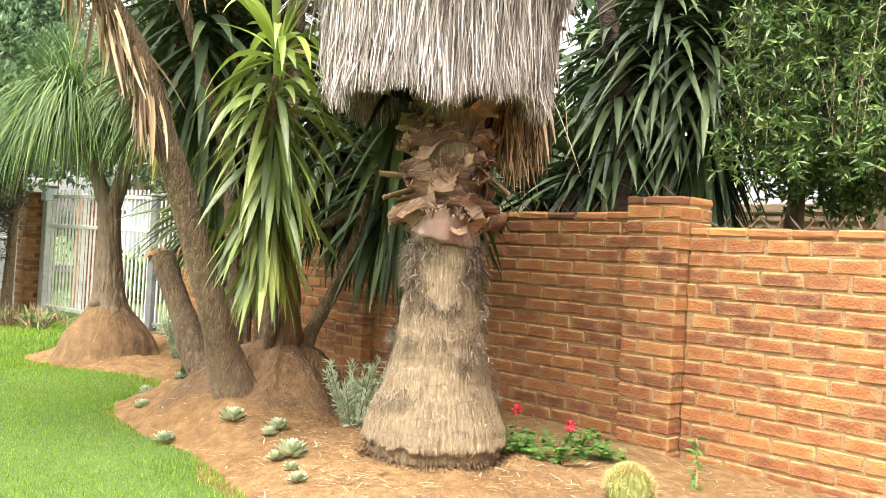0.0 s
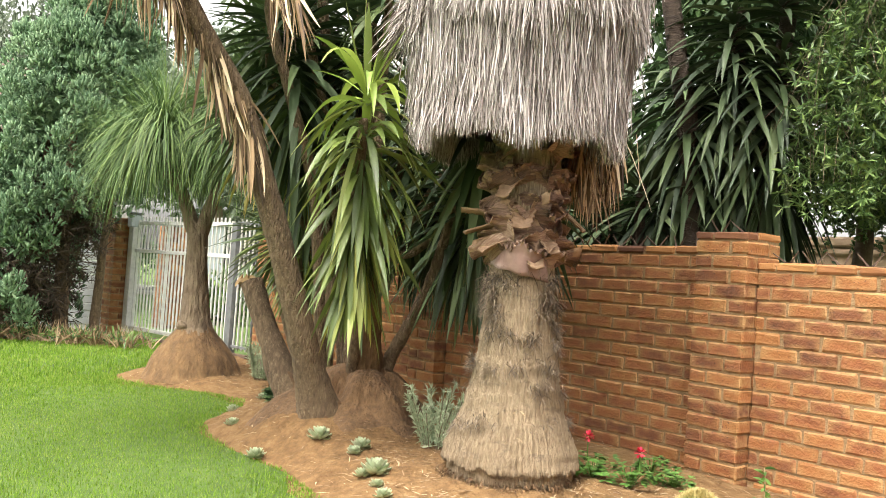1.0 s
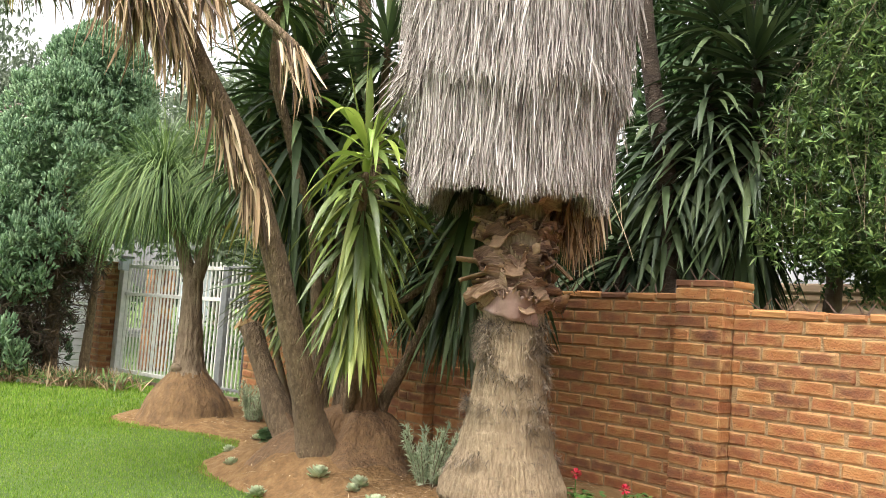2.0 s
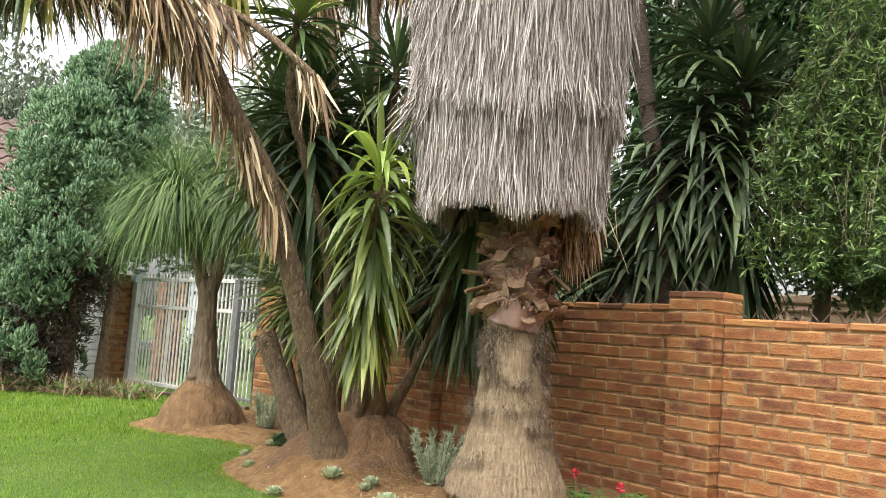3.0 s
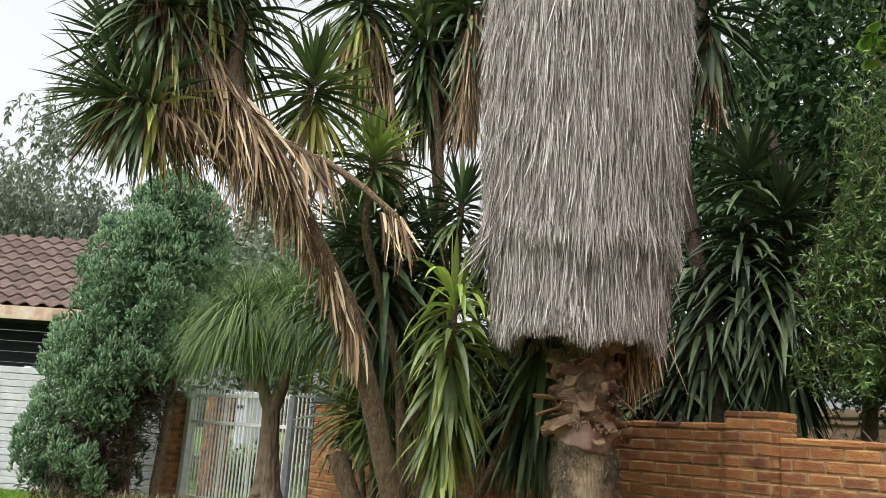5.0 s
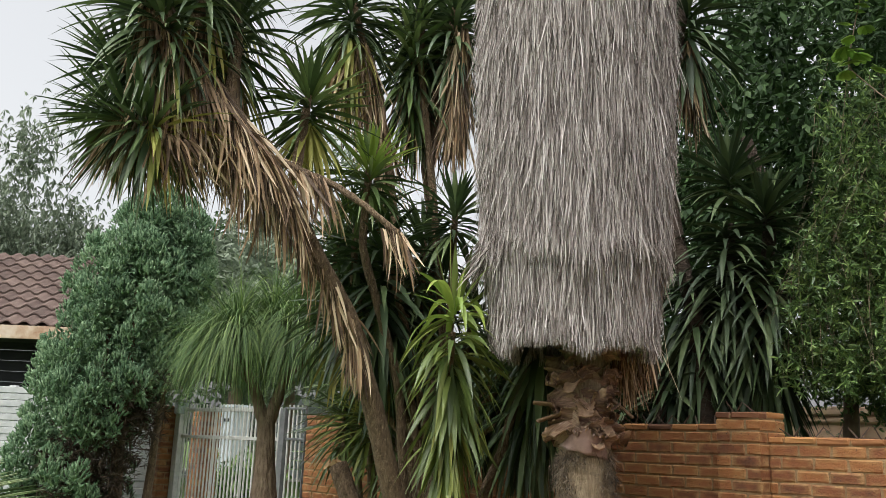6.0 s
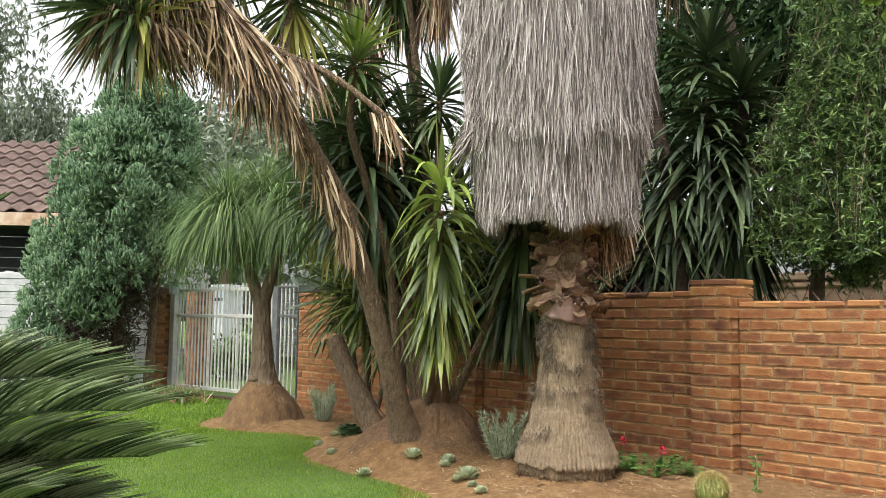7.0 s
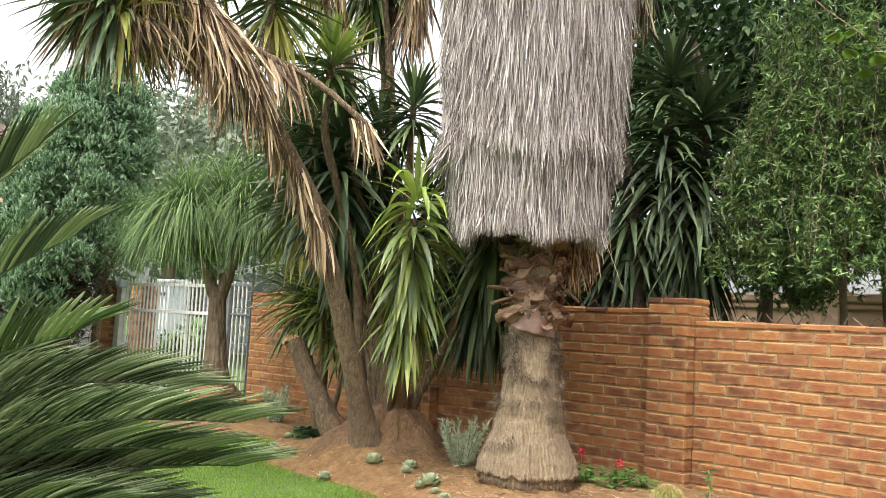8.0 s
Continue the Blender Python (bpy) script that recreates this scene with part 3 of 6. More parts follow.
for s in (0.3, 2.4, 4.5, 6.6):
    p = S0 + SD * s
    part("post", bar_bm((p[0] - SN[0] * 0.06, p[1] - SN[1] * 0.06, 0), (p[0] - SN[0] * 0.06, p[1] - SN[1] * 0.06, 1.84), 0.1, 0.1, SD), M_SIDING, board_wall)

# tiled house behind the board wall
HU = unit(np.array((0.64, 0.77, 0.0)))
HN = np.array((-0.77, 0.64, 0.0))
HE = np.array((-13.3, -1.3, 0.0))
house = thing("house", tuple(HE + HN * 1.5), "low house with brown wavy roof tiles and rusty fascia", "house")


def on_house(u, n, z):
    p = HE + HU * u + HN * n
    return (p[0], p[1], z)


def slab(a, b, c, d, thick):
    """A flat four-cornered slab, thickened downwards."""
    bm = bmesh.new()
    top = [bm.verts.new(p) for p in (a, b, c, d)]
    low = [bm.verts.new((p[0], p[1], p[2] - thick)) for p in (a, b, c, d)]
    bm.faces.new(top)
    bm.faces.new(low[::-1])
    for i in range(4):
        bm.faces.new((top[i], low[i], low[(i + 1) % 4], top[(i + 1) % 4]))
    bmesh.ops.recalc_face_normals(bm, faces=bm.faces[:])
    return bm


part("fascia", bar_bm(on_house(-8, 0, 2.93), on_house(0.7, 0, 2.93), 0.24, 0.05, HN), M_FASCIA, house, "cream fascia streaked with rust")
part("roof", slab(on_house(-8, 0, 3.02), on_house(0.7, 0, 3.02), on_house(0.7, 3.4, 5.0), on_house(-8, 3.4, 5.0), 0.1), M_TILE, house)
# porch wall and soffit carry the eaves' shade in their near-black colour
part("wall", slab(on_house(-8, 0.9, 3.1), on_house(0.6, 0.9, 3.1), on_house(0.6, 1.1, 3.1), on_house(-8, 1.1, 3.1), 3.1), M_VOID, house, "porch wall under the eaves, coloured near black for its shade")
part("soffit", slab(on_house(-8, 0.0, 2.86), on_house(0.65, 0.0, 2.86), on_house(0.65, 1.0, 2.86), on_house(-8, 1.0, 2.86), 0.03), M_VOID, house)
for k in range(4):
    part("wire", bar_bm(on_house(-8, -0.1, 2.05 + 0.19 * k), on_house(0.6, -0.1, 2.02 + 0.19 * k), 0.008, 0.008, bevel=0), M_STEEL_DARK, house, "thin horizontal wire")
# roof tiles: one wavy tile with a lifted front lip, repeated
tv, tf = [], []
for n0, up in ((0.0, 0.085), (0.42, 0.035)):
    for i in range(9):
        tv.append((0.33 * i / 8, n0 * 0.864, 0.035 * math.sin(2 * math.pi * i / 8) + up + n0 * 0.503))
for up in (0.085, 0.06):
    for i in range(9):
        tv.append((0.33 * i / 8, -0.001, 0.035 * math.sin(2 * math.pi * i / 8) + up))
for i in range(8):
    tf.append((i, i + 1, 10 + i, 9 + i))
    tf.append((27 + i, 28 + i, 19 + i, 18 + i))
tile_me = quads("tile", tv, tf, M_TILE, True)
ho = place(house)
for r in range(10):
    for c in range(22):
        if r * 0.1 + c > 31:
            continue
        t = new("tile", tile_me)
        t.parent = house
        p = on_house(0.7 - 0.33 * (c + 1), 0.34 * r, 3.03 + 0.198 * r)
        t.matrix_basis = Matrix.Translation(Vector(p) - ho) @ Matrix.Rotation(math.atan2(HU[1], HU[0]), 4, "Z") @ Matrix.Diagonal((1, 1, 1, 1))

# beyond the gate: pier, kiosk, verge, road
kiosk = thing("utility_kiosk", (-11.7, 2.05, 0.03), "pale grey-white metal utility cabinet beyond the gate", "cabinet")
part("body", box_bm(-11.98, -11.5, 1.88, 2.25, 0.03, 1.75, 0.015), M_KIOSK, kiosk)
part("lid", box_bm(-12.02, -11.46, 1.84, 2.29, 1.752, 1.81, 0.012), M_KIOSK, kiosk)
part("slot", box_bm(-11.9, -11.58, 1.865, 1.89, 1.5, 1.56, 0.004), M_VOID, kiosk, "dark letter slot")
road = bmesh.new()
bmesh.ops.create_grid(road, x_segments=2, y_segments=2, size=1.0, matrix=Matrix.Translation((-21, 12, 0.075)) @ Matrix.Rotation(radians(58), 4, "Z") @ Matrix.Diagonal((40, 2.6, 1, 1)))
me = bpy.data.meshes.new("road")
road.to_mesh(me)
road.free()
me.materials.append(M_ROAD)
solo("road", me, "grey asphalt street beyond the gate", "road", "structure")
KD = Vector((math.cos(radians(58)), math.sin(radians(58)), 0))
for off in (-2.7, 2.7):
    c = Vector((-21, 12, 0.06)) + Vector((-KD.y, KD.x, 0)) * off
    bm = bar_bm(c - KD * 40, c + KD * 40, 0.2, 0.16, (0, 0, 1), 0.02)
    me = bpy.data.meshes.new("kerb")
    bm.to_mesh(me)
    bm.free()
    me.materials.append(M_KERB)
    solo("kerb", me, "pale concrete street kerb", "kerb", "structure")
far = thing("garage", (-16.5, 7.5, 0.03), "grey-blue panelled garage front across the street", "garage")
FD = unit(np.array((0.66, 0.75, 0.0)))
fc = np.array((-19.5, 9.0, 0.0))
for k in range(9):
    a, b = fc - FD * 1.5 + UP * (0.25 + 0.27 * k), fc + FD * 6 + UP * (0.25 + 0.27 * k)
    part("panel", bar_bm(a, b, 0.25, 0.08, np.array((-FD[1], FD[0], 0)), 0.02), M_GREYWALL, far)

# the neighbour's plastered wall behind the brick wall
tan_wall = thing("wall_back", (0.5, 3.8, 0.0), "tan plastered boundary wall with a moulded coping", "wall", kind="structure")
part("face", box_bm(-4.0, 7.0, 3.7, 3.9, 0.0, 1.67, 0.01), M_PLASTER, tan_wall)
part("coping", box_bm(-4.05, 7.05, 3.63, 3.95, 1.67, 1.77, 0.02), M_PLASTER, tan_wall)
part("moulding", box_bm(-4.03, 7.03, 3.66, 3.93, 1.59, 1.667, 0.02), M_PLASTER, tan_wall)


part("pier", box_bm(-0.07, 0.1, 3.56, 4.0, 0.0, 1.74, 0.01), M_PLASTER, tan_wall)
part("pier_cap", box_bm(-0.11, 0.14, 3.52, 4.04, 1.742, 1.80, 0.015), M_PLASTER, tan_wall)


# ---- the big palm ----
PX, PY = -0.05, -1.49
PG = gz(PX, PY)
palm = thing("fan_palm", (PX, PY, PG), "stout fan palm with fibrous grey trunk and long dead-frond skirt", "palm tree")
prof = [(0.0, 0.30), (0.05, 0.335), (0.09, 0.342), (0.16, 0.325), (0.24, 0.288), (0.34, 0.25), (0.5, 0.218), (0.65, 0.194), (0.8, 0.176), (0.95, 0.163), (1.08, 0.156), (1.3, 0.15), (1.7, 0.15), (2.6, 0.2), (5.2, 0.2)]
pz, pr = np.array([p[0] for p in prof]), np.array([p[1] for p in prof])
sides, zz = 288, np.concatenate([np.arange(0, 1.1, 0.0125), np.arange(1.1, 5.2, 0.2)])
tvv = np.empty((len(zz), sides, 3))
for i, z in enumerate(zz):
    for j in range(sides):
        a = 2 * math.pi * j / sides
        r = float(np.interp(z, pz, pr))
        r *= 1 + 0.02 * noise.fractal(Vector((math.cos(a) * 1.5, math.sin(a) * 1.5, z * 2)), 1.0, 2.0, 3)
        r += (0.0045 if z > 0.3 else 0.008) * (noise.noise(Vector((math.cos(a) * 9, math.sin(a) * 9, z * 2.2))) + (1.1 if z < 0.26 else 0.75) * math.cos(j * math.pi / 2) * (0.6 + 0.6 * noise.noise(Vector((a * 9, 0, z * 3)))))
        r += 0.006 * noise.fractal(Vector((math.cos(a) * 4, math.sin(a) * 4, z * 14)), 1.0, 2.0, 3)
        r += 0.007 * noise.noise(Vector((math.cos(a) * 2.2, math.sin(a) * 2.2, z * 34)))
        lip = 0.075 + 0.022 * noise.noise(Vector((math.cos(a) * 7, math.sin(a) * 7, 3.3))) + 0.012 * noise.noise(Vector((j // 4 * 1.7, 0, 0)))
        if z < lip:
            r = min(r, 0.322) - 0.008
        tvv[i, j] = (PX + r * math.cos(a), PY + r * math.sin(a), PG + z - 0.02)
tff = [(i * sides + j, i * sides + (j + 1) % sides, (i + 1) * sides + (j + 1) % sides, (i + 1) * sides + j) for i in range(len(zz) - 1) for j in range(sides)]
hang("trunk", quads("trunk", tvv, tff, M_PALM, True), palm, "ribbed grey-brown fibrous trunk flaring at the foot")
# frayed root collar below the flare
n = 600
a = rng.uniform(0, 2 * math.pi, n)
r = rng.uniform(0.3, 0.36, n)
base = np.stack([PX + r * np.cos(a), PY + r * np.sin(a), PG + rng.uniform(-0.005, 0.03, n)], axis=1)
d = np.stack([np.cos(a), np.sin(a), rng.uniform(-1.2, 0.1, n)], axis=1)
hang("root_collar", quads("root_collar", *strips(base, d, rng.uniform(0.015, 0.036, n), 0.006, 1.8, 3, 0, (1, 0.8, 0.3), twist=1.0), M_BARK_SOIL), palm, "frayed dry root collar")
# tufts of loose fibre on the trunk
fb = []
for zc, spread, count, size in ((0.96, 0.04, 24, 0.07), (0.84, 0.04, 22, 0.075), (0.70, 0.05, 16, 0.06), (0.52, 0.04, 18, 0.06), (0.42, 0.03, 16, 0.06), (0.27, 0.02, 11, 0.05)):
    for _ in range(count):
        a0, z0 = rng.uniform(0, 2 * math.pi), zc + rng.normal(0, spread)
        m = int(rng.integers(30, 80))
        lean = rng.normal(0, 0.5)
        a = a0 + rng.normal(0, 0.15, m)
        z = z0 + rng.normal(0, 0.018, m) + 0.12 * lean * (a - a0)
        r = np.interp(z, pz, pr) + 0.001
        base = np.stack([PX + r * np.cos(a), PY + r * np.sin(a), PG + z], axis=1)
        across = lean + rng.normal(0, 0.5, m)
        d = np.stack([np.cos(a) - np.sin(a) * across, np.sin(a) + np.cos(a) * across, rng.uniform(-0.3, 1.2, m)], axis=1)
        fb.append(strips(base, d, size * rng.uniform(0.5, 1.25, m), rng.uniform(0.002, 0.004, m), rng.uniform(0.2, 3.0, m), 5, 0, (1, 1, 0.8, 0.3), curl=rng.normal(0, 1.1, (m, 3))))
hang("fibre_fuzz", quads("fibre_fuzz", *merge(fb), M_FIBRE), palm, "loose curly tan fibre", "stuff")
lf = strips(np.array([(PX + 0.14, PY + 0.10, PG + 0.82), (PX + 0.16, PY + 0.09, PG + 0.5), (PX + 0.2, PY - 0.19, PG + 0.34), (PX + 0.2, PY - 0.2, PG + 0.22)]),
            np.array([(0.9, 0.8, 0.5), (0.8, 0.7, 0.4), (0.9, -0.1, 0.8), (1, 0.2, 0.7)]), np.array([0.26, 0.2, 0.09, 0.08]), 0.007, np.array([3.0, 3.0, 1.6, 1.6]), 8, 0, (1, 1, 0.9, 0.5))
for k in range(4):
    hang("loose_strand", quads("loose_strand", lf[0][k], lf[1][:8], M_STRAW), palm, "pale loose strand of fibre")


def boot_mesh(width, height, out, split, seed):
    """One old leaf base: a plate that clasps the trunk, tapers upwards and ends in a ragged, outward-curled, paler lip."""
    r2 = np.random.default_rng(seed)
    nu, nv = 17, 9
    rag = np.interp(np.linspace(0, 1, nu), np.linspace(0, 1, 7), r2.normal(0, 0.18, 7)) + r2.normal(0, 0.09, nu)
    v = []
    for layer in (0.0, 0.007):
        for j in range(nv):
            t = j / (nv - 1)
            for i in range(nu):
                s = i / (nu - 1) * 2 - 1
                w = width * (1 - 0.5 * t ** 1.3) * 0.5
                lip = 0.5 * out * max(0.0, t - 0.7) / 0.3 * (0.5 + abs(s))
                y = -0.42 * width * s * s * (1 - 0.35 * t) + out * t ** 1.5 + lip - layer * (1 - 0.5 * t)
                z = height * t * (1 - split * (1 - abs(s)) * t + rag[i] * t * t) + 0.004 * math.sin(9 * s + seed + 4 * t)
                v.append((s * w + r2.normal(0, 0.002), -y + 0.006 * math.sin(5 * t + 4 * s + seed) + r2.normal(0, 0.0015), z))
    f, m, pale = [], nu * nv, []
    for j in range(nv - 1):
        for i in range(nu - 1):
            a = j * nu + i
            f.append((a, a + nu, a + nu + 1, a + 1))
            f.append((m + a, m + a + 1, m + a + nu + 1, m + a + nu))
            pale += [j == nv - 2 and (i + seed) % 3 == 0] * 2
    edge = [(i, i + 1) for i in range(nu - 1)] + [((nv - 1) * nu + i + 1, (nv - 1) * nu + i) for i in range(nu - 1)]
    edge += [((j + 1) * nu, j * nu) for j in range(nv - 1)] + [(j * nu + nu - 1, (j + 1) * nu + nu - 1) for j in range(nv - 1)]
    for p, q in edge:
        f.append((p, q, m + q, m + p))
        pale.append(True)
    me = quads("leaf_base", v, f, M_BOOT, True)
    me.materials.append(M_BOOT_CUT)
    if len(me.polygons) == len(pale):
        me.polygons.foreach_set("material_index", np.array(pale, dtype=np.int32))
    return me


boots = [boot_mesh(w, h, o, sp, k) for k, (w, h, o, sp) in enumerate(((0.42, 0.14, 0.05, 0.3), (0.38, 0.12, 0.065, 0.15), (0.44, 0.13, 0.045, 0.4), (0.3, 0.17, 0.09, 0.5), (0.4, 0.1, 0.05, 0.05), (0.36, 0.15, 0.075, 0.55), (0.46, 0.12, 0.05, 0.25)))]
cam_side = math.atan2(-4.4, 3.7)
for k, zrow in enumerate((1.02, 1.06, 1.11, 1.17, 1.24, 1.31, 1.38, 1.45, 1.52, 1.59, 1.66)):
    for i in range(6):
        a = cam_side + 2 * math.pi * (i + 0.5 * (k % 2)) / 6 + rng.normal(0, 0.16)
        if k < 2 and abs(a - cam_side + 0.15) < 0.5:
            continue
        b = boots[int(rng.integers(0, 7))]
        o = new("leaf_base", b)
        o.parent = palm
        r = 0.15 + rng.normal(0, 0.007) - 0.02 * (k > 6)
        tip = rng.normal(16, 11)
        s = rng.uniform(0.68, 0.98) * (0.85 if k > 7 else 1.0)
        o.matrix_basis = Matrix.Translation((r * math.cos(a), r * math.sin(a), zrow + rng.normal(0, 0.03))) @ Matrix.Rotation(a + math.pi / 2, 4, "Z") @ Matrix.Rotation(radians(tip), 4, "X") @ Matrix.Rotation(rng.normal(0, 0.2), 4, "Y") @ Matrix.Scale(s, 4)
# the long sawn stalk ends that stand out
def stalk(ang, z, length, rise, width):
    c, s = math.cos(ang), math.sin(ang)
    p0 = np.array((PX + 0.15 * c, PY + 0.15 * s, PG + z))
    d = np.array((c, s, rise))
    v, f = strips(p0[None], d[None], length, 1.35 * width, 0.12, 9, 0.22, (1.7, 1.2, 0.9, 0.92, 0.7, 0.85, 0.66, 0.8, 0.62, 0.7))
    v2 = v + np.array((0, 0, -0.008))
    n3 = v.shape[1]
    ff = [f, f[:, ::-1] + n3]
    rows = n3 // 3
    e = []
    for k2 in range(rows - 1):
        for cc in (0, 2):
            a0 = k2 * 3 + cc
            e.append((a0, a0 + 3, a0 + 3 + n3, a0 + n3))
    e.append((n3 - 3, n3 - 2, 2 * n3 - 2, 2 * n3 - 3))
    e.append((n3 - 2, n3 - 1, 2 * n3 - 1, 2 * n3 - 2))
    hang("frond_stalk", quads("frond_stalk", np.concatenate([v[0], v2[0]]), np.concatenate(ff + [np.array(e)]), M_BOOT_CUT), palm, "tan sawn-off frond stalk with toothed edges")


left = cam_side - math.pi / 2
stalk(left + 0.12, 1.30, 0.18, 0.12, 0.085)
stalk(left + 0.34, 1.25, 0.17, -0.3, 0.075)
stalk(cam_side + 0.02, 1.34, 0.14, -1.3, 0.10)
stalk(cam_side - 0.45, 1.47, 0.13, -1.1, 0.08)
stalk(cam_side + 1.3, 1.36, 0.2, -0.75, 0.06)
stalk(cam_side - 0.9, 1.16, 0.11, -0.5, 0.08)
stalk(cam_side + 0.75, 1.2, 0.12, -0.9, 0.09)
stalk(cam_side - 1.2, 1.5, 0.12, 0.3, 0.08)
stalk(cam_side + 0.4, 1.1, 0.1, -0.7, 0.08)
stalk(cam_side + 2.6, 1.3, 0.14, -0.2, 0.08)
stalk(cam_side - 2.4, 1.4, 0.14, -0.2, 0.08)

# one swollen pale leaf base at the bottom of the scales
big = new("leaf_base", boot_mesh(0.31, 0.14, 0.03, 0.1, 9))
big.data.materials[0] = M_BOOT_PALE
big.parent = palm
big.matrix_basis = Matrix.Translation((0.2 * math.cos(cam_side - 0.15), 0.2 * math.sin(cam_side - 0.15), 1.0)) @ Matrix.Rotation(cam_side - 0.15 + math.pi / 2, 4, "Z") @ Matrix.Rotation(0.22, 4, "Y")
tagged(big, "smooth pale swollen leaf base")

# the skirt of dead fronds: a dark core and layers of hanging strips
sk_z = np.array([1.80, 1.95, 2.15, 2.32, 2.40, 2.6, 3.1, 3.7, 4.4, 5.1, 5.3])
sk_r = np.array([0.475, 0.505, 0.525, 0.54, 0.58, 0.59, 0.62, 0.65, 0.66, 0.6, 0.3])
SKX, SKY = -0.093, -1.556
sides = 40
zz = np.concatenate([[1.84], np.arange(1.9, 5.3, 0.15)])
cv = np.empty((len(zz), sides, 3))
for i, z in enumerate(zz):
    for j in range(sides):
        a = 2 * math.pi * j / sides
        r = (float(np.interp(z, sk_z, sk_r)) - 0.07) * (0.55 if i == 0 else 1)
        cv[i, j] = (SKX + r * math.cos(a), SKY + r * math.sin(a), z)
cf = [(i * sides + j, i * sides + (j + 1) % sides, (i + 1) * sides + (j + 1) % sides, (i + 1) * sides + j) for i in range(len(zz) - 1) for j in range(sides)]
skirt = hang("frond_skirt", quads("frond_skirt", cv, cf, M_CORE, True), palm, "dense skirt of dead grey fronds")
layers = []


def tier(z_from, z_to, step, count, low_lim, len0, len1):
    for z in np.arange(z_from, z_to, step):
        m = count
        a = rng.uniform(0, 2 * math.pi, m)
        zt = z + rng.normal(0, 0.04, m)
        low = np.maximum(zt - rng.uniform(len0, len1, m), low_lim + np.abs(rng.normal(0, 0.06 if low_lim < 2 else 0.08, m)) + (0.03 if low_lim < 2 else 0.06) * np.sin(5 * a + low_lim) + (0.02 if low_lim < 2 else 0.04) * np.sin(11 * a))
        zt = np.maximum(zt, low + 0.06)
        r0 = np.interp(zt, sk_z, sk_r) + rng.normal(-0.025, 0.02, m)
        base = np.stack([SKX + r0 * np.cos(a), SKY + r0 * np.sin(a), zt], axis=1)
        r1 = np.interp(np.maximum(low, z_from - 0.06), sk_z, sk_r) + rng.normal(0.0, 0.028, m)
        aa = a + rng.normal(0, 0.05, m)
        tip = np.stack([SKX + r1 * np.cos(aa), SKY + r1 * np.sin(aa), low], axis=1)
        layers.append(strips(base, tip - base, np.linalg.norm(tip - base, axis=1), rng.uniform(0.003, 0.0078, m), rng.normal(0.1, 0.15, m), 3, 0, (0.8, 1, 0.9, 0.3), twist=0.8, curl=rng.normal(0, 0.13, (m, 3))))


tier(1.95, 2.46, 0.022, 760, 1.74, 0.18, 0.5)
tier(2.46, 3.3, 0.033, 860, 2.24, 0.15, 0.55)
tier(3.25, 5.25, 0.045, 780, 2.8, 0.2, 0.6)
hang("thatch", quads("thatch", *merge(layers), M_THATCH), skirt, "hanging grey-white frond strips", "stuff")
# a tuft sticking out at the ledge, and stray strips
m = 200
a = left + 0.2 + rng.normal(0, 0.16, m)
base = np.stack([SKX + 0.53 * np.cos(a), SKY + 0.53 * np.sin(a), 2.5 + rng.normal(0, 0.06, m)], axis=1)
d = np.stack([np.cos(a) * 0.8, np.sin(a) * 0.8, -rng.uniform(0.6, 1.6, m)], axis=1)
t1 = strips(base, d, rng.uniform(0.18, 0.36, m), 0.011, 0.4, 4, 0, (0.8, 1, 0.9, 0.3), twist=0.6)
m = 160
a = rng.uniform(0, 2 * math.pi, m)
z = rng.uniform(2.2, 4.8, m)
r = np.interp(z, sk_z, sk_r) + 0.01
base = np.stack([SKX + r * np.cos(a), SKY + r * np.sin(a), z], axis=1)
d = np.stack([np.cos(a + rng.normal(0, 0.6, m)) * 0.35, np.sin(a) * 0.35, -np.ones(m)], axis=1)
t2 = strips(base, d, rng.uniform(0.12, 0.35, m), 0.008, 0.8, 5, 0, (0.8, 1, 0.9, 0.3), twist=0.8)
hang("stray_thatch", quads("stray_thatch", *merge([t1, t2]), M_THATCH), skirt, "stray frond strips", "stuff")
# brown fronds hanging behind the skirt
m = 300
base = np.stack([rng.normal(-0.1, 0.08, m), rng.normal(-1.0, 0.08, m), rng.uniform(1.78, 2.0, m)], axis=1)
d = np.stack([rng.normal(0.05, 0.2, m), rng.normal(0.05, 0.2, m), -np.ones(m)], axis=1)
hang("brown_frond", quads("brown_frond", *strips(base, d, rng.uniform(0.18, 0.4, m), rng.uniform(0.009, 0.019, m), 0.3, 4, 0, (0.8, 1, 0.9, 0.25), twist=0.6), M_DEAD), palm, "brown dead frond hanging behind the skirt", "stuff")


# ---- yuccas ----
LEAF_SHAPE = (0.45, 0.8, 1.0, 0.95, 0.7, 0.38, 0.02)


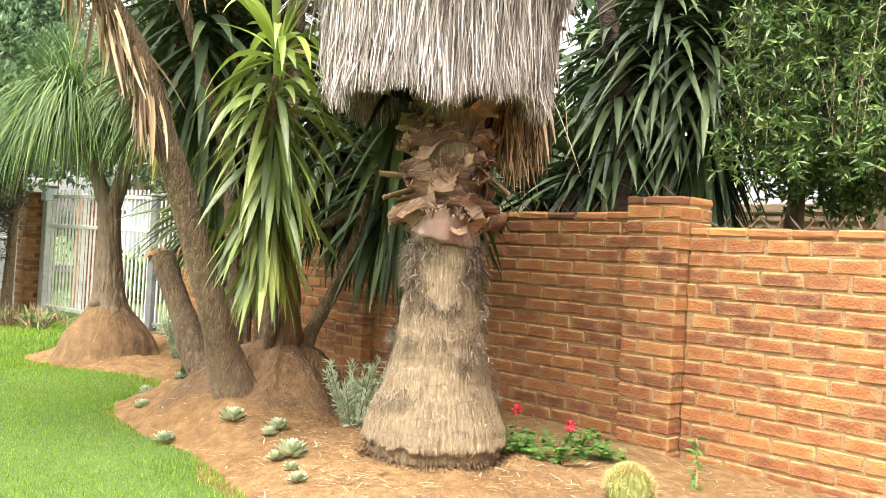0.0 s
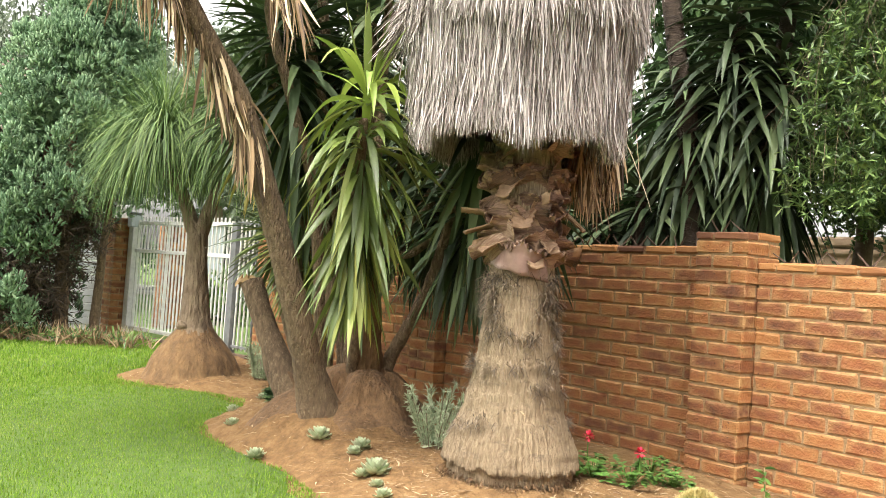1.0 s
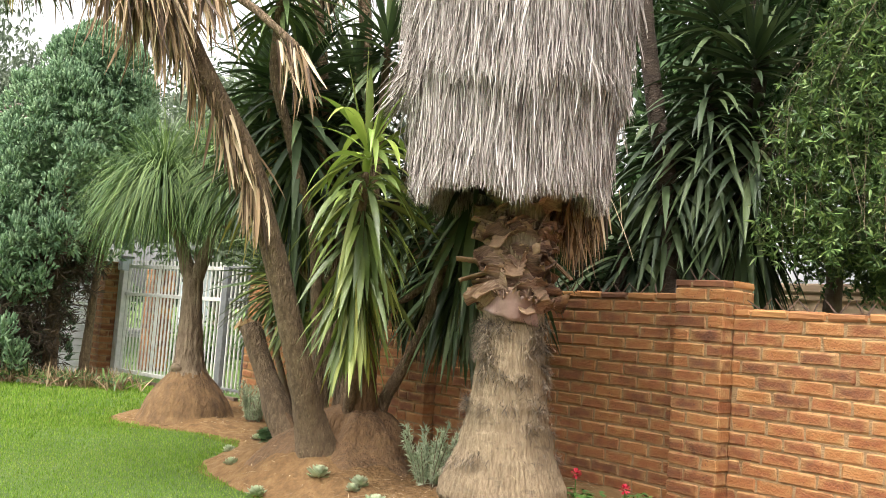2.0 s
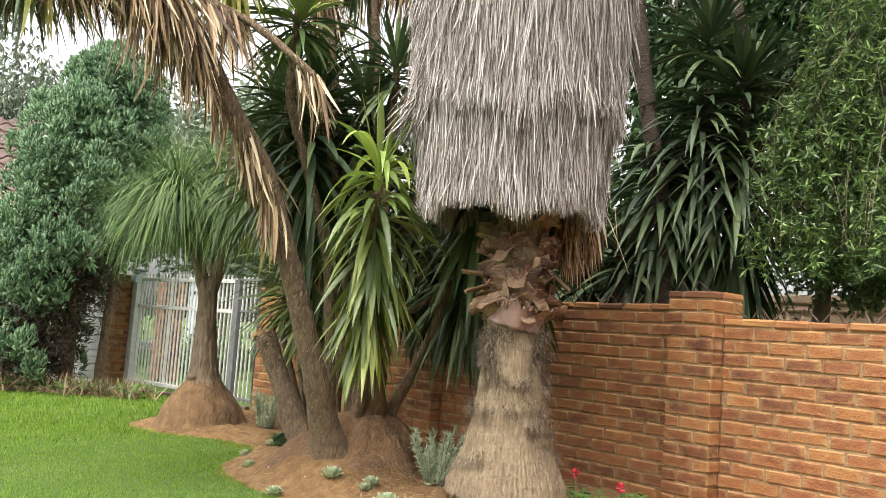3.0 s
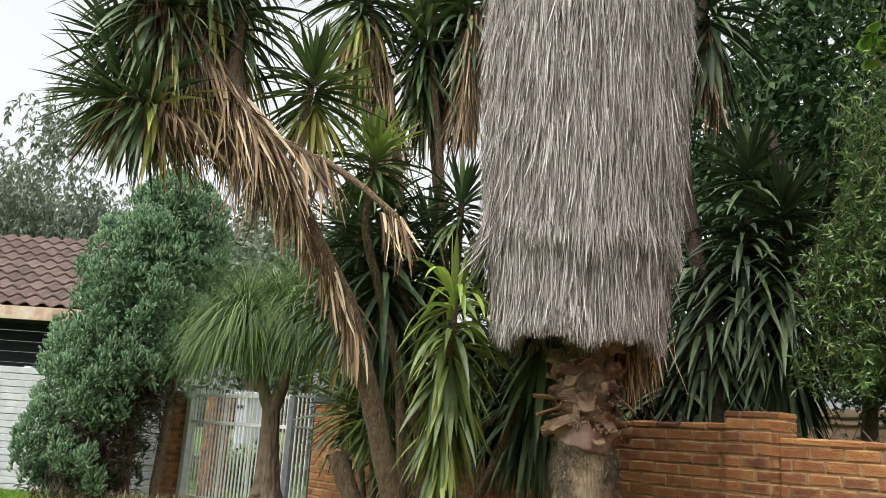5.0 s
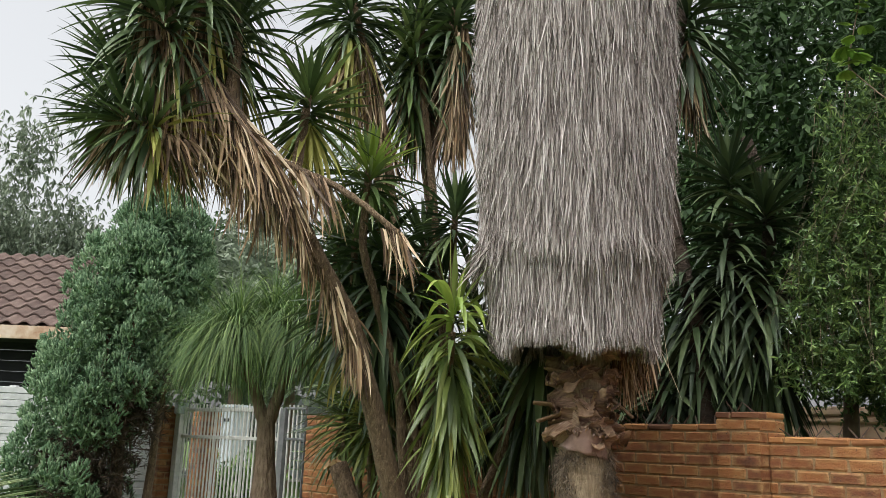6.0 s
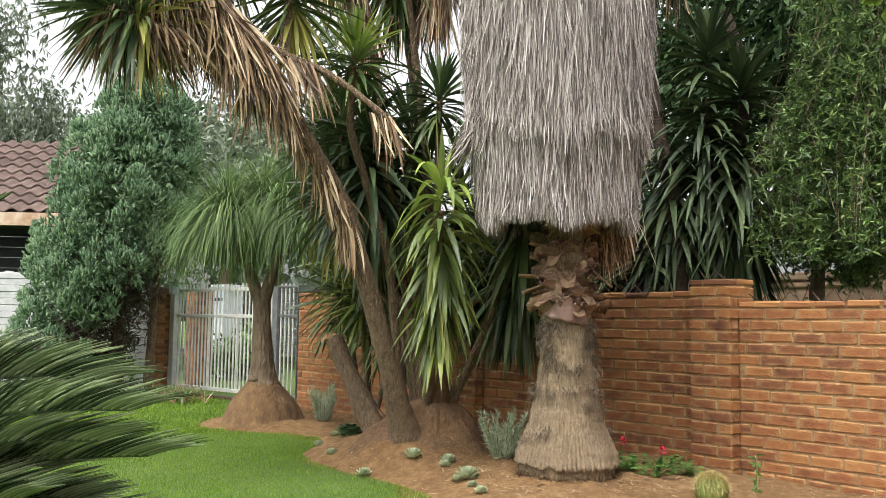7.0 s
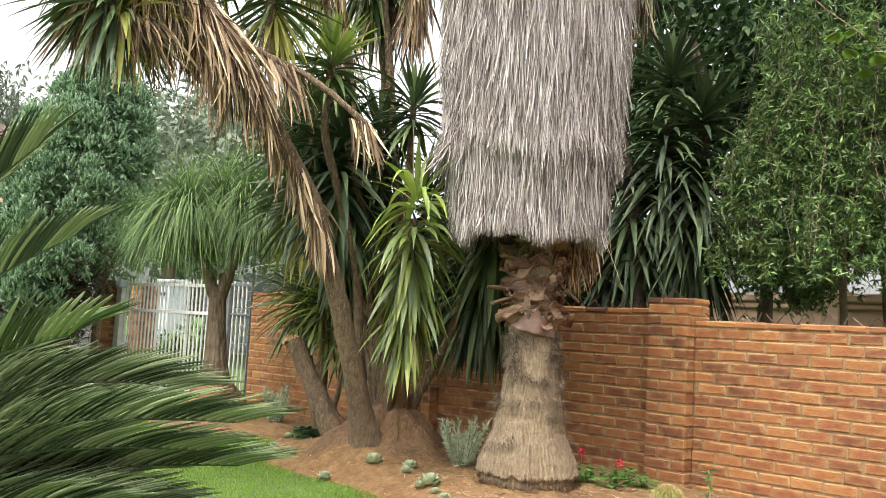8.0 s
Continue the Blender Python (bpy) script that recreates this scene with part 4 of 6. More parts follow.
def crown_leaves(center, axis, n, length, width, crown, top=80, low=-45, upright=0.25, droop=(0.25, 1.1), seed=1):
    """The leaves of one yucca head, from the young upright ones at the tip to the old hanging ones down the stem."""
    r2 = np.random.default_rng(seed)
    axis = unit(np.asarray(axis, float))
    ref = unit(np.cross(axis, (0.2, 0.9, 0.1)))
    ref2 = np.cross(axis, ref)
    u = (np.arange(n) + 0.5) / n
    az = np.arange(n) * 2.39996 + r2.normal(0, 0.15, n)
    el = np.radians(top + (low - top) * u ** 0.85 + r2.normal(0, 7, n))
    radial = np.cos(az)[:, None] * ref + np.sin(az)[:, None] * ref2
    d = np.cos(el)[:, None] * radial + np.sin(el)[:, None] * axis
    base = np.asarray(center, float) - axis * (crown * u)[:, None] + radial * 0.025
    L = length * np.interp(u, [0, upright, 0.6, 1], [0.5, 0.85, 1.0, 0.95]) * r2.uniform(0.85, 1.12, n)
    dr = droop[0] + (droop[1] - droop[0]) * u + r2.normal(0, 0.08, n)
    kink = r2.random(n) < 0.06
    dr = np.where(kink, dr + 1.0, dr)
    return strips(base, d, L, width * r2.uniform(0.8, 1.15, n), dr, 7, 0.22, LEAF_SHAPE, twist=0.25), u


def head(tree, center, axis, n, length, width, crown, single=False, young=0.0, yellow=0.0, dead=0, dead_len=0.45, seed=1, near=None, **kw):
    """One leafy head on a tree; near heads have every leaf as a part of its own."""
    (v, f), u = crown_leaves(center, axis, n, length, width, crown, seed=seed, **kw)
    v = np.asarray(v)
    r2 = np.random.default_rng(seed + 50)
    per = len(f) // n
    if single:
        f1 = np.asarray(f[:per])
        for i in range(n):
            k = M_YOUNG if 0.03 < u[i] < young * r2.uniform(0.7, 1.4) else M_YELLOW if u[i] > 1 - yellow * r2.uniform(0.3, 1.2) else near or M_YUCCA_OBJ
            hang("leaf", quads("leaf", v[i], f1, k), tree)
    else:
        cut = int(n * (1 - yellow))
        hang("leaf_crown", quads("leaf_crown", v[:cut], f[:cut * per], near or M_YUCCA), tree, "rosette of stiff dark green strap leaves", "stuff")
        if cut < n:
            ylw = quads("yellow_leaves", v[cut:], np.asarray(f[cut * per:]) - cut * v.shape[1], M_YELLOW)
            hang("yellow_leaves", ylw, tree, "yellowing lower leaves", "stuff")
    if dead:
        dead_leaves(tree, [np.asarray(center) - unit(np.asarray(axis, float)) * crown * 0.75, np.asarray(center) - unit(np.asarray(axis, float)) * (crown + 0.25)], dead, dead_len, seed)


def dead_leaves(tree, line, n, length, seed=1, spread=0.35, width=0.03):
    """Dry brown leaves that hang down round a stretch of stem."""
    r2 = np.random.default_rng(seed + 90)
    line = np.asarray(line, float)
    t = r2.random(n) * (len(line) - 1)
    i = np.minimum(t.astype(int), len(line) - 2)
    p = line[i] + (line[i + 1] - line[i]) * (t - i)[:, None]
    a = r2.uniform(0, 2 * math.pi, n)
    rad = np.stack([np.cos(a), np.sin(a), 0 * a], axis=1)
    along = unit(line[i] - line[i + 1])
    along = along * np.sign(-along[:, 2:3] + 1e-6)
    d = rad * r2.uniform(0.05, spread * 1.3, n)[:, None] + along * 0.55 + r2.normal(0, 0.14, (n, 3)) - UP * r2.uniform(0.5, 1.0, n)[:, None]
    sv = strips(p + rad * 0.05, d, length * r2.uniform(0.3, 1.2, n), width * r2.uniform(0.35, 1.05, n), r2.uniform(0.2, 1.3, n), 7, 0.3, (0.6, 1, 1, 0.92, 0.75, 0.5, 0.08), twist=1.1, curl=r2.normal(0, 0.24, (n, 3)))
    hang("dead_leaves", quads("dead_leaves", *sv, M_DEAD), tree, "hanging dry brown leaves", "stuff")


YB = (-1.55, -1.55, gz(-1.55, -1.55))
clump = thing("yucca_clump", YB, "old many-stemmed yucca with leaning grey trunks on a soil mound", "yucca tree")
# swollen foot
n_s, zz = 96, np.linspace(0, 0.5, 34)
fv = np.empty((len(zz), n_s, 3))
for i, z in enumerate(zz):
    for j in range(n_s):
        a = 2 * math.pi * j / n_s
        r = float(np.interp(z, [0, 0.05, 0.12, 0.2, 0.3, 0.4, 0.5], [0.74, 0.52, 0.38, 0.31, 0.26, 0.2, 0.05]))
        r *= 1 + (0.22 * math.cos(4 * a + 1.2) + 0.12 * math.cos(9 * a + 0.4)) * (1 - z) + 0.2 * noise.fractal(Vector((math.cos(a) * 2, math.sin(a) * 2, z * 3)), 1.0, 2.0, 4)
        r += 0.012 * noise.noise(Vector((math.cos(a) * 14, math.sin(a) * 14, z * 3)))
        fx, fy, up = -1.45 + 1.15 * r * math.cos(a), -1.47 + r * math.sin(a), z / 0.5
        fv[i, j] = (fx, fy, (1 - up) * (gz(fx, fy) - 0.05) + up * (YB[2] - 0.1) + 0.7 * z)
ff = [(i * n_s + j, i * n_s + (j + 1) % n_s, (i + 1) * n_s + (j + 1) % n_s, (i + 1) * n_s + j) for i in range(len(zz) - 1) for j in range(n_s)]
hang("root_flare", quads("root_flare", fv, ff, M_BARK_SOIL, True), clump, "swollen soil-stained root flare")
main = [(-1.385, -1.70, -0.02), (-1.36, -1.775, 0.18), (-1.345, -1.86, 0.4), (-1.322, -1.94, 0.6), (-1.305, -2.018, 0.8), (-1.285, -2.176, 1.2), (-1.281, -2.25, 1.4), (-1.281, -2.337, 1.6), (-1.29, -2.49, 2.0), (-1.3, -2.78, 2.37), (-1.36, -3.088, 2.883), (-1.49, -3.406, 3.308), (-1.645, -3.754, 3.732), (-1.78, -3.93, 4.15)]
hang("trunk", quads("trunk", *tube(main, [0.24, 0.16, 0.108, 0.088, 0.077, 0.072, 0.07, 0.068, 0.065, 0.063, 0.062, 0.06, 0.06, 0.06], 28, 0.07, 14, 9, 0.022), M_BARK, True), clump, "leaning grey fissured trunk")
for lobe, lr in (([(-1.46, -1.5, 0.02), (-1.46, -1.48, 0.3), (-1.42, -1.46, 0.55), (-1.3, -1.55, 0.9), (-1.05, -1.8, 1.25)], [0.27, 0.17, 0.115, 0.07, 0.04]), ([(-1.3, -1.26, 0.0), (-1.32, -1.27, 0.18), (-1.38, -1.31, 0.36), (-1.44, -1.36, 0.5)], [0.25, 0.2, 0.12, 0.03])):
    hang("root_lobe", quads("root_lobe", *tube(lobe, lr, 22, 0.22, 6, 7, 0.06), M_BARK_SOIL, True), clump, "dark bulging trunk base")
for ring, rr in (([(-1.40, -1.64, 0.02), (-1.37, -1.74, 0.17), (-1.36, -1.79, 0.26), (-1.35, -1.83, 0.34)], [0.38, 0.25, 0.165, 0.1]), ([(-1.74, -1.58, 0.0), (-1.8, -1.62, 0.18), (-1.88, -1.68, 0.3), (-1.95, -1.72, 0.4)], [0.3, 0.16, 0.11, 0.078])):
    hang("root_collar", quads("root_collar", *tube(ring, rr, 30, 0.2, 7, 6, 0.1), M_BARK_SOIL, True), clump, "spreading soil-stained root collar")
stump = tube([(-1.75, -1.6, 0.1), (-1.95, -1.72, 0.36), (-2.17, -1.76, 0.7), (-2.33, -1.82, 0.99)], [0.17, 0.105, 0.074, 0.075], 18, 0.14, 9, 8, 0.05)
hang("stump", quads("stump", *stump, M_BARK, True), clump, "sawn-off side trunk")
cut = bmesh.new()
bmesh.ops.create_cone(cut, cap_ends=True, segments=22, radius1=0.066, radius2=0.03, depth=0.05, matrix=Matrix.Translation((-2.36, -1.84, 1.0)) @ Matrix.Rotation(radians(-32), 4, "Y"))
for vtx in cut.verts:
    vtx.co += Vector((rng.normal(0, 0.012), rng.normal(0, 0.012), rng.normal(0, 0.02)))
part("cut_face", cut, M_CUT, clump, "pale torn wood of the cut end")
hang("branch", quads("branch", *tube([(-1.40, -3.13, 3.02), (-1.292, -3.005, 2.95), (-1.034, -2.847, 2.816), (-0.828, -2.752, 2.665), (-0.63, -2.6, 2.46)], [0.028, 0.026, 0.023, 0.021, 0.02], 12, 0.2, 16), M_BARK, True), clump, "bare drooping grey branch")
cane = [(-1.45, -1.35, 0.3), (-1.35, -1.32, 0.6), (-1.2, -1.28, 0.85), (-1.06, -1.26, 1.1), (-0.99, -1.24, 1.35), (-0.92, -1.23, 1.51), (-0.845, -1.22, 1.7), (-0.75, -1.2, 1.95), (-0.65, -1.25, 2.4)]
hang("stem", quads("stem", *tube(cane, [0.05, 0.04, 0.037, 0.034, 0.032, 0.03, 0.03], 12, 0.14, 14), M_BARK, True), clump, "thin curving dark stem")
back = [[(-1.6, -1.45, 0.3), (-1.75, -1.38, 1.6), (-1.86, -1.33, 2.93), (-2.0, -1.35, 3.55), (-2.1, -1.2, 4.6), (-2.17, -1.08, 5.3)],
        [(-1.65, -1.5, 0.3), (-1.85, -1.5, 1.8), (-1.98, -1.75, 3.5), (-2.1, -1.95, 4.4), (-2.2, -2.06, 4.95)],
        [(-1.5, -1.45, 0.3), (-1.55, -1.4, 1.8), (-1.75, -1.45, 3.3), (-1.9, -1.55, 4.6)],
        [(-1.4, -1.5, 0.3), (-1.15, -1.7, 0.95), (-0.8, -2.02, 1.4), (-0.66, -2.1, 1.9)],
        [(-1.5, -1.6, 0.3), (-1.6, -1.8, 1.6), (-1.62, -2.2, 2.6), (-1.56, -2.22, 3.2)],
        [(-1.5, -1.5, 0.3), (-1.4, -1.5, 1.8), (-1.37, -1.51, 2.95)],
        [(-1.32, -2.98, 2.9), (-1.5, -2.85, 3.3), (-1.6, -2.76, 3.65)]]
for st in back:
    st = [(p[0] - 0.2 * max(0, 1 - p[2] / 1.2), p[1] + 0.02 * max(0, 1 - p[2] / 1.2), p[2] - (0.2 if p[2] < 0.4 else 0)) for p in st]
    hang("stem", quads("stem", *tube(st, [0.036, 0.036, 0.032, 0.024], 10, 0.12, 9), M_BARK, True), clump)
dead_leaves(clump, [(-1.283, -2.41, 1.78), (-1.29, -2.48, 1.97), (-1.3, -2.66, 2.2), (-1.33, -2.93, 2.6), (-1.36, -3.088, 2.883)], 340, 0.36, 2, 0.17, 0.026)
dead_leaves(clump, [(-1.36, -3.088, 2.883), (-1.49, -3.406, 3.308), (-1.645, -3.754, 3.732)], 1150, 0.64, 3, 0.36, 0.028)
dead_leaves(clump, [(-1.46, -3.3, 3.2), (-1.66, -3.6, 3.25), (-1.95, -3.95, 3.3)], 560, 0.62, 23, 0.34, 0.026)
dead_leaves(clump, [(-1.292, -3.005, 2.95), (-1.1, -2.88, 2.85)], 70, 0.42, 4, 0.2, 0.027)
dead_leaves(clump, [(-0.7, -2.66, 2.52), (-0.62, -2.6, 2.44)], 42, 0.34, 5, 0.1, 0.024)
dead_leaves(clump, [(-1.645, -3.754, 3.732), (-1.80, -3.93, 4.1)], 520, 0.72, 6, 0.25, 0.028)
dead_leaves(clump, [(-2.0, -1.75, 3.5), (-2.12, -1.97, 4.5)], 200, 0.55, 7, 0.4)
dead_leaves(clump, [(-2.0, -1.4, 3.9), (-2.15, -1.1, 5.1)], 330, 0.66, 8, 0.3, 0.027)
dead_leaves(clump, [(-1.62, -1.3, 4.75), (-1.62, -1.3, 4.2), (-1.66, -1.3, 3.85)], 420, 0.6, 9, 0.22, 0.027)
dead_leaves(clump, [(-1.52, -3.45, 3.4), (-1.645, -3.754, 3.78), (-1.78, -3.93, 4.15)], 420, 0.5, 25, 0.1, 0.03)
dead_leaves(clump, [(-1.75, -3.8, 3.45), (-1.9, -3.95, 3.2)], 300, 0.55, 24, 0.35, 0.027)
# heads, the near ones leaf by leaf
light = thing("yucca_offshoot", (-0.9, -1.9, gz(-0.9, -1.9)), "bright green yucca offshoot with long drooping strap leaves", "yucca")
EH = np.array((-0.64, -2.1, 2.06))
r3 = np.random.default_rng(11)


def offshoot(n, drop, el, length, width, droop, material):
    """Strap leaves set round the offshoot's stem from a drop below its tip, at the given elevations."""
    az = np.arange(n) * 2.39996 + r3.uniform(0, 6) + r3.normal(0, 0.2, n)
    e = np.radians(r3.uniform(el[0], el[1], n))
    d = np.stack([np.cos(az) * np.cos(e), np.sin(az) * np.cos(e), np.sin(e)], axis=1)
    down = r3.uniform(drop[0], drop[1], n)
    base = EH + np.stack([np.cos(az) * 0.03 - down * 0.12, np.sin(az) * 0.03 + down * 0.08, -down], axis=1)
    v, f = strips(base, d, r3.uniform(length[0], length[1], n), width * r3.uniform(0.8, 1.15, n), r3.uniform(droop[0], droop[1], n), 8, 0.2, (0.32, 0.6, 0.88, 1.0, 0.92, 0.68, 0.36, 0.02), twist=0.45)
    per = len(f) // n
    for i in range(n):
        hang("leaf", quads("leaf", np.asarray(v)[i], np.asarray(f[:per]), material), light)


offshoot(6, (-0.02, 0.03), (62, 88), (0.4, 0.58), 0.042, (0.02, 0.25), M_YUCCA_OBJ)
offshoot(8, (0.0, 0.05), (35, 70), (0.4, 0.55), 0.044, (0.4, 1.1), M_YOUNG)
offshoot(13, (0.0, 0.1), (15, 60), (0.4, 0.52), 0.048, (2.2, 3.6), M_YOUNG)
offshoot(34, (0.05, 0.35), (-25, 28), (0.42, 0.58), 0.044, (0.9, 2.0), M_YUCCA_OBJ)
offshoot(14, (0.1, 0.5), (-55, -10), (0.42, 0.56), 0.042, (0.9, 1.8), M_YUCCA_OBJ)
offshoot(90, (0.2, 0.85), (-70, -25), (0.4, 0.58), 0.039, (0.7, 1.4), M_YUCCA_OBJ)
offshoot(60, (0.55, 1.0), (-84, -48), (0.34, 0.5), 0.037, (0.4, 1.0), M_YUCCA_OBJ)
offshoot(12, (0.55, 1.0), (-82, -50), (0.34, 0.46), 0.04, (0.4, 1.0), M_YELLOW)
head(clump, (-1.606, -2.757, 3.716), (0.0, -0.1, 1), 130, 0.6, 0.042, 0.4, single=True, near=M_YUCCA_MID, yellow=0.3, seed=12, top=84, low=-68, droop=(0.05, 0.7))
head(clump, (-1.554, -2.218, 3.275), (0.1, -0.1, 1), 90, 0.55, 0.038, 0.3, single=True, near=M_YUCCA_MID, young=0.4, seed=13, top=82, low=-30)
head(clump, (-1.806, -3.953, 4.223), (-0.1, -0.2, 1), 190, 0.68, 0.042, 0.7, dead=160, seed=14, low=-75, droop=(0.4, 1.5), yellow=0.12)
head(clump, (-2.02, -4.05, 3.25), (-0.75, -0.45, 0.35), 200, 0.6, 0.04, 0.5, seed=15, low=-55, droop=(0.1, 0.7), yellow=0.08, dead=60)
hang("stem", quads("stem", *tube([(-1.62, -3.7, 3.66), (-1.75, -3.85, 3.3), (-2.0, -4.03, 3.22)], [0.06, 0.06, 0.05], 10, 0.1, 9), M_BARK, True), clump)
head(clump, (-2.203, -3.173, 4.769), (0, 0, 1), 120, 0.62, 0.04, 0.5, seed=16, low=-86, droop=(0.8, 2.0), yellow=0.3, dead=90)
hang("stem", quads("stem", *tube([(-1.49, -3.406, 3.308), (-1.9, -3.25, 3.9), (-2.2, -3.17, 4.7)], [0.06, 0.055, 0.05], 10, 0.1, 9), M_BARK, True), clump)
head(clump, (-2.25, -2.05, 5.05), (-0.1, 0, 1), 210, 0.7, 0.042, 0.7, seed=17, low=-86, yellow=0.3, dead=190, dead_len=0.6, droop=(0.6, 1.5))
for c, foot, n, yl, sd in (((-1.75, -3.3, 4.22), (-1.5, -3.42, 3.34), 130, 0.25, 81), ((-1.98, -1.5, 5.0), (-1.95, -1.5, 4.4), 150, 0.1, 82), ((-1.72, -1.3, 5.0), (-1.95, -1.33, 3.6), 170, 0.05, 83)):
    head(clump, c, (0.05, -0.05, 1), n, 0.6, 0.043, 0.7, seed=sd, top=75, low=-87, droop=(0.6, 1.3), yellow=yl, dead=90, dead_len=0.55)
    hang("stem", quads("stem", *tube([foot, ((foot[0] + c[0]) / 2 + 0.03, (foot[1] + c[1]) / 2, (foot[2] + c[2]) / 2), (c[0], c[1], c[2] - 0.05)], [0.045, 0.042, 0.03], 10, 0.1, 9), M_BARK, True), clump)
head(clump, (-1.939, -1.583, 4.70), (0.1, -0.1, 1), 120, 0.6, 0.048, 0.8, single=True, near=M_YUCCA_MID, seed=18, low=-78, droop=(0.3, 1.4))
head(clump, (-2.17, -1.075, 5.41), (0, 0, 1), 150, 0.7, 0.045, 0.8, seed=19, low=-60)
head(clump, (-1.367, -1.514, 3.05), (0, 0, 1), 70, 0.5, 0.04, 0.3, seed=20, low=-30)
for k, (c, sd) in enumerate((((-0.62, -1.3, 2.45), 31), ((-1.55, -1.1, 2.35), 32), ((-1.15, -0.95, 2.1), 33), ((-2.0, -1.6, 2.5), 34), ((-0.75, -0.85, 2.3), 35), ((-1.75, -1.9, 2.75), 36), ((-0.95, -1.05, 1.62), 38), ((-1.35, -0.6, 2.0), 46), ((-1.0, -0.7, 1.9), 47), ((-1.85, -0.65, 2.05), 48))):
    head(clump, c, (0, 0, 1), 90, 0.72, 0.06, max(0.25, min(0.8, c[2] - 1.4)), seed=sd, top=60, low=-84, droop=(0.7, 0.9), near=M_YUCCA if sd in (31, 38) else M_YUCCA_SHADED)
    if k not in (0,):
        hang("stem", quads("stem", *tube([(-1.7, -1.42, 1.15), (0.4 * c[0] - 1.0, 0.5 * c[1] - 0.65, 0.5 * c[2] + 0.45), (c[0], c[1], c[2] - 0.05)], [0.032, 0.03, 0.03], 8, 0.12, 9), M_BARK, True), clump)
for c, ax, sd in (((-1.687, -3.905, 4.01), (-0.1, -0.3, 1), 61), ((-2.181, -4.029, 3.716), (-0.5, -0.4, 0.7), 62), ((-1.631, -3.66, 4.45), (0, -0.1, 1), 64)):
    head(clump, c, ax, 130, 0.6, 0.04, 0.5, seed=sd, low=-72, droop=(0.3, 1.3), yellow=0.14, dead=70, dead_len=0.55)
    hang("stem", quads("stem", *tube([(-1.6, -3.66, 3.62), ((c[0] - 1.6) / 2 + 0.02, (c[1] - 3.66) / 2, (c[2] + 3.5) / 2), c], [0.055, 0.05, 0.04], 8, 0.1, 9), M_BARK, True), clump)
for c, sd in (((-2.185, -1.884, 3.013), 72), ((-1.826, -1.445, 2.902), 73), ((-2.378, -1.805, 2.383), 74), ((-2.0, -1.66, 2.283), 75), ((-2.9, -1.6, 3.05), 53), ((-3.1, -1.3, 2.85), 54), ((-2.7, -1.3, 3.4), 55), ((-2.45, -1.5, 2.75), 56)):
    head(clump, c, (0.05, -0.1, 1), 110, 0.62, 0.05, 0.4 if c[2] < 2.5 else 0.7, seed=sd, low=-60 if c[2] < 2.5 else -75, droop=(0.4, 1.4), yellow=0.12)
    hang("stem", quads("stem", *tube([(-1.65, -1.4, 0.1), (-1.6 + 0.3 * (c[0] + 1.7), -1.4 + 0.3 * (c[1] + 1.4), 0.5 * c[2]), (c[0], c[1], c[2] - 0.6), (c[0], c[1], c[2] - 0.05)], [0.03, 0.03, 0.03, 0.03], 8, 0.12, 9), M_BARK, True), clump)
small_yucca = thing("small_yucca", (-3.35, -0.75, gz(-3.35, -0.75)), "young yucca on thin banded canes by the brick wall", "yucca")
for c, sd in (((-3.2, -1.2, 1.52), 41), ((-2.85, -1.1, 1.45), 42), ((-3.3, -1.05, 1.85), 43), ((-2.95, -1.05, 1.75), 44), ((-3.1, -1.0, 2.1), 45), ((-2.8, -1.2, 1.55), 46), ((-2.65, -1.0, 1.3), 47)):
    head(small_yucca, c, (0.1, -0.15, 1), 80, 0.58, 0.036, 0.35, single=True, near=M_YUCCA_MID if sd % 2 else M_YUCCA_OBJ, seed=sd, low=-45, droop=(0.2, 0.9))
    hang("cane", quads("cane", *tube([(-3.35 + 0.2 * (c[0] + 3.35), -0.75, 0.05), (c[0] + 0.03, c[1], c[2] - 0.5), (c[0], c[1], c[2] - 0.02)], [0.03, 0.026, 0.022], 8, 0.1, 20), M_TWIG, True), small_yucca, "thin banded cane")

# the yucca behind the brick wall
ry = thing("tall_yucca", (-0.62, 0.75, 0.03), "tall green yucca with drooping shade-darkened leaves behind the brick wall", "yucca tree")
hang("trunk", quads("trunk", *tube([(-0.55, 0.8, 0.0), (-0.66, 0.74, 1.8), (-0.72, 0.70, 2.45), (-0.78, 0.65, 2.8), (-0.85, 0.57, 3.4), (-0.9, 0.52, 4.0), (-0.8, 0.8, 5.4)], [0.1, 0.08, 0.075, 0.07, 0.065, 0.06, 0.05], 14, 0.12, 9), M_BARK_SHADED, True), ry, "banded brown trunk darkened for shade")
hang("stem", quads("stem", *tube([(-0.5, 0.85, 0.0), (-0.45, 0.95, 1.8), (-0.5, 0.95, 3.2)], [0.08, 0.06, 0.05], 10, 0.12, 9), M_BARK_SHADED, True), ry)
hang("stem", quads("stem", *tube([(-0.45, 0.9, 0.0), (-0.3, 1.05, 1.8), (-0.2, 1.15, 3.4), (-0.5, 1.3, 4.1)], [0.08, 0.06, 0.05], 10, 0.12, 9), M_BARK_SHADED, True), ry)
# these heads take the leaf colour with shade put into it
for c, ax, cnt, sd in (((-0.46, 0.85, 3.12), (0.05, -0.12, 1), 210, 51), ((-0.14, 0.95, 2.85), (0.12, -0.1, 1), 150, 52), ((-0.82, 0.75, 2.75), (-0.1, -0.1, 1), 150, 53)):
    head(ry, c, ax, int(1.25 * cnt), 0.86, 0.056, 1.25, seed=sd, top=30, low=-85, droop=(1.3, 0.45), near=M_YUCCA_SHADED)
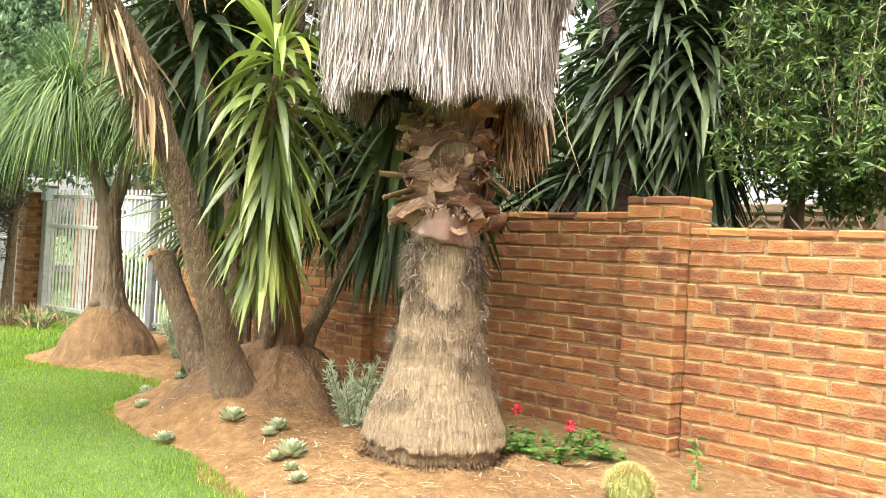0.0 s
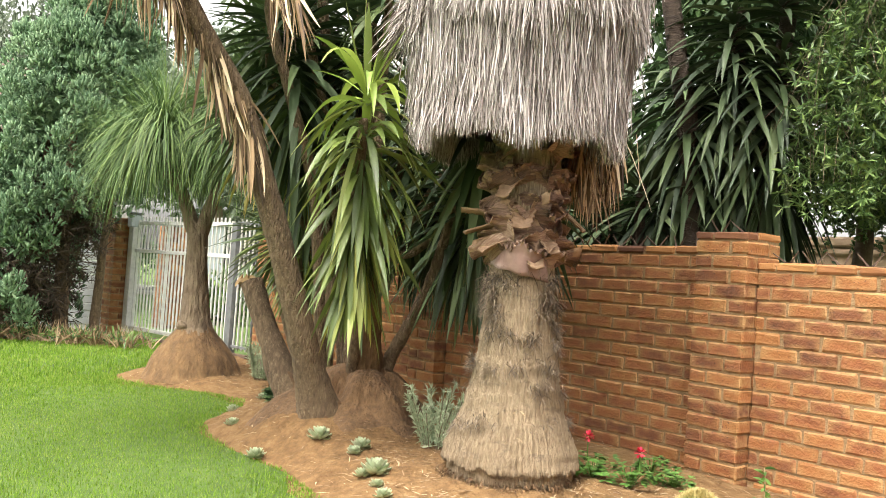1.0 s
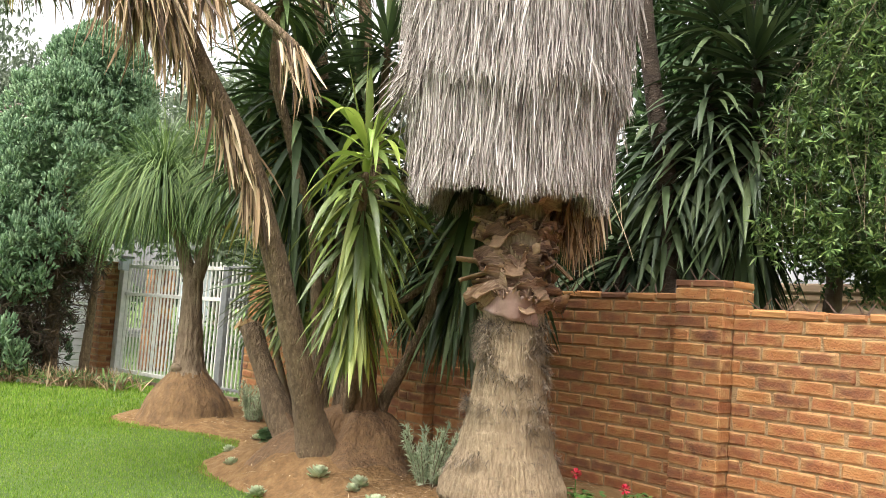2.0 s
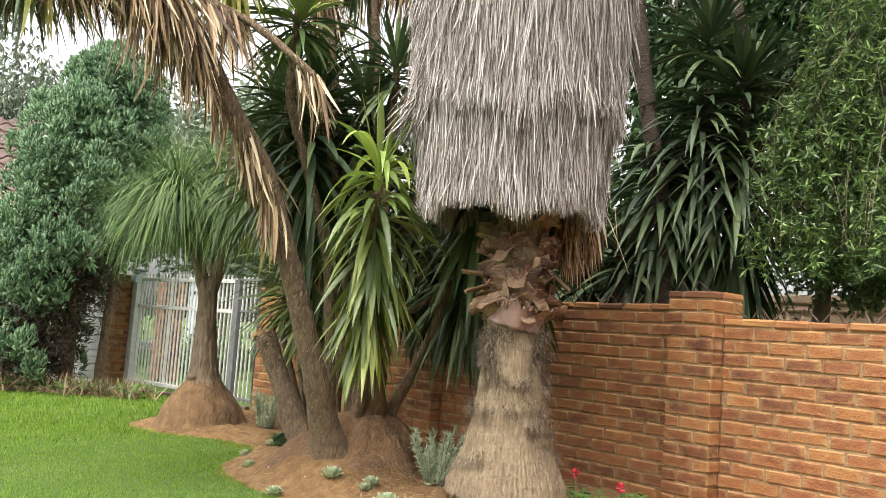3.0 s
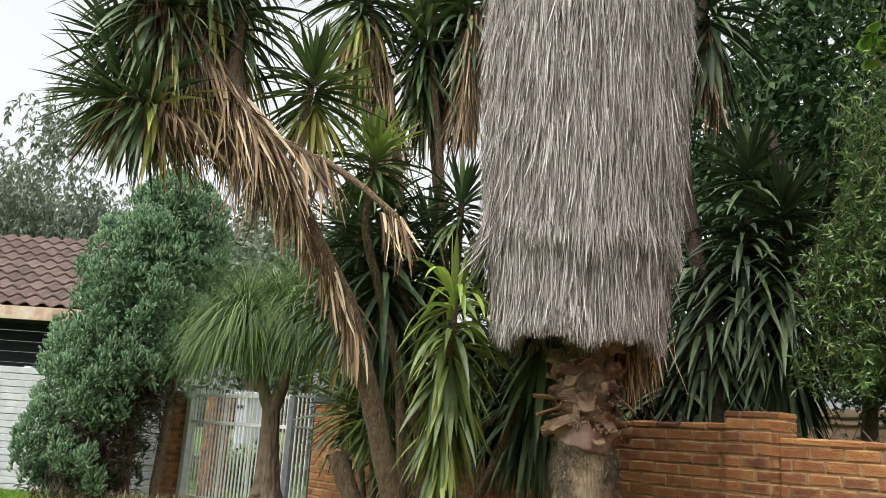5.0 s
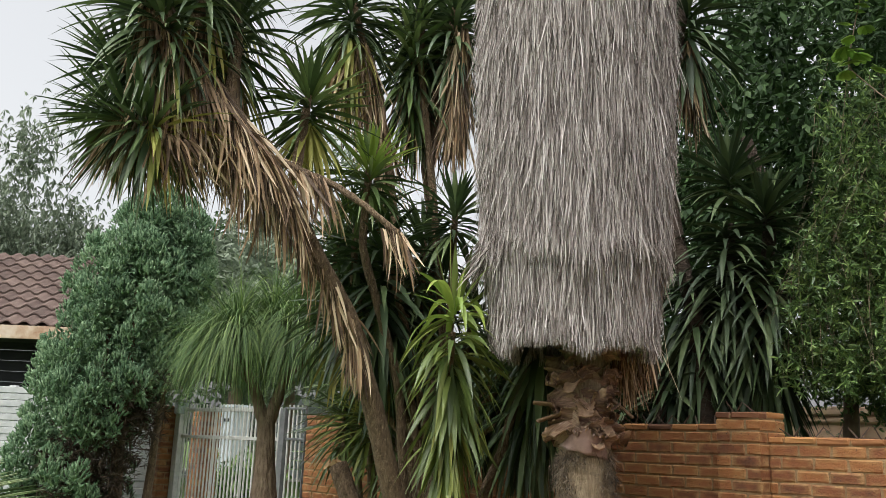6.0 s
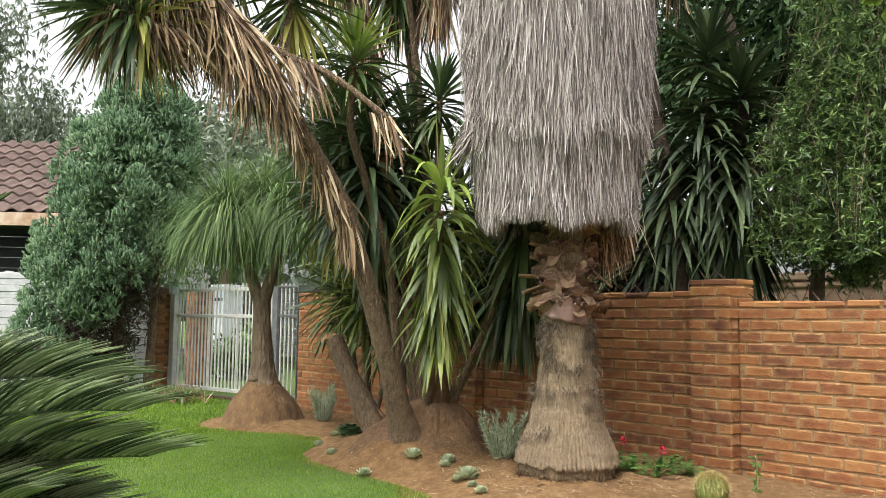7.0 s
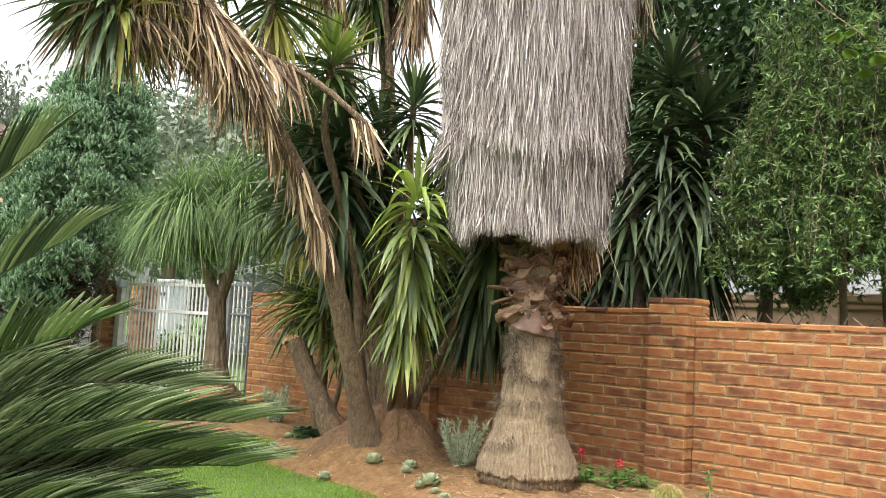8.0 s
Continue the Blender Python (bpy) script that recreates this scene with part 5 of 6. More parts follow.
head(ry, (-0.45, 0.9, 3.75), (0.05, -0.1, 1), 70, 0.62, 0.055, 0.3, seed=54, top=84, low=-20, droop=(0.1, 0.9), near=M_YUCCA_SHADED)
head(ry, (-0.12, 0.92, 3.36), (0.15, -0.1, 1), 60, 0.55, 0.055, 0.25, seed=55, top=84, low=0, droop=(0.1, 0.7), near=M_YUCCA_SHADED)
head(ry, (-0.77, 0.8, 5.6), (0, 0, 1), 110, 0.8, 0.06, 0.8, seed=56, low=-75, droop=(0.2, 0.9), dead=150, dead_len=0.7, near=M_YUCCA_SHADED)
head(ry, (-1.0, 0.6, 1.95), (-0.2, -0.3, 1), 70, 0.62, 0.055, 0.45, seed=57, low=-60, near=M_YUCCA_SHADED)
head(ry, (-1.5, 0.7, 1.8), (-0.2, -0.3, 1), 70, 0.62, 0.055, 0.45, seed=58, low=-60, near=M_YUCCA_SHADED)
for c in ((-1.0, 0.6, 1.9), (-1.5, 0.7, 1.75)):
    hang("stem", quads("stem", *tube([(c[0] + 0.2, c[1] + 0.1, 0.0), (c[0], c[1], 1.2), c], [0.05, 0.045, 0.04], 8, 0.1, 9), M_BARK_SHADED, True), ry)

# ---- ponytail palm ----
QX, QY = -4.42, -1.26
QG = gz(QX, QY)
pony = thing("ponytail_palm", (QX, QY, QG), "ponytail palm with swollen cone base and fountain of thin leaves", "ponytail palm")
n_s, zz = 72, np.linspace(0, 1.3, 90)
qv = np.empty((len(zz), n_s, 3))
for i, z in enumerate(zz):
    for j in range(n_s):
        a = 2 * math.pi * j / n_s
        r = float(np.interp(z, [0, 0.07, 0.13, 0.19, 0.26, 0.33, 0.4, 0.46, 0.56, 0.78, 0.95, 1.3, 1.42, 1.5], [0.46, 0.415, 0.39, 0.36, 0.31, 0.25, 0.185, 0.15, 0.128, 0.108, 0.094, 0.085, 0.06, 0.05]))
        r *= 1 + 0.07 * noise.fractal(Vector((math.cos(a) * 3, math.sin(a) * 3, z * 1.2)), 1.0, 2.0, 4) + (0.03 if z < 0.5 else 0.06) * noise.noise(Vector((math.cos(a) * 7, math.sin(a) * 7, z * 2)))
        r += (0.010 if z < 0.5 else 0.006) * noise.noise(Vector((math.cos(a) * 16, math.sin(a) * 16, z * 1.5))) + 0.014 * abs(noise.noise(Vector((math.cos(a) * 8, math.sin(a) * 8, z * 5)))) * smooth01(0.2, 0.4, z)
        lean = -0.05 * z
        qv[i, j] = (QX + lean * 0.66 + r * math.cos(a), QY + lean * 0.75 + r * math.sin(a), QG - 0.07 + z)
qf = [(i * n_s + j, i * n_s + (j + 1) % n_s, (i + 1) * n_s + (j + 1) % n_s, (i + 1) * n_s + j) for i in range(len(zz) - 1) for j in range(n_s)]
pm = quads("trunk", qv, qf, M_PONYBARK, True)
pm.materials.append(M_PONYBULB)
stain = [0.42 + 0.09 * noise.noise(Vector((math.cos(2 * math.pi * j / n_s) * 5, math.sin(2 * math.pi * j / n_s) * 5, 0))) for j in range(n_s)]
pm.polygons.foreach_set("material_index", np.array([zz[i] < stain[j] for i in range(len(zz) - 1) for j in range(n_s)], dtype=np.int32))
hang("trunk", pm, pony, "brown swollen cone-shaped trunk with cracked bark")
knob = bmesh.new()
bmesh.ops.create_icosphere(knob, subdivisions=3, radius=0.06, matrix=Matrix.Translation((QX + 0.01, QY - 0.15, QG + 0.4)) @ Matrix.Diagonal((1.2, 1, 0.7, 1)))
for vtx in knob.verts:
    vtx.co += Vector(vtx.normal) * 0.02 * noise.noise(vtx.co * 14)
part("knob", knob, M_PONYBARK, pony, "pale scar knob on the trunk", True)
RT = np.array((0.66, 0.75, 0.0))
heads = []
for dx, dz, dep in ((-0.42, 2.12, -0.05), (0.16, 2.2, 0.05), (-0.14, 2.28, 0.3), (0.36, 2.1, 0.1), (-0.6, 2.0, 0.15)):
    heads.append(np.array((QX, QY, 0)) + RT * dx + np.array((-0.75, 0.66, 0)) * dep + UP * dz)
for k, h in enumerate(heads):
    fork = np.array((QX - 0.04, QY - 0.045, QG + 1.17))
    if k > 1:
        fork = fork * 0.45 + heads[0 if k == 4 else 1] * 0.55
    hang("branch", quads("branch", *tube([fork, fork * 0.5 + h * 0.5 + RT * 0.02, h], [0.08 if k in (0, 1) else 0.035, 0.052 if k in (0, 1) else 0.035, 0.035], 12, 0.12, 9), M_PONYBARK, True), pony)
lv = []
for h in heads:
    m = 1100
    u = rng.random(m)
    az = rng.uniform(0, 2 * math.pi, m)
    el = np.radians(85 - 75 * u + rng.normal(0, 9, m))
    d = np.stack([np.cos(az) * np.cos(el), np.sin(az) * np.cos(el), np.sin(el)], axis=1)
    lv.append(strips(h + d * 0.03, d, rng.uniform(0.5, 1.12, m), rng.uniform(0.006, 0.011, m), rng.uniform(1.8, 4.2, m), 10, 0, (1, 1, 0.9, 0.8, 0.5, 0.1), curl=rng.normal(0, 0.2, (m, 3))))
hang("leaf_fountain", quads("leaf_fountain", *merge(lv), M_PONY), pony, "long thin arching green leaves", "stuff")


# ---- trees and shrubs at a distance ----
def tufts(points, outward, count, size, width, spread, droop=0.1, seg=2, shape=(0.6, 1.0, 0.2), fold=0):
    """Clusters of small leaves at points, each cluster fanning round its outward direction."""
    n = len(points)
    p = np.repeat(points, count, axis=0)
    o = np.repeat(outward, count, axis=0)
    d = unit(o + rng.normal(0, spread, (n * count, 3)))
    L = size * rng.uniform(0.6, 1.3, n * count)
    return strips(p, d, L, width * rng.uniform(0.7, 1.3, n * count), droop, seg, fold, shape, twist=1.5)


def flakes(points, outward, count, size, width, spread, droop=0.1):
    """Clusters of small flat pointed leaves, one four-cornered leaf each."""
    n = len(points) * count
    p = np.repeat(points, count, axis=0)
    d = unit(np.repeat(outward, count, axis=0) + rng.normal(0, spread, (n, 3)))
    side = unit(np.cross(d, rng.normal(size=(n, 3))))
    L = (size * rng.uniform(0.6, 1.3, n))[:, None]
    w = (width * rng.uniform(0.7, 1.3, n))[:, None] / 2
    mid = p + d * L * 0.45 - UP * L * droop * 0.2
    v = np.stack([p, mid + side * w, p + d * L - UP * L * droop, mid - side * w], axis=1)
    return v, np.arange(n * 4).reshape(n, 4)


def plumes(points, axis, length, width):
    """Upright, bumpy, pointed foliage plumes, one closed lump at each point."""
    rings, sides = 4, 5
    n = len(points)
    axis = unit(axis)
    u = unit(np.cross(axis, rng.normal(size=(n, 3))))
    w = np.cross(axis, u)
    prof = np.array([0.5, 1.0, 0.8, 0.14])
    v = np.empty((n, rings, sides, 3))
    for i in range(rings):
        for j in range(sides):
            a = 2 * math.pi * (j + 0.5 * (i % 2)) / sides
            k = (width * prof[i] * rng.uniform(0.7, 1.3, n))[:, None]
            v[:, i, j] = points + axis * (length * (i / (rings - 1) + rng.normal(0, 0.05, n)))[:, None] + (u * math.cos(a) + w * math.sin(a)) * k
    q = [(i * sides + j, i * sides + (j + 1) % sides, (i + 1) * sides + (j + 1) % sides, (i + 1) * sides + j) for i in range(rings - 1) for j in range(sides)]
    f = (np.arange(n)[:, None, None] * rings * sides + np.array(q)[None]).reshape(-1, 4)
    return v.reshape(n, -1, 3), f


con = thing("conifer_tree", (-8.15, -1.3, 0.03), "broad blue-green conifer with clumpy scale foliage before the board wall", "conifer tree")
hang("trunk", quads("trunk", *tube([(-8.25, -1.35, 0.0), (-8.25, -1.4, 1.2), (-8.2, -1.4, 2.6), (-8.15, -1.4, 3.9)], [0.1, 0.075, 0.05, 0.03], 10, 0.1, 8), M_BARK, True), con)
for b in ([(-8.4, -1.6, 0.0), (-8.5, -1.7, 1.0), (-8.5, -1.6, 2.6)], [(-8.1, -1.0, 0.0), (-8.0, -1.0, 1.1), (-7.9, -0.95, 2.4)]):
    hang("trunk", quads("trunk", *tube(b, [0.065, 0.05, 0.03], 8, 0.1, 8), M_BARK, True), con)
# clumps on an uneven egg-shaped crown
m = 400
th = rng.uniform(0, 2 * math.pi, m)
zc = rng.uniform(0.0, 1.0, m) ** 0.9
R = np.interp(zc, [0, 0.12, 0.35, 0.6, 0.8, 0.95, 1.0], [0.75, 0.88, 0.92, 0.9, 0.75, 0.45, 0.15]) * rng.uniform(0.8, 1.06, m)
CX, CY = -8.22, -1.55
cc = np.stack([CX + R * np.cos(th), CY + R * np.sin(th), 0.35 + 4.05 * zc], axis=1) + np.array((0.66, 0.75, 0)) * ((zc - 0.45) * 0.9)[:, None]
along = R * (np.cos(th) * 0.66 + np.sin(th) * 0.75)
ok = (cc[:, 2] > 1.75) | (along < 0.5)
cc, th, zc = cc[ok], th[ok], zc[ok]
outw = unit(np.stack([np.cos(th), np.sin(th), 0.35 + 0.6 * zc], axis=1))
sub = np.repeat(cc, 40, axis=0)
off = unit(rng.normal(size=(len(sub), 3)) + 1.0 * np.repeat(outw, 40, axis=0) + 0.35 * UP) * rng.uniform(0.11, 0.16, (len(sub), 1)) * np.array((1, 1, 1.35))
ax = unit(off * 5 + UP * 0.9)
ln, wd = rng.uniform(0.05, 0.085, len(sub)), rng.uniform(0.01, 0.017, len(sub))
hang("plume_cover", quads("plume_cover", *plumes(sub + off - ax * 0.04, ax, ln, wd), M_CONIFER), con, "rounded blue-green foliage plumes", "stuff")
cl = flakes(sub + off, unit(off * 4 + UP * 0.8), 3, 0.045, 0.013, 0.7)
hang("crown", quads("crown", *cl, M_CONIFER), con, "fine scale foliage", "stuff")
core = np.repeat(cc, 26, axis=0) - np.repeat(outw, 26, axis=0) * rng.uniform(0.14, 0.36, (len(cc) * 26, 1)) + rng.normal(0, 0.07, (len(cc) * 26, 3))
hang("inner_foliage", quads("inner_foliage", *flakes(core, unit(rng.normal(size=(len(core), 3))), 4, 0.09, 0.035, 0.6), M_CONIFER), con, "shaded inner foliage", "stuff")
m = 1500
th = rng.uniform(0, 2 * math.pi, m)
rd = rng.uniform(0.1, 0.7, m)
zi = rng.uniform(0.2, 2.0, m)
q = np.stack([CX + 0.1 + 0.25 * (zi - 1.8) + rd * np.cos(th), CY + 0.1 + 0.25 * (zi - 1.8) + rd * np.sin(th), zi], axis=1)
hang("inner_brush", quads("inner_brush", *flakes(q, unit(rng.normal(size=(m, 3))), 8, 0.16, 0.012, 0.6), M_CONIFER_DRY), con, "bare dry brown inner twigs", "stuff")

weeds = thing("dry_weeds", (-7.7, -1.6, 0.03), "straggly dry weeds along the foot of the conifer", "weeds", kind="stuff")
m = 110
wx = rng.uniform(-0.9, 1.0, m)
q = np.stack([-7.75 + 0.66 * wx + rng.normal(0, 0.1, m), -1.55 + 0.75 * wx + rng.normal(0, 0.1, m), np.full(m, 0.03)], axis=1)
hang("stems", quads("stems", *tufts(q, np.tile((0, 0, 1.0), (m, 1)), 7, 0.24, 0.014, 0.5, 0.5, 3, (0.8, 1.0, 0.2)), M_LEAFLITTER), weeds, "", "stuff")
hang("leaves", quads("leaves", *tufts(q + UP * 0.1, np.tile((0, 0, 0.6), (m, 1)), 6, 0.13, 0.02, 0.7, 0.4, 3, (0.5, 1.0, 0.2)), M_SHRUB), weeds, "", "stuff")
weep = thing("weeping_tree", (-22.5, 1.2, 0.03), "hazy grey-green weeping tree beyond the house", "tree")
hang("trunk", quads("trunk", *tube([(-22.5, 1.2, 0.0), (-22.3, 1.3, 3.0), (-22.6, 1.2, 4.0), (-22.8, 1.0, 5.0)], [0.35, 0.28, 0.18, 0.08], 10, 0.1, 4), M_TWIG, True), weep)
wl = []
for _ in range(80):
    c0 = np.array((-22.5, 1.2, 5.2)) + rng.normal(0, 1, 3) * np.array((2.2, 2.3, 0.95))
    m = 70
    pts = c0 + rng.normal(0, 0.5, (m, 3))
    L = rng.uniform(0.6, 1.6, m)
    for t in (0.0, 0.25, 0.5, 0.75, 1.0):
        wl.append(flakes(pts - UP * (L * t)[:, None] + rng.normal(0, 0.05, (m, 3)), np.tile((0, 0, -1.0), (m, 1)), 4, 0.2, 0.055, 0.6))
hang("crown", quads("crown", *merge(wl), M_PALE), weep, "weeping grey-green foliage", "stuff")
for at, r0, mt, nm in (((-17, 6.2, 0), (3.4, 3.4, 2.2), M_PALE, 56), ((-27, 10, 0), (5, 5, 3.0), M_DARK, 34), ((-14.2, 3.2, 0), (1.5, 2.2, 1.2), M_PALE, 30)):
    tr = thing("street_tree", (at[0], at[1], 0.03), "leafy tree beyond the gate", "tree", "street trees")
    hang("trunk", quads("trunk", *tube([(at[0], at[1], 0), (at[0] + 0.1, at[1], 2.0), (at[0], at[1] + 0.1, 4.0)], [0.2, 0.15, 0.08], 8, 0.1, 5), M_TWIG, True), tr)
    blobs = np.array((at[0], at[1], 4.7 if r0[2] > 1.5 else 4.0)) + rng.normal(0, 0.5, (nm, 3)) * np.array(r0)
    pts = np.repeat(blobs, 90, axis=0) + rng.normal(0, 0.5, (nm * 90, 3))
    hang("crown", quads("crown", *flakes(pts, unit(rng.normal(size=(len(pts), 3))), 4, 0.25, 0.09, 0.7), mt), tr, "", "stuff")

# dense weeping shrub and dark trees over the brick wall
shrub = thing("weeping_shrub", (1.2, 1.6, 0.03), "dense weeping shrub with narrow whorled leaves over the wall", "shrub")
for b in ([(0.9, 1.7, 0), (0.8, 1.75, 1.8), (0.9, 1.7, 4.2)], [(1.9, 1.5, 0), (1.8, 1.5, 2.2), (1.6, 1.5, 4.5)], [(1.2, 1.9, 0), (1.0, 2.2, 2.0), (0.6, 2.2, 4.4)]):
    hang("trunk", quads("trunk", *tube(b, [0.04, 0.03, 0.02], 10, 0.1, 8), M_TWIG, True), shrub)
m = 620
sx = rng.uniform(0.12, 3.0, m)
sy = 0.55 + 0.5 * np.abs(rng.normal(0, 0.9, m)) + 0.25 * np.maximum(0, 0.6 - sx)
sz = rng.uniform(2.45, 4.4, m) - 0.25 * np.abs(rng.normal(0, 1, m))
sz = np.where(sx < 0.5, np.minimum(sz, 2.6 + 1.6 * (sx - 0.1)), sz)
sl = rng.uniform(0.5, 1.3, m)
sl = np.minimum(sl, sz - 1.74)
sv = strips(np.stack([sx, sy, sz], axis=1), np.stack([rng.normal(0, 0.35, m), rng.normal(-0.1, 0.3, m), -np.ones(m)], axis=1), sl, 0.0032, 0.4, 5, 0, (1, 1, 0.6), twist=1.5)
hang("twig_curtain", quads("twig_curtain", *sv, M_TWIG), shrub, "thin hanging twigs", "stuff")
wp = []
for t in np.linspace(0.05, 1.0, 9):
    q = np.stack([sx + rng.normal(0, 0.03, m), sy + rng.normal(0, 0.03, m) - 0.02, sz - sl * t + rng.normal(0, 0.05, m)], axis=1)
    wp.append(q)
wp = np.concatenate(wp)
wp = wp[rng.random(len(wp)) < 0.85]
lw = tufts(wp, np.tile((0.0, -0.45, -0.1), (len(wp), 1)), 11, 0.068, 0.014, 0.8, 0.35, 2, (0.35, 1.0, 0.1))
hang("leaves", quads("leaves", *lw, M_SHRUB), shrub, "narrow glossy whorled leaves", "stuff")
# inner leaves use a darker colour to put shade into the shrub's depth
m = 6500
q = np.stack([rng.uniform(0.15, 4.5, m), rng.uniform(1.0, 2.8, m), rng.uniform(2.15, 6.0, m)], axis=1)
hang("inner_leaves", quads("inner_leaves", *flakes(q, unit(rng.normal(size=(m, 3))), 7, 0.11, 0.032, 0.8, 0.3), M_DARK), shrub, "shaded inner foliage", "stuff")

bush = thing("small_tree", (-0.03, 2.05, 0.03), "small tree with fine green foliage before the tan wall", "tree")
hang("trunk", quads("trunk", *tube([(-0.05, 2.03, 0.0), (-0.04, 2.04, 1.3), (0.0, 2.06, 2.2)], [0.09, 0.075, 0.05], 12, 0.12, 9), M_TWIG, True), bush, "grey-brown trunk")
m = 1500
q = np.array((0.1, 2.0, 1.95)) + rng.normal(0, 1, (m, 3)) * np.array((0.32, 0.3, 0.16))
q = np.concatenate([q, np.array((0.42, 1.9, 1.72)) + rng.normal(0, 1, (400, 3)) * np.array((0.12, 0.1, 0.12)), np.array((0.75, 2.3, 2.25)) + rng.normal(0, 1, (2600, 3)) * np.array((0.6, 0.3, 0.18))])
hang("crown", quads("crown", *flakes(q, unit(rng.normal(size=(len(q), 3))), 6, 0.05, 0.02, 0.8, 0.2), M_SHRUB), bush, "", "stuff")

for nm, at, ext, cnt in (("shade_tree", (-0.6, 4.8), (2.2, 1.2, 1.7), 10500), ("shade_tree", (3.5, 4.0), (2.2, 1.2, 1.8), 8000)):
    tr = thing(nm, (at[0], at[1], 0.03), "dark leafy tree behind the walls with sky gaps", "tree", "shade trees")
    hang("trunk", quads("trunk", *tube([(at[0], at[1], 0), (at[0] + 0.2, at[1], 2.5), (at[0], at[1], 5.5)], [0.2, 0.16, 0.08], 10, 0.1, 6), M_TWIG, True), tr)
    for _ in range(7):
        e = np.array((at[0], at[1], 4.5)) + rng.normal(0, 1, 3) * np.array(ext) * 0.8
        hang("limb", quads("limb", *tube([(at[0] + 0.1, at[1], 2.6), ((at[0] + e[0]) / 2, (at[1] + e[1]) / 2, 3.9), e], [0.07, 0.045, 0.015], 6, 0.1, 6), M_TWIG, True), tr)
    blobs = np.array((at[0], at[1], 5.0)) + rng.normal(0, 1, (200, 3)) * np.array(ext)
    blobs = blobs[blobs[:, 2] > 3.1]
    pts = blobs[rng.integers(0, len(blobs), cnt)] + rng.normal(0, 0.3, (cnt, 3))
    low = np.stack([rng.uniform(at[0] - 2.2, at[0] + 2.4, 2600), rng.uniform(2.7, 3.5, 2600), rng.uniform(3.0, 4.8, 2600)], axis=1)
    pts = np.concatenate([pts, low])
    hang("crown", quads("crown", *flakes(pts, unit(rng.normal(size=(len(pts), 3))), 5, 0.14, 0.06, 0.9, 0.3), M_DARK), tr, "", "stuff")
hedge = thing("hedge", (-2.6, 1.6, 0.03), "dark leafy hedge behind the brick wall", "hedge")
m = 5200
q = np.stack([rng.uniform(-5.6, -1.0, m), rng.uniform(0.7, 2.6, m), rng.uniform(0.3, 3.2, m)], axis=1)
q = q[q[:, 2] < 2.2 + 0.7 * np.sin(q[:, 0] * 1.7) + 0.4]
hang("foliage", quads("foliage", *flakes(q, unit(rng.normal(size=(len(q), 3))), 6, 0.15, 0.055, 0.9, 0.3), M_DARK), hedge, "", "stuff")
for x in (-5.0, -4.0, -3.0, -2.0, -1.0):
    hang("stem", quads("stem", *tube([(x, 1.5, 0.0), (x + 0.1, 1.5, 1.2), (x, 1.6, 2.4)], [0.04, 0.03, 0.015], 6, 0.1, 9), M_TWIG, True), hedge)
verge = thing("roadside_bush", (-11.1, 1.95, 0.03), "low leafy green bush at the foot of the utility cabinet", "bush")
m = 420
q = np.array((-11.05, 1.95, 0.42)) + rng.normal(0, 1, (m, 3)) * np.array((0.16, 0.36, 0.2))
q = q[q[:, 2] > 0.05]
hang("stem", quads("stem", *tube([(-11.1, 1.95, 0.0), (-11.08, 1.95, 0.3), (-11.05, 1.9, 0.5)], [0.03, 0.02, 0.01], 6, 0.1, 9), M_TWIG, True), verge)
hang("foliage", quads("foliage", *tufts(q, unit(rng.normal(size=(len(q), 3)) + UP * 0.5), 6, 0.14, 0.035, 0.8, 0.3, 2, (0.4, 1.0, 0.2)), M_SHRUB), verge, "", "stuff")
# broad-leaved branch over the top
vine = thing("broad_leaf_branch", (1.35, 0.75, 0.03), "leafy branch with pale green lobed leaves", "branch")
spray = np.array([(1.6, 1.2, 0.0), (1.72, 1.0, 2.2), (1.62, 0.55, 3.25), (1.4, 0.42, 3.52), (1.15, 0.36, 3.75), (0.92, 0.33, 4.05), (1.0, 0.34, 4.4), (1.1, 0.34, 4.75)])
hang("twig", quads("twig", *tube(spray, [0.02, 0.014, 0.008, 0.006, 0.005, 0.004, 0.004, 0.003], 8, 0.1, 12), M_TWIG, True), vine)
lb = []
for k in range(36):
    t = rng.uniform(*((2.2, 3.3), (4.5, 5.5), (6.2, 6.99))[k % 3])
    c = spray[int(t)] * (1 - t % 1) + spray[int(t) + 1] * (t % 1) + rng.normal(0, 0.07, 3)
    az = rng.uniform(0, 6.28)
    d = np.array([[math.cos(az + o), math.sin(az + o) - 0.3, -0.3] for o in (-0.6, -0.2, 0.2, 0.6)])
    lb.append(strips(np.tile(c, (4, 1)), d, rng.uniform(0.08, 0.12), 0.075, 0.3, 3, 0, (0.3, 1.0, 0.9, 0.25)))
hang("leaves", quads("leaves", *merge(lb), M_LIME), vine, "pale green lobed leaves", "stuff")


# ---- cycad beside the path ----
CYX, CYY = 1.75, -5.95
cyc = thing("cycad", (CYX, CYY, gz(CYX, CYY)), "dark glossy cycad with arching feathery fronds", "cycad")
hang("trunk", quads("trunk", *tube([(CYX, CYY, 0.0), (CYX, CYY, 0.35), (CYX, CYY, 0.7)], [0.16, 0.15, 0.1], 14, 0.2, 14), M_BARK, True), cyc)


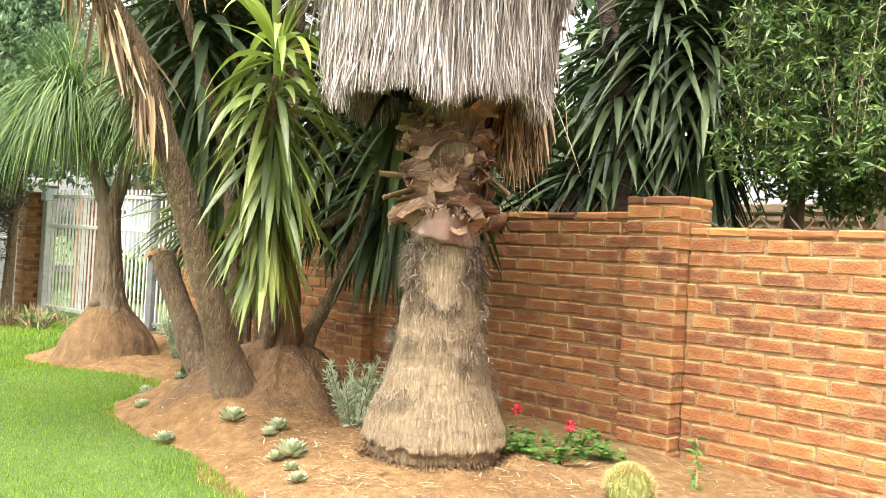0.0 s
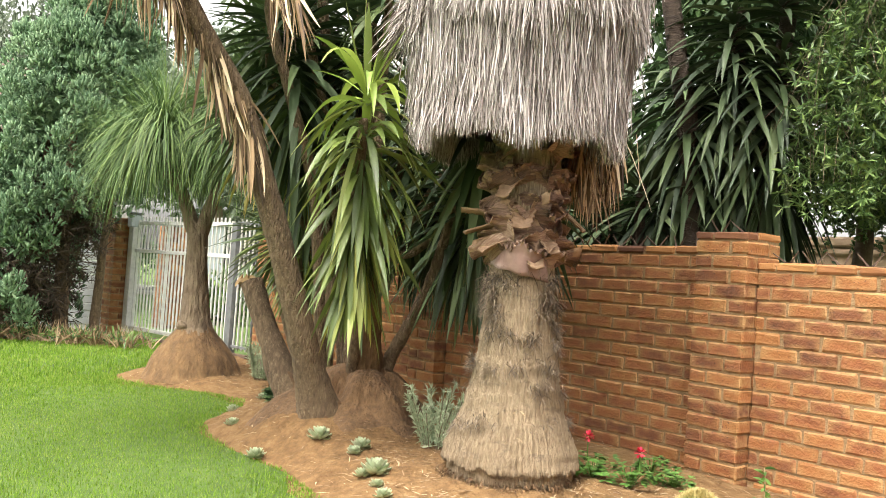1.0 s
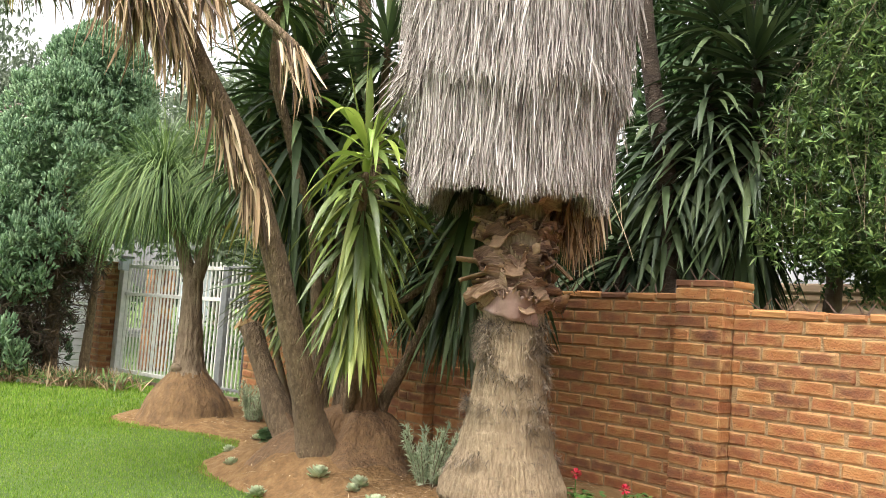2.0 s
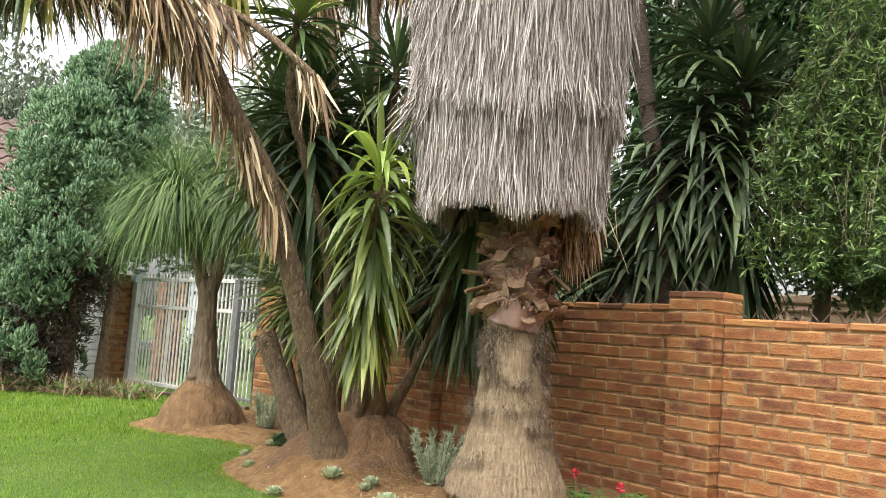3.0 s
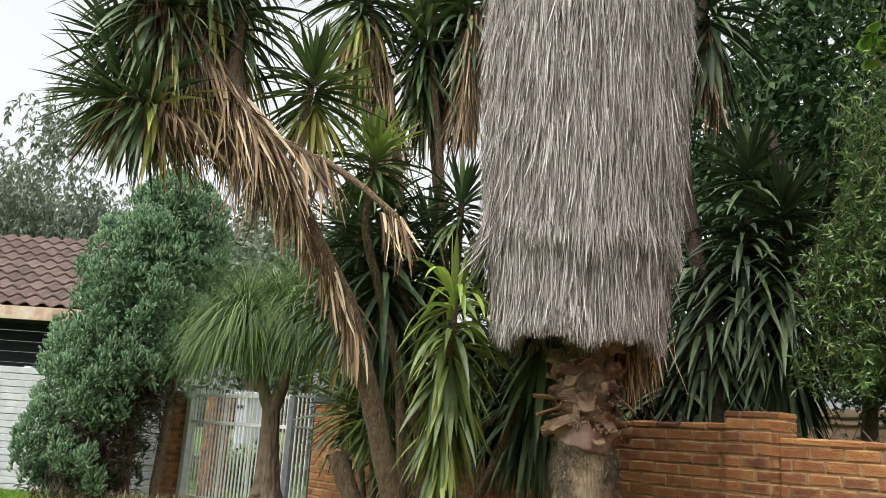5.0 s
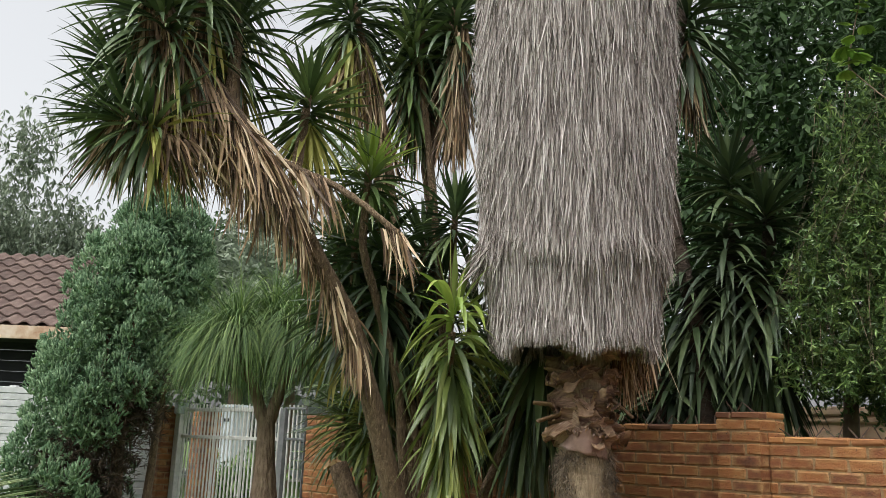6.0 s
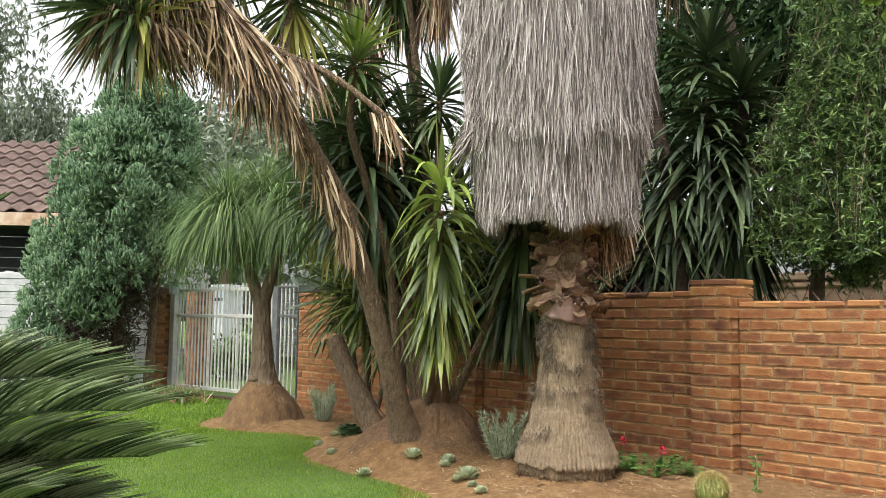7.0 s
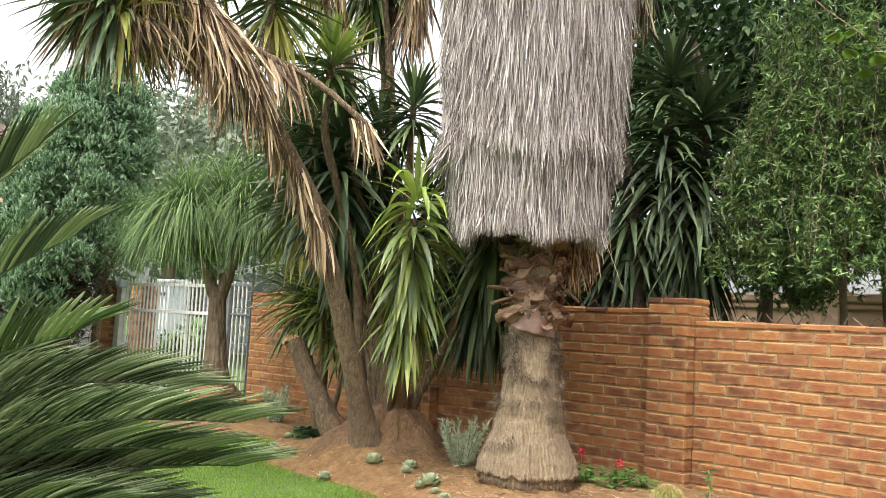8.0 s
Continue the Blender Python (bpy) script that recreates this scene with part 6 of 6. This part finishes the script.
def frond(tip, rise, n=56, width=0.2, seed=1, lift=0.32):
    """An arching midrib from the cycad's crown to tip, with a row of narrow leaflets combed forward and up on both sides."""
    r2 = np.random.default_rng(seed)
    p0, p2 = np.array((CYX, CYY, 0.7)), np.asarray(tip, float)
    p2 = p2 - unit(p2 - p0) * 0.085 - UP * 0.02
    p1 = (p0 + p2) / 2 + UP * rise * 0.62
    t = np.linspace(0, 1, 16)[:, None]
    mid = (1 - t) ** 2 * p0 + 2 * t * (1 - t) * p1 + t ** 2 * p2
    rib = tube(mid, [0.0045, 0.003, 0.0012], 6)
    ob = hang("frond", quads("frond", *rib, M_YUCCA_SHADED, True), cyc, "arching feathery frond")
    s = np.linspace(0.16, 1.0, n)
    c = (1 - s[:, None]) ** 2 * p0 + 2 * s[:, None] * (1 - s[:, None]) * p1 + s[:, None] ** 2 * p2
    tg = unit(2 * (1 - s[:, None]) * (p1 - p0) + 2 * s[:, None] * (p2 - p1))
    sd = unit(np.cross(tg, UP))
    both, glints = [], []
    for sgn in (-1, 1):
        lf = np.interp(s, [0.16, 0.6, 1.0], [lift * 1.35, lift * 1.2, lift * 1.1])[:, None] * r2.uniform(0.85, 1.1)
        side = np.interp(s, [0.16, 0.8, 1.0], [0.34, 0.3, 0.14])[:, None]
        d = sd * sgn * side + tg * 1.0 + UP * lf + r2.normal(0, 0.012, (n, 3))
        stray = r2.random(n) < 0.05
        d = d + np.where(stray[:, None], r2.normal(0, 0.14, (n, 3)), 0)
        L = width * np.interp(s, [0.16, 0.35, 0.75, 1.0], [0.75, 1.0, 0.95, 0.55]) * r2.uniform(0.93, 1.05, n)
        bend = 0.26 + r2.normal(0, 0.03, n)
        both.append(strips(c, d, L, 0.0066, bend, 6, 0.3, (0.6, 1, 1, 0.9, 0.6, 0.05)))
        # thin pale strip along each leaflet stands in for its glossy highlight
        glints.append(strips(c + UP * 0.0022, d, L * 0.97, 0.0024, bend, 6, 0.9, (1, 1, 1, 0.9, 0.7, 0.3)))
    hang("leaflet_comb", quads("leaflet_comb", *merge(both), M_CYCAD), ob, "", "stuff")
    hang("leaflet_vein", quads("leaflet_vein", *merge(glints), M_CYCAD_GLINT), ob, "thin pale strips painted as leaflet highlights", "stuff")


for k, (tip, rise) in enumerate((((2.522, -5.458, 1.09), 0.34), ((2.788, -5.526, 1.06), 0.24), ((2.69, -5.45, 0.98), 0.14), ((2.97, -5.86, 1.18), 0.2), ((2.17, -5.53, 1.09), 0.34), ((2.6, -5.6, 0.92), 0.1),
                                 ((2.3, -5.66, 0.98), 0.24), ((2.568, -5.70, 1.32), 0.25), ((2.52, -5.746, 1.455), 0.28), ((2.55, -5.72, 0.86), 0.06), ((2.42, -5.6, 0.88), 0.12), ((2.5, -5.53, 0.95), 0.2), ((2.62, -5.52, 0.85), 0.06), ((2.2, -5.6, 0.85), 0.1), ((2.62, -5.44, 0.86), 0.13), ((2.52, -5.47, 0.8), 0.1), ((2.45, -5.52, 1.03), 0.28), ((2.55, -5.5, 0.9), 0.12), ((2.35, -5.6, 0.93), 0.2), ((2.7, -5.53, 1.01), 0.19),
                                 ((1.5, -5.0, 0.95), 0.25), ((1.1, -5.5, 1.0), 0.25), ((0.9, -6.1, 1.0), 0.25), ((1.2, -6.7, 1.0), 0.25), ((1.7, -6.9, 1.05), 0.25), ((2.2, -6.7, 0.95), 0.25), ((2.35, -6.35, 0.9), 0.2), ((1.2, -5.2, 1.1), 0.3))):
    frond(tip, rise, seed=k)


# ---- small plants in the bed ----
def echeveria(x, y, size, seed):
    """A rosette of thick, spoon-shaped leaves, upright in the middle and spread flat at the rim."""
    r2 = np.random.default_rng(seed)
    z = gz(x, y) + 0.012
    n = 30
    u = (np.arange(n) + 0.5) / n
    az = np.arange(n) * 2.4 + r2.normal(0, 0.12, n)
    el = np.radians(80 - 74 * u ** 0.75)
    d = np.stack([np.cos(az) * np.cos(el), np.sin(az) * np.cos(el), np.sin(el)], axis=1)
    L = size * np.interp(u, [0, 0.5, 1], [0.55, 0.9, 1.0]) * r2.uniform(0.88, 1.1, n)
    base = np.array((x, y, z + 0.3 * size)) + d * 0.008 - UP * (u * 0.25 * size)[:, None]
    v, f = strips(base, d, L, size * 0.34, -0.35, 5, 0.3, (0.5, 0.8, 1.0, 0.95, 0.6, 0.04))
    low = v - unit(np.cross(np.cross(d, UP), d))[:, None, :] * size * 0.07
    return solo("echeveria", quads("echeveria", *merge([(v, f), (low, f)]), M_SUCC, True), "pale green rosette succulent in the soil bed", "succulent", group="succulents in the bed")


for k, (x, y, s) in enumerate(((-1.07, -1.97, 0.075), (-0.79, -1.88, 0.06), (-0.43, -2.03, 0.085), (-0.47, -2.08, 0.045), (-1.29, -2.24, 0.058), (-1.98, -2.05, 0.05), (-2.7, -1.7, 0.05), (-0.15, -2.18, 0.045), (-0.29, -2.12, 0.038), (-0.75, -1.95, 0.045), (-3.14, -1.23, 0.05))):
    echeveria(x, y, s, k)


def sprig_shrub(x, y, height, spread, stems, seed, label):
    r2 = np.random.default_rng(seed)
    z = gz(x, y)
    ob = thing("grey_shrub", (x, y, z), label, "shrub", "grey-green shrubs")
    a = r2.uniform(0, 2 * math.pi, stems)
    lean = r2.uniform(0.05, 0.8, stems)
    d = np.stack([np.cos(a) * lean * spread, np.sin(a) * lean * spread, np.ones(stems)], axis=1)
    L = height * r2.uniform(0.55, 1.1, stems)
    base = np.array((x, y, z)) + np.stack([np.cos(a), np.sin(a), 0 * a], axis=1) * 0.05
    hang("woody_base", quads("woody_base", *strips(base, d, L, 0.006, 0.1, 4, 0.3, (1, 1, 0.7)), M_TWIG), ob, "", "stuff")
    dd = unit(d)
    pts, outs = [], []
    for t in np.linspace(0.1, 1.0, 19):
        pts.append(base + dd * (L * t)[:, None])
        outs.append(dd * 0.7 + r2.normal(0, 0.2, dd.shape))
    hang("leaves", quads("leaves", *tufts(np.concatenate(pts), np.concatenate(outs), 6, 0.038, 0.0065, 0.5, 0.2, 2, (0.6, 1.0, 0.15)), M_LAV), ob, "narrow grey-green leaves", "stuff")


sprig_shrub(-0.64, -1.51, 0.34, 0.75, 24, 1, "upright grey-green lavender bush beside the palm")
sprig_shrub(-3.9, -0.86, 0.36, 0.5, 26, 2, "grey-green lavender bush by the brick pier")


def leafy(name, x, y, height, n, size, material, label, category, seed, red=0):
    """A low bushy plant of stalked round leaves, with a few flower heads."""
    r2 = np.random.default_rng(seed)
    z = gz(x, y)
    ob = thing(name, (x, y, z), label, category)
    a = r2.uniform(0, 2 * math.pi, n)
    rr = height * 0.75 * np.sqrt(r2.random(n))
    p = np.stack([x + rr * np.cos(a), y + rr * np.sin(a), z + height * r2.uniform(0.25, 1.0, n) * (1 - 0.4 * rr / height)], axis=1)
    foot = np.tile((x, y, z + 0.0), (n, 1))
    hang("stalks", quads("stalks", *strips(foot, p - foot, np.linalg.norm(p - foot, axis=1), 0.005, 0.05, 3, 0, (1, 1)), material), ob, "", "stuff")
    lvs = []
    for k in range(5):
        d = np.stack([np.cos(a + (k - 2) * 0.55), np.sin(a + (k - 2) * 0.55), r2.normal(0.0, 0.25, n)], axis=1)
        lvs.append(strips(p, d, size, size * 0.62, 0.4, 3, 0, (0.3, 0.95, 1.0, 0.45)))
    hang("leaves", quads("leaves", *merge(lvs), material), ob, "rounded green leaves", "stuff")
    for _ in range(red):
        c = np.array((x, y, z)) + np.array((r2.normal(0, 0.05), r2.normal(0, 0.05), height * 1.25))
        dn = unit(r2.normal(size=(40, 3)) + UP * 0.4)
        hang("flower", quads("flower", *strips(c + dn * 0.012, dn, 0.02, 0.014, 0.3, 2, 0, (0.4, 1, 0.5)), M_PETAL), ob, "bright red flower head")
        hang("flower_stalk", quads("flower_stalk", *tube([(x, y, z), (c[0], c[1], c[2] - 0.1), tuple(c)], [0.004, 0.003, 0.003], 6), M_GERAN), ob)
    return ob


leafy("geranium", 0.17, -1.12, 0.17, 46, 0.036, M_GERAN, "low geranium with red flower heads by the palm foot", "geranium", 1, 1)
leafy("geranium", 0.30, -0.98, 0.14, 32, 0.033, M_GERAN, "low geranium with red flower heads by the palm foot", "geranium", 5, 1)
leafy("groundcover", 0.38, -0.72, 0.13, 46, 0.03, M_GERAN, "low bright green bedding plant before the wall", "plant", 2)
leafy("groundcover", 0.1, -0.55, 0.12, 32, 0.03, M_GERAN, "low bright green bedding plant before the wall", "plant", 3)
leafy("dark_plant", -2.85, -1.25, 0.14, 60, 0.06, M_DARK, "dark green low leafy plant at the trunk foot", "plant", 4)
weed = thing("weed", (0.82, -0.62, gz(0.82, -0.62)), "upright weed with reddish drying leaves by the wall", "plant")
hang("stem", quads("stem", *tube([(0.82, -0.62, 0.02), (0.83, -0.62, 0.15), (0.81, -0.61, 0.3)], [0.006, 0.005, 0.003], 6), M_LEAFLITTER), weed)
q = np.stack([np.full(16, 0.82), np.full(16, -0.62), np.linspace(0.06, 0.3, 16)], axis=1)
hang("leaves", quads("leaves", *tufts(q, np.tile((0, 0, 0.4), (16, 1)), 2, 0.05, 0.016, 0.9, 0.8, 4, (0.3, 1, 0.9, 0.1)), M_GERAN), weed, "", "stuff")

# golden barrel cactus
KX, KY = 0.80, -1.12
KG = gz(KX, KY)
cactus = thing("barrel_cactus", (KX, KY, KG), "small round golden barrel cactus in the bed", "cactus")
bm = bmesh.new()
bmesh.ops.create_uvsphere(bm, u_segments=72, v_segments=24, radius=0.095, matrix=Matrix.Translation((KX, KY, KG + 0.06)) @ Matrix.Diagonal((1, 1, 0.92, 1)))
for vtx in bm.verts:
    a = math.atan2(vtx.co.y - KY, vtx.co.x - KX)
    k = 1 + 0.07 * math.cos(18 * a)
    vtx.co.x, vtx.co.y = KX + (vtx.co.x - KX) * k, KY + (vtx.co.y - KY) * k
part("body", bm, M_CACTUS, cactus, "ribbed green body", True)
sp_p, sp_d = [], []
for i in range(18):
    for t in np.linspace(0.1, 1.45, 11):
        a = 2 * math.pi * i / 18
        o = np.array((math.cos(a) * math.sin(t), math.sin(a) * math.sin(t), math.cos(t)))
        c = np.array((KX, KY, KG + 0.06)) + o * np.array((0.1, 0.1, 0.088))
        for _ in range(11):
            sp_p.append(c)
            sp_d.append(o + rng.normal(0, 0.7, 3))
hang("spine_cover", quads("spine_cover", *strips(np.array(sp_p), np.array(sp_d), 0.034, 0.0028, 0.2, 2, 0, (1, 0.8, 0.3)), M_SPINE), cactus, "yellow spines", "stuff")

# litter on the soil
m = 2600
x, y = rng.uniform(-4.8, 1.6, m), rng.uniform(-2.6, -0.15, m)
near = np.concatenate([np.stack([PX + rng.normal(0, 0.42, 900), PY + rng.normal(0, 0.42, 900)], axis=1), np.stack([x, y], axis=1)])
d = bed_inside(near[:, 0], near[:, 1])
near = near[d > 0.05]
m = len(near)
a = rng.uniform(0, 2 * math.pi, m)
base = np.column_stack([near, ground_z(near[:, 0], near[:, 1]) + 0.018])
hang_me = quads("litter", *strips(base, np.stack([np.cos(a), np.sin(a), rng.normal(0.08, 0.1, m)], axis=1), rng.uniform(0.015, 0.08, m), rng.uniform(0.003, 0.008, m), 0.1, 2, 0, (0.7, 1, 0.4)), M_LEAFLITTER)
solo("leaf_litter", hang_me, "dry straw and leaf litter on the soil", "litter", "stuff")


# ---- the brick wall, brick by brick ----
COURSE, PITCH = 0.085, 0.2325
_shapes = {}


def brick_mesh(lx, ly, lz, material):
    key = (round(lx, 3), round(ly, 3), round(lz, 3), material.name, int(rng.integers(0, 6)))
    if key not in _shapes:
        bm = box_bm(-lx / 2, lx / 2, -ly / 2, ly / 2, -lz / 2, lz / 2, 0.0075)
        for vtx in bm.verts:
            vtx.co += Vector((rng.normal(0, 0.0032), rng.normal(0, 0.0014), rng.normal(0, 0.0032)))
        me = bpy.data.meshes.new("brick")
        bm.to_mesh(me)
        bm.free()
        me.materials.append(material)
        _shapes[key] = me
    return _shapes[key]


def brick(parent, o, x0, x1, y0, y1, z0, z1, material=None):
    ob = new("brick", brick_mesh(x1 - x0, y1 - y0, z1 - z0, material or M_BRICK))
    ob.parent = parent
    ob.matrix_basis = Matrix.Translation((Vector(((x0 + x1) / 2, (y0 + y1) / 2 + rng.normal(0, 0.0014), (z0 + z1) / 2 + rng.normal(0, 0.001))) - o)) @ Matrix.Rotation(rng.normal(0, 0.004), 4, "Y") @ Matrix.Rotation(rng.normal(0, 0.005), 4, "Z")


def brick_wall(name, x0, x1, courses, label, shift=0.0, cap=True, drift=0.0):
    """A one-brick wall in stretcher bond on a mortar core, front face at y = 0, with a thin cap course."""
    top = courses * COURSE
    w = thing(name, ((x0 + x1) / 2, 0.115, 0.0), label, "brick wall", kind="structure")
    part("mortar", box_bm(x0 + 0.002, x1 - 0.002, 0.0085, 0.222, -0.1, top + 0.03, 0.002), M_MORTAR, w, "recessed mortar")
    o = place(w)
    for k in range(courses + (1 if cap else 0)):
        z0, z1 = k * COURSE + 0.006, k * COURSE + 0.079
        is_cap = k == courses
        if is_cap:
            z0, z1 = top + 0.005, top + 0.048
        x = x0 - PITCH + ((k % 2) * 0.5 + shift + drift * (k - courses)) % 1.0 * PITCH
        while x < x1 - 0.02:
            a, b = max(x + 0.0075, x0 + 0.001), min(x + PITCH - 0.0075, x1 - 0.001)
            if b - a > 0.03:
                brick(w, o, a, b, -0.0005 if not is_cap else -0.004, 0.1 if not is_cap else 0.23, z0, z1, M_CAP if is_cap else M_BRICK)
            x += PITCH
    return w


def pillar(name, x0, courses, label):
    w = thing(name, (x0 + 0.1725, 0.0575, 0.0), label, "brick pillar", kind="structure")
    top = courses * COURSE
    part("mortar", box_bm(x0 + 0.0085, x0 + 0.3365, -0.1065, 0.2215, -0.1, top + 0.03, 0.002), M_MORTAR, w, "recessed mortar")
    o = place(w)
    y0, g = -0.115, 0.007
    for k in range(courses + 1):
        z0, z1 = k * COURSE + 0.006, k * COURSE + 0.079
        m = None
        if k == courses:
            z0, z1, m = top + 0.005, top + 0.048, M_CAP
        lay = [(0, 0.23, 0, 0.115), (0.23, 0.345, 0, 0.23), (0.115, 0.345, 0.23, 0.345), (0, 0.115, 0.115, 0.345)]
        if k % 2:
            lay = [(0, 0.115, 0, 0.23), (0.115, 0.345, 0, 0.115), (0.23, 0.345, 0.115, 0.345), (0, 0.23, 0.23, 0.345)]
        for a, b, c, d2 in lay:
            brick(w, o, x0 + a + (g if a else 0), x0 + b - (g if b < 0.34 else 0), y0 + c + (g if c else 0), y0 + d2 - (g if d2 < 0.34 else 0), z0, z1, m)
    return w


W_LABEL = "weathered orange-brown face-brick garden wall with thin cap"
brick_wall("wall_1", 0.347, 2.9, 15, W_LABEL, 0.97, drift=0.055)
brick_wall("wall_2", -2.41, -0.002, 16, W_LABEL, 0.36)
brick_wall("wall_3", -5.82, -2.757, 17, W_LABEL, 0.0)
pillar("pillar_1", 0.0, 17, "square weathered face-brick pillar between wall panels")
pillar("pillar_2", -2.755, 18, "square shaded face-brick pillar between wall panels")
# the wall goes on past the view
w = thing("wall_4", (4.5, 0.115, 0.0), W_LABEL, "brick wall", kind="structure")
part("mortar", box_bm(2.905, 6.5, 0.0085, 0.222, -0.1, 1.3, 0.002), M_MORTAR, w, "recessed mortar")
vv = []
for k in range(16):
    for i in range(15):
        x = 2.91 + i * PITCH + (k % 2) * PITCH / 2
        if x + 0.2225 > 6.5:
            continue
        b = np.array([(p, q, r) for p in (x, x + 0.2225) for q in (-0.0005, 0.1) for r in (k * COURSE + 0.006, k * COURSE + (0.079 if k < 15 else 0.049))])
        vv.append((b, np.array([(0, 1, 3, 2), (4, 6, 7, 5), (0, 4, 5, 1), (2, 3, 7, 6), (0, 2, 6, 4), (1, 5, 7, 3)])))
hang("bricks", quads("bricks", *merge(vv), M_BRICK_FAR), w, "", "stuff")
# brick piers by the gate
for nm, px0, py0, lab in (("pier_1", -9.05, -0.62, "dark red brick pier at the gate post"), ("pier_2", -10.4, 0.6, "tan brick pier beyond the gate")):
    w = thing(nm, (px0 + 0.17, py0 + 0.17, 0.0), lab, "brick pier", kind="structure")
    part("mortar", box_bm(px0 + 0.008, px0 + 0.337, py0 + 0.008, py0 + 0.337, 0.0, 1.6, 0.002), M_MORTAR, w, "recessed mortar")
    o = place(w)
    for k in range(19):
        lay = [(0, 0.23, 0, 0.115), (0.23, 0.345, 0, 0.23), (0.115, 0.345, 0.23, 0.345), (0, 0.115, 0.115, 0.345)]
        if k % 2:
            lay = [(0, 0.115, 0, 0.23), (0.115, 0.345, 0, 0.115), (0.23, 0.345, 0.115, 0.345), (0, 0.23, 0.23, 0.345)]
        for a, b, c, d2 in lay:
            brick(w, o, px0 + a + (0.005 if a else 0), px0 + b - (0.005 if b < 0.34 else 0), py0 + c + (0.005 if c else 0), py0 + d2 - (0.005 if d2 < 0.34 else 0), k * COURSE + 0.006, k * COURSE + 0.079, M_CAP if nm == "pier_2" else M_BRICK)

# wall spikes
spike_me = {}
for sgn in (-1, 1):
    bm = bar_bm((-0.034 * sgn, 0, -0.01), (0.034 * sgn, 0, 0.075), 0.011, 0.003, (0, 1, 0), 0)
    for vtx in bm.verts:
        if vtx.co.z > 0.06:
            vtx.co.x += (0.028 * sgn - vtx.co.x) * 0.8
    me = bpy.data.meshes.new("spike")
    bm.to_mesh(me)
    bm.free()
    me.materials.append(M_RUST)
    spike_me[sgn] = me
for x0, x1, z, y in ((0.4, 2.85, 1.325, 0.10), (-2.38, -0.03, 1.41, 0.10), (-5.75, -2.8, 1.495, 0.10), (0.02, 0.33, 1.495, 0.0)):
    st = thing("spike_strip", ((x0 + x1) / 2, y, z), "rusty zigzag anti-climb spikes along the wall top", "wall spikes", "wall spikes")
    part("base_strip", box_bm(x0, x1, y - 0.008, y + 0.008, z - 0.002, z + 0.003, 0), M_RUST, st)
    o = place(st)
    n = int((x1 - x0) / 0.078)
    for i in range(n):
        s = new("spike", spike_me[1 if i % 2 else -1])
        s.parent = st
        s.matrix_basis = Matrix.Translation(Vector((x0 + 0.03 + i * 0.078, y, z + 0.002)) - o) @ Matrix.Rotation(rng.normal(0, 0.25), 4, "X") @ Matrix.Rotation(rng.normal(0, 0.15), 4, "Y")
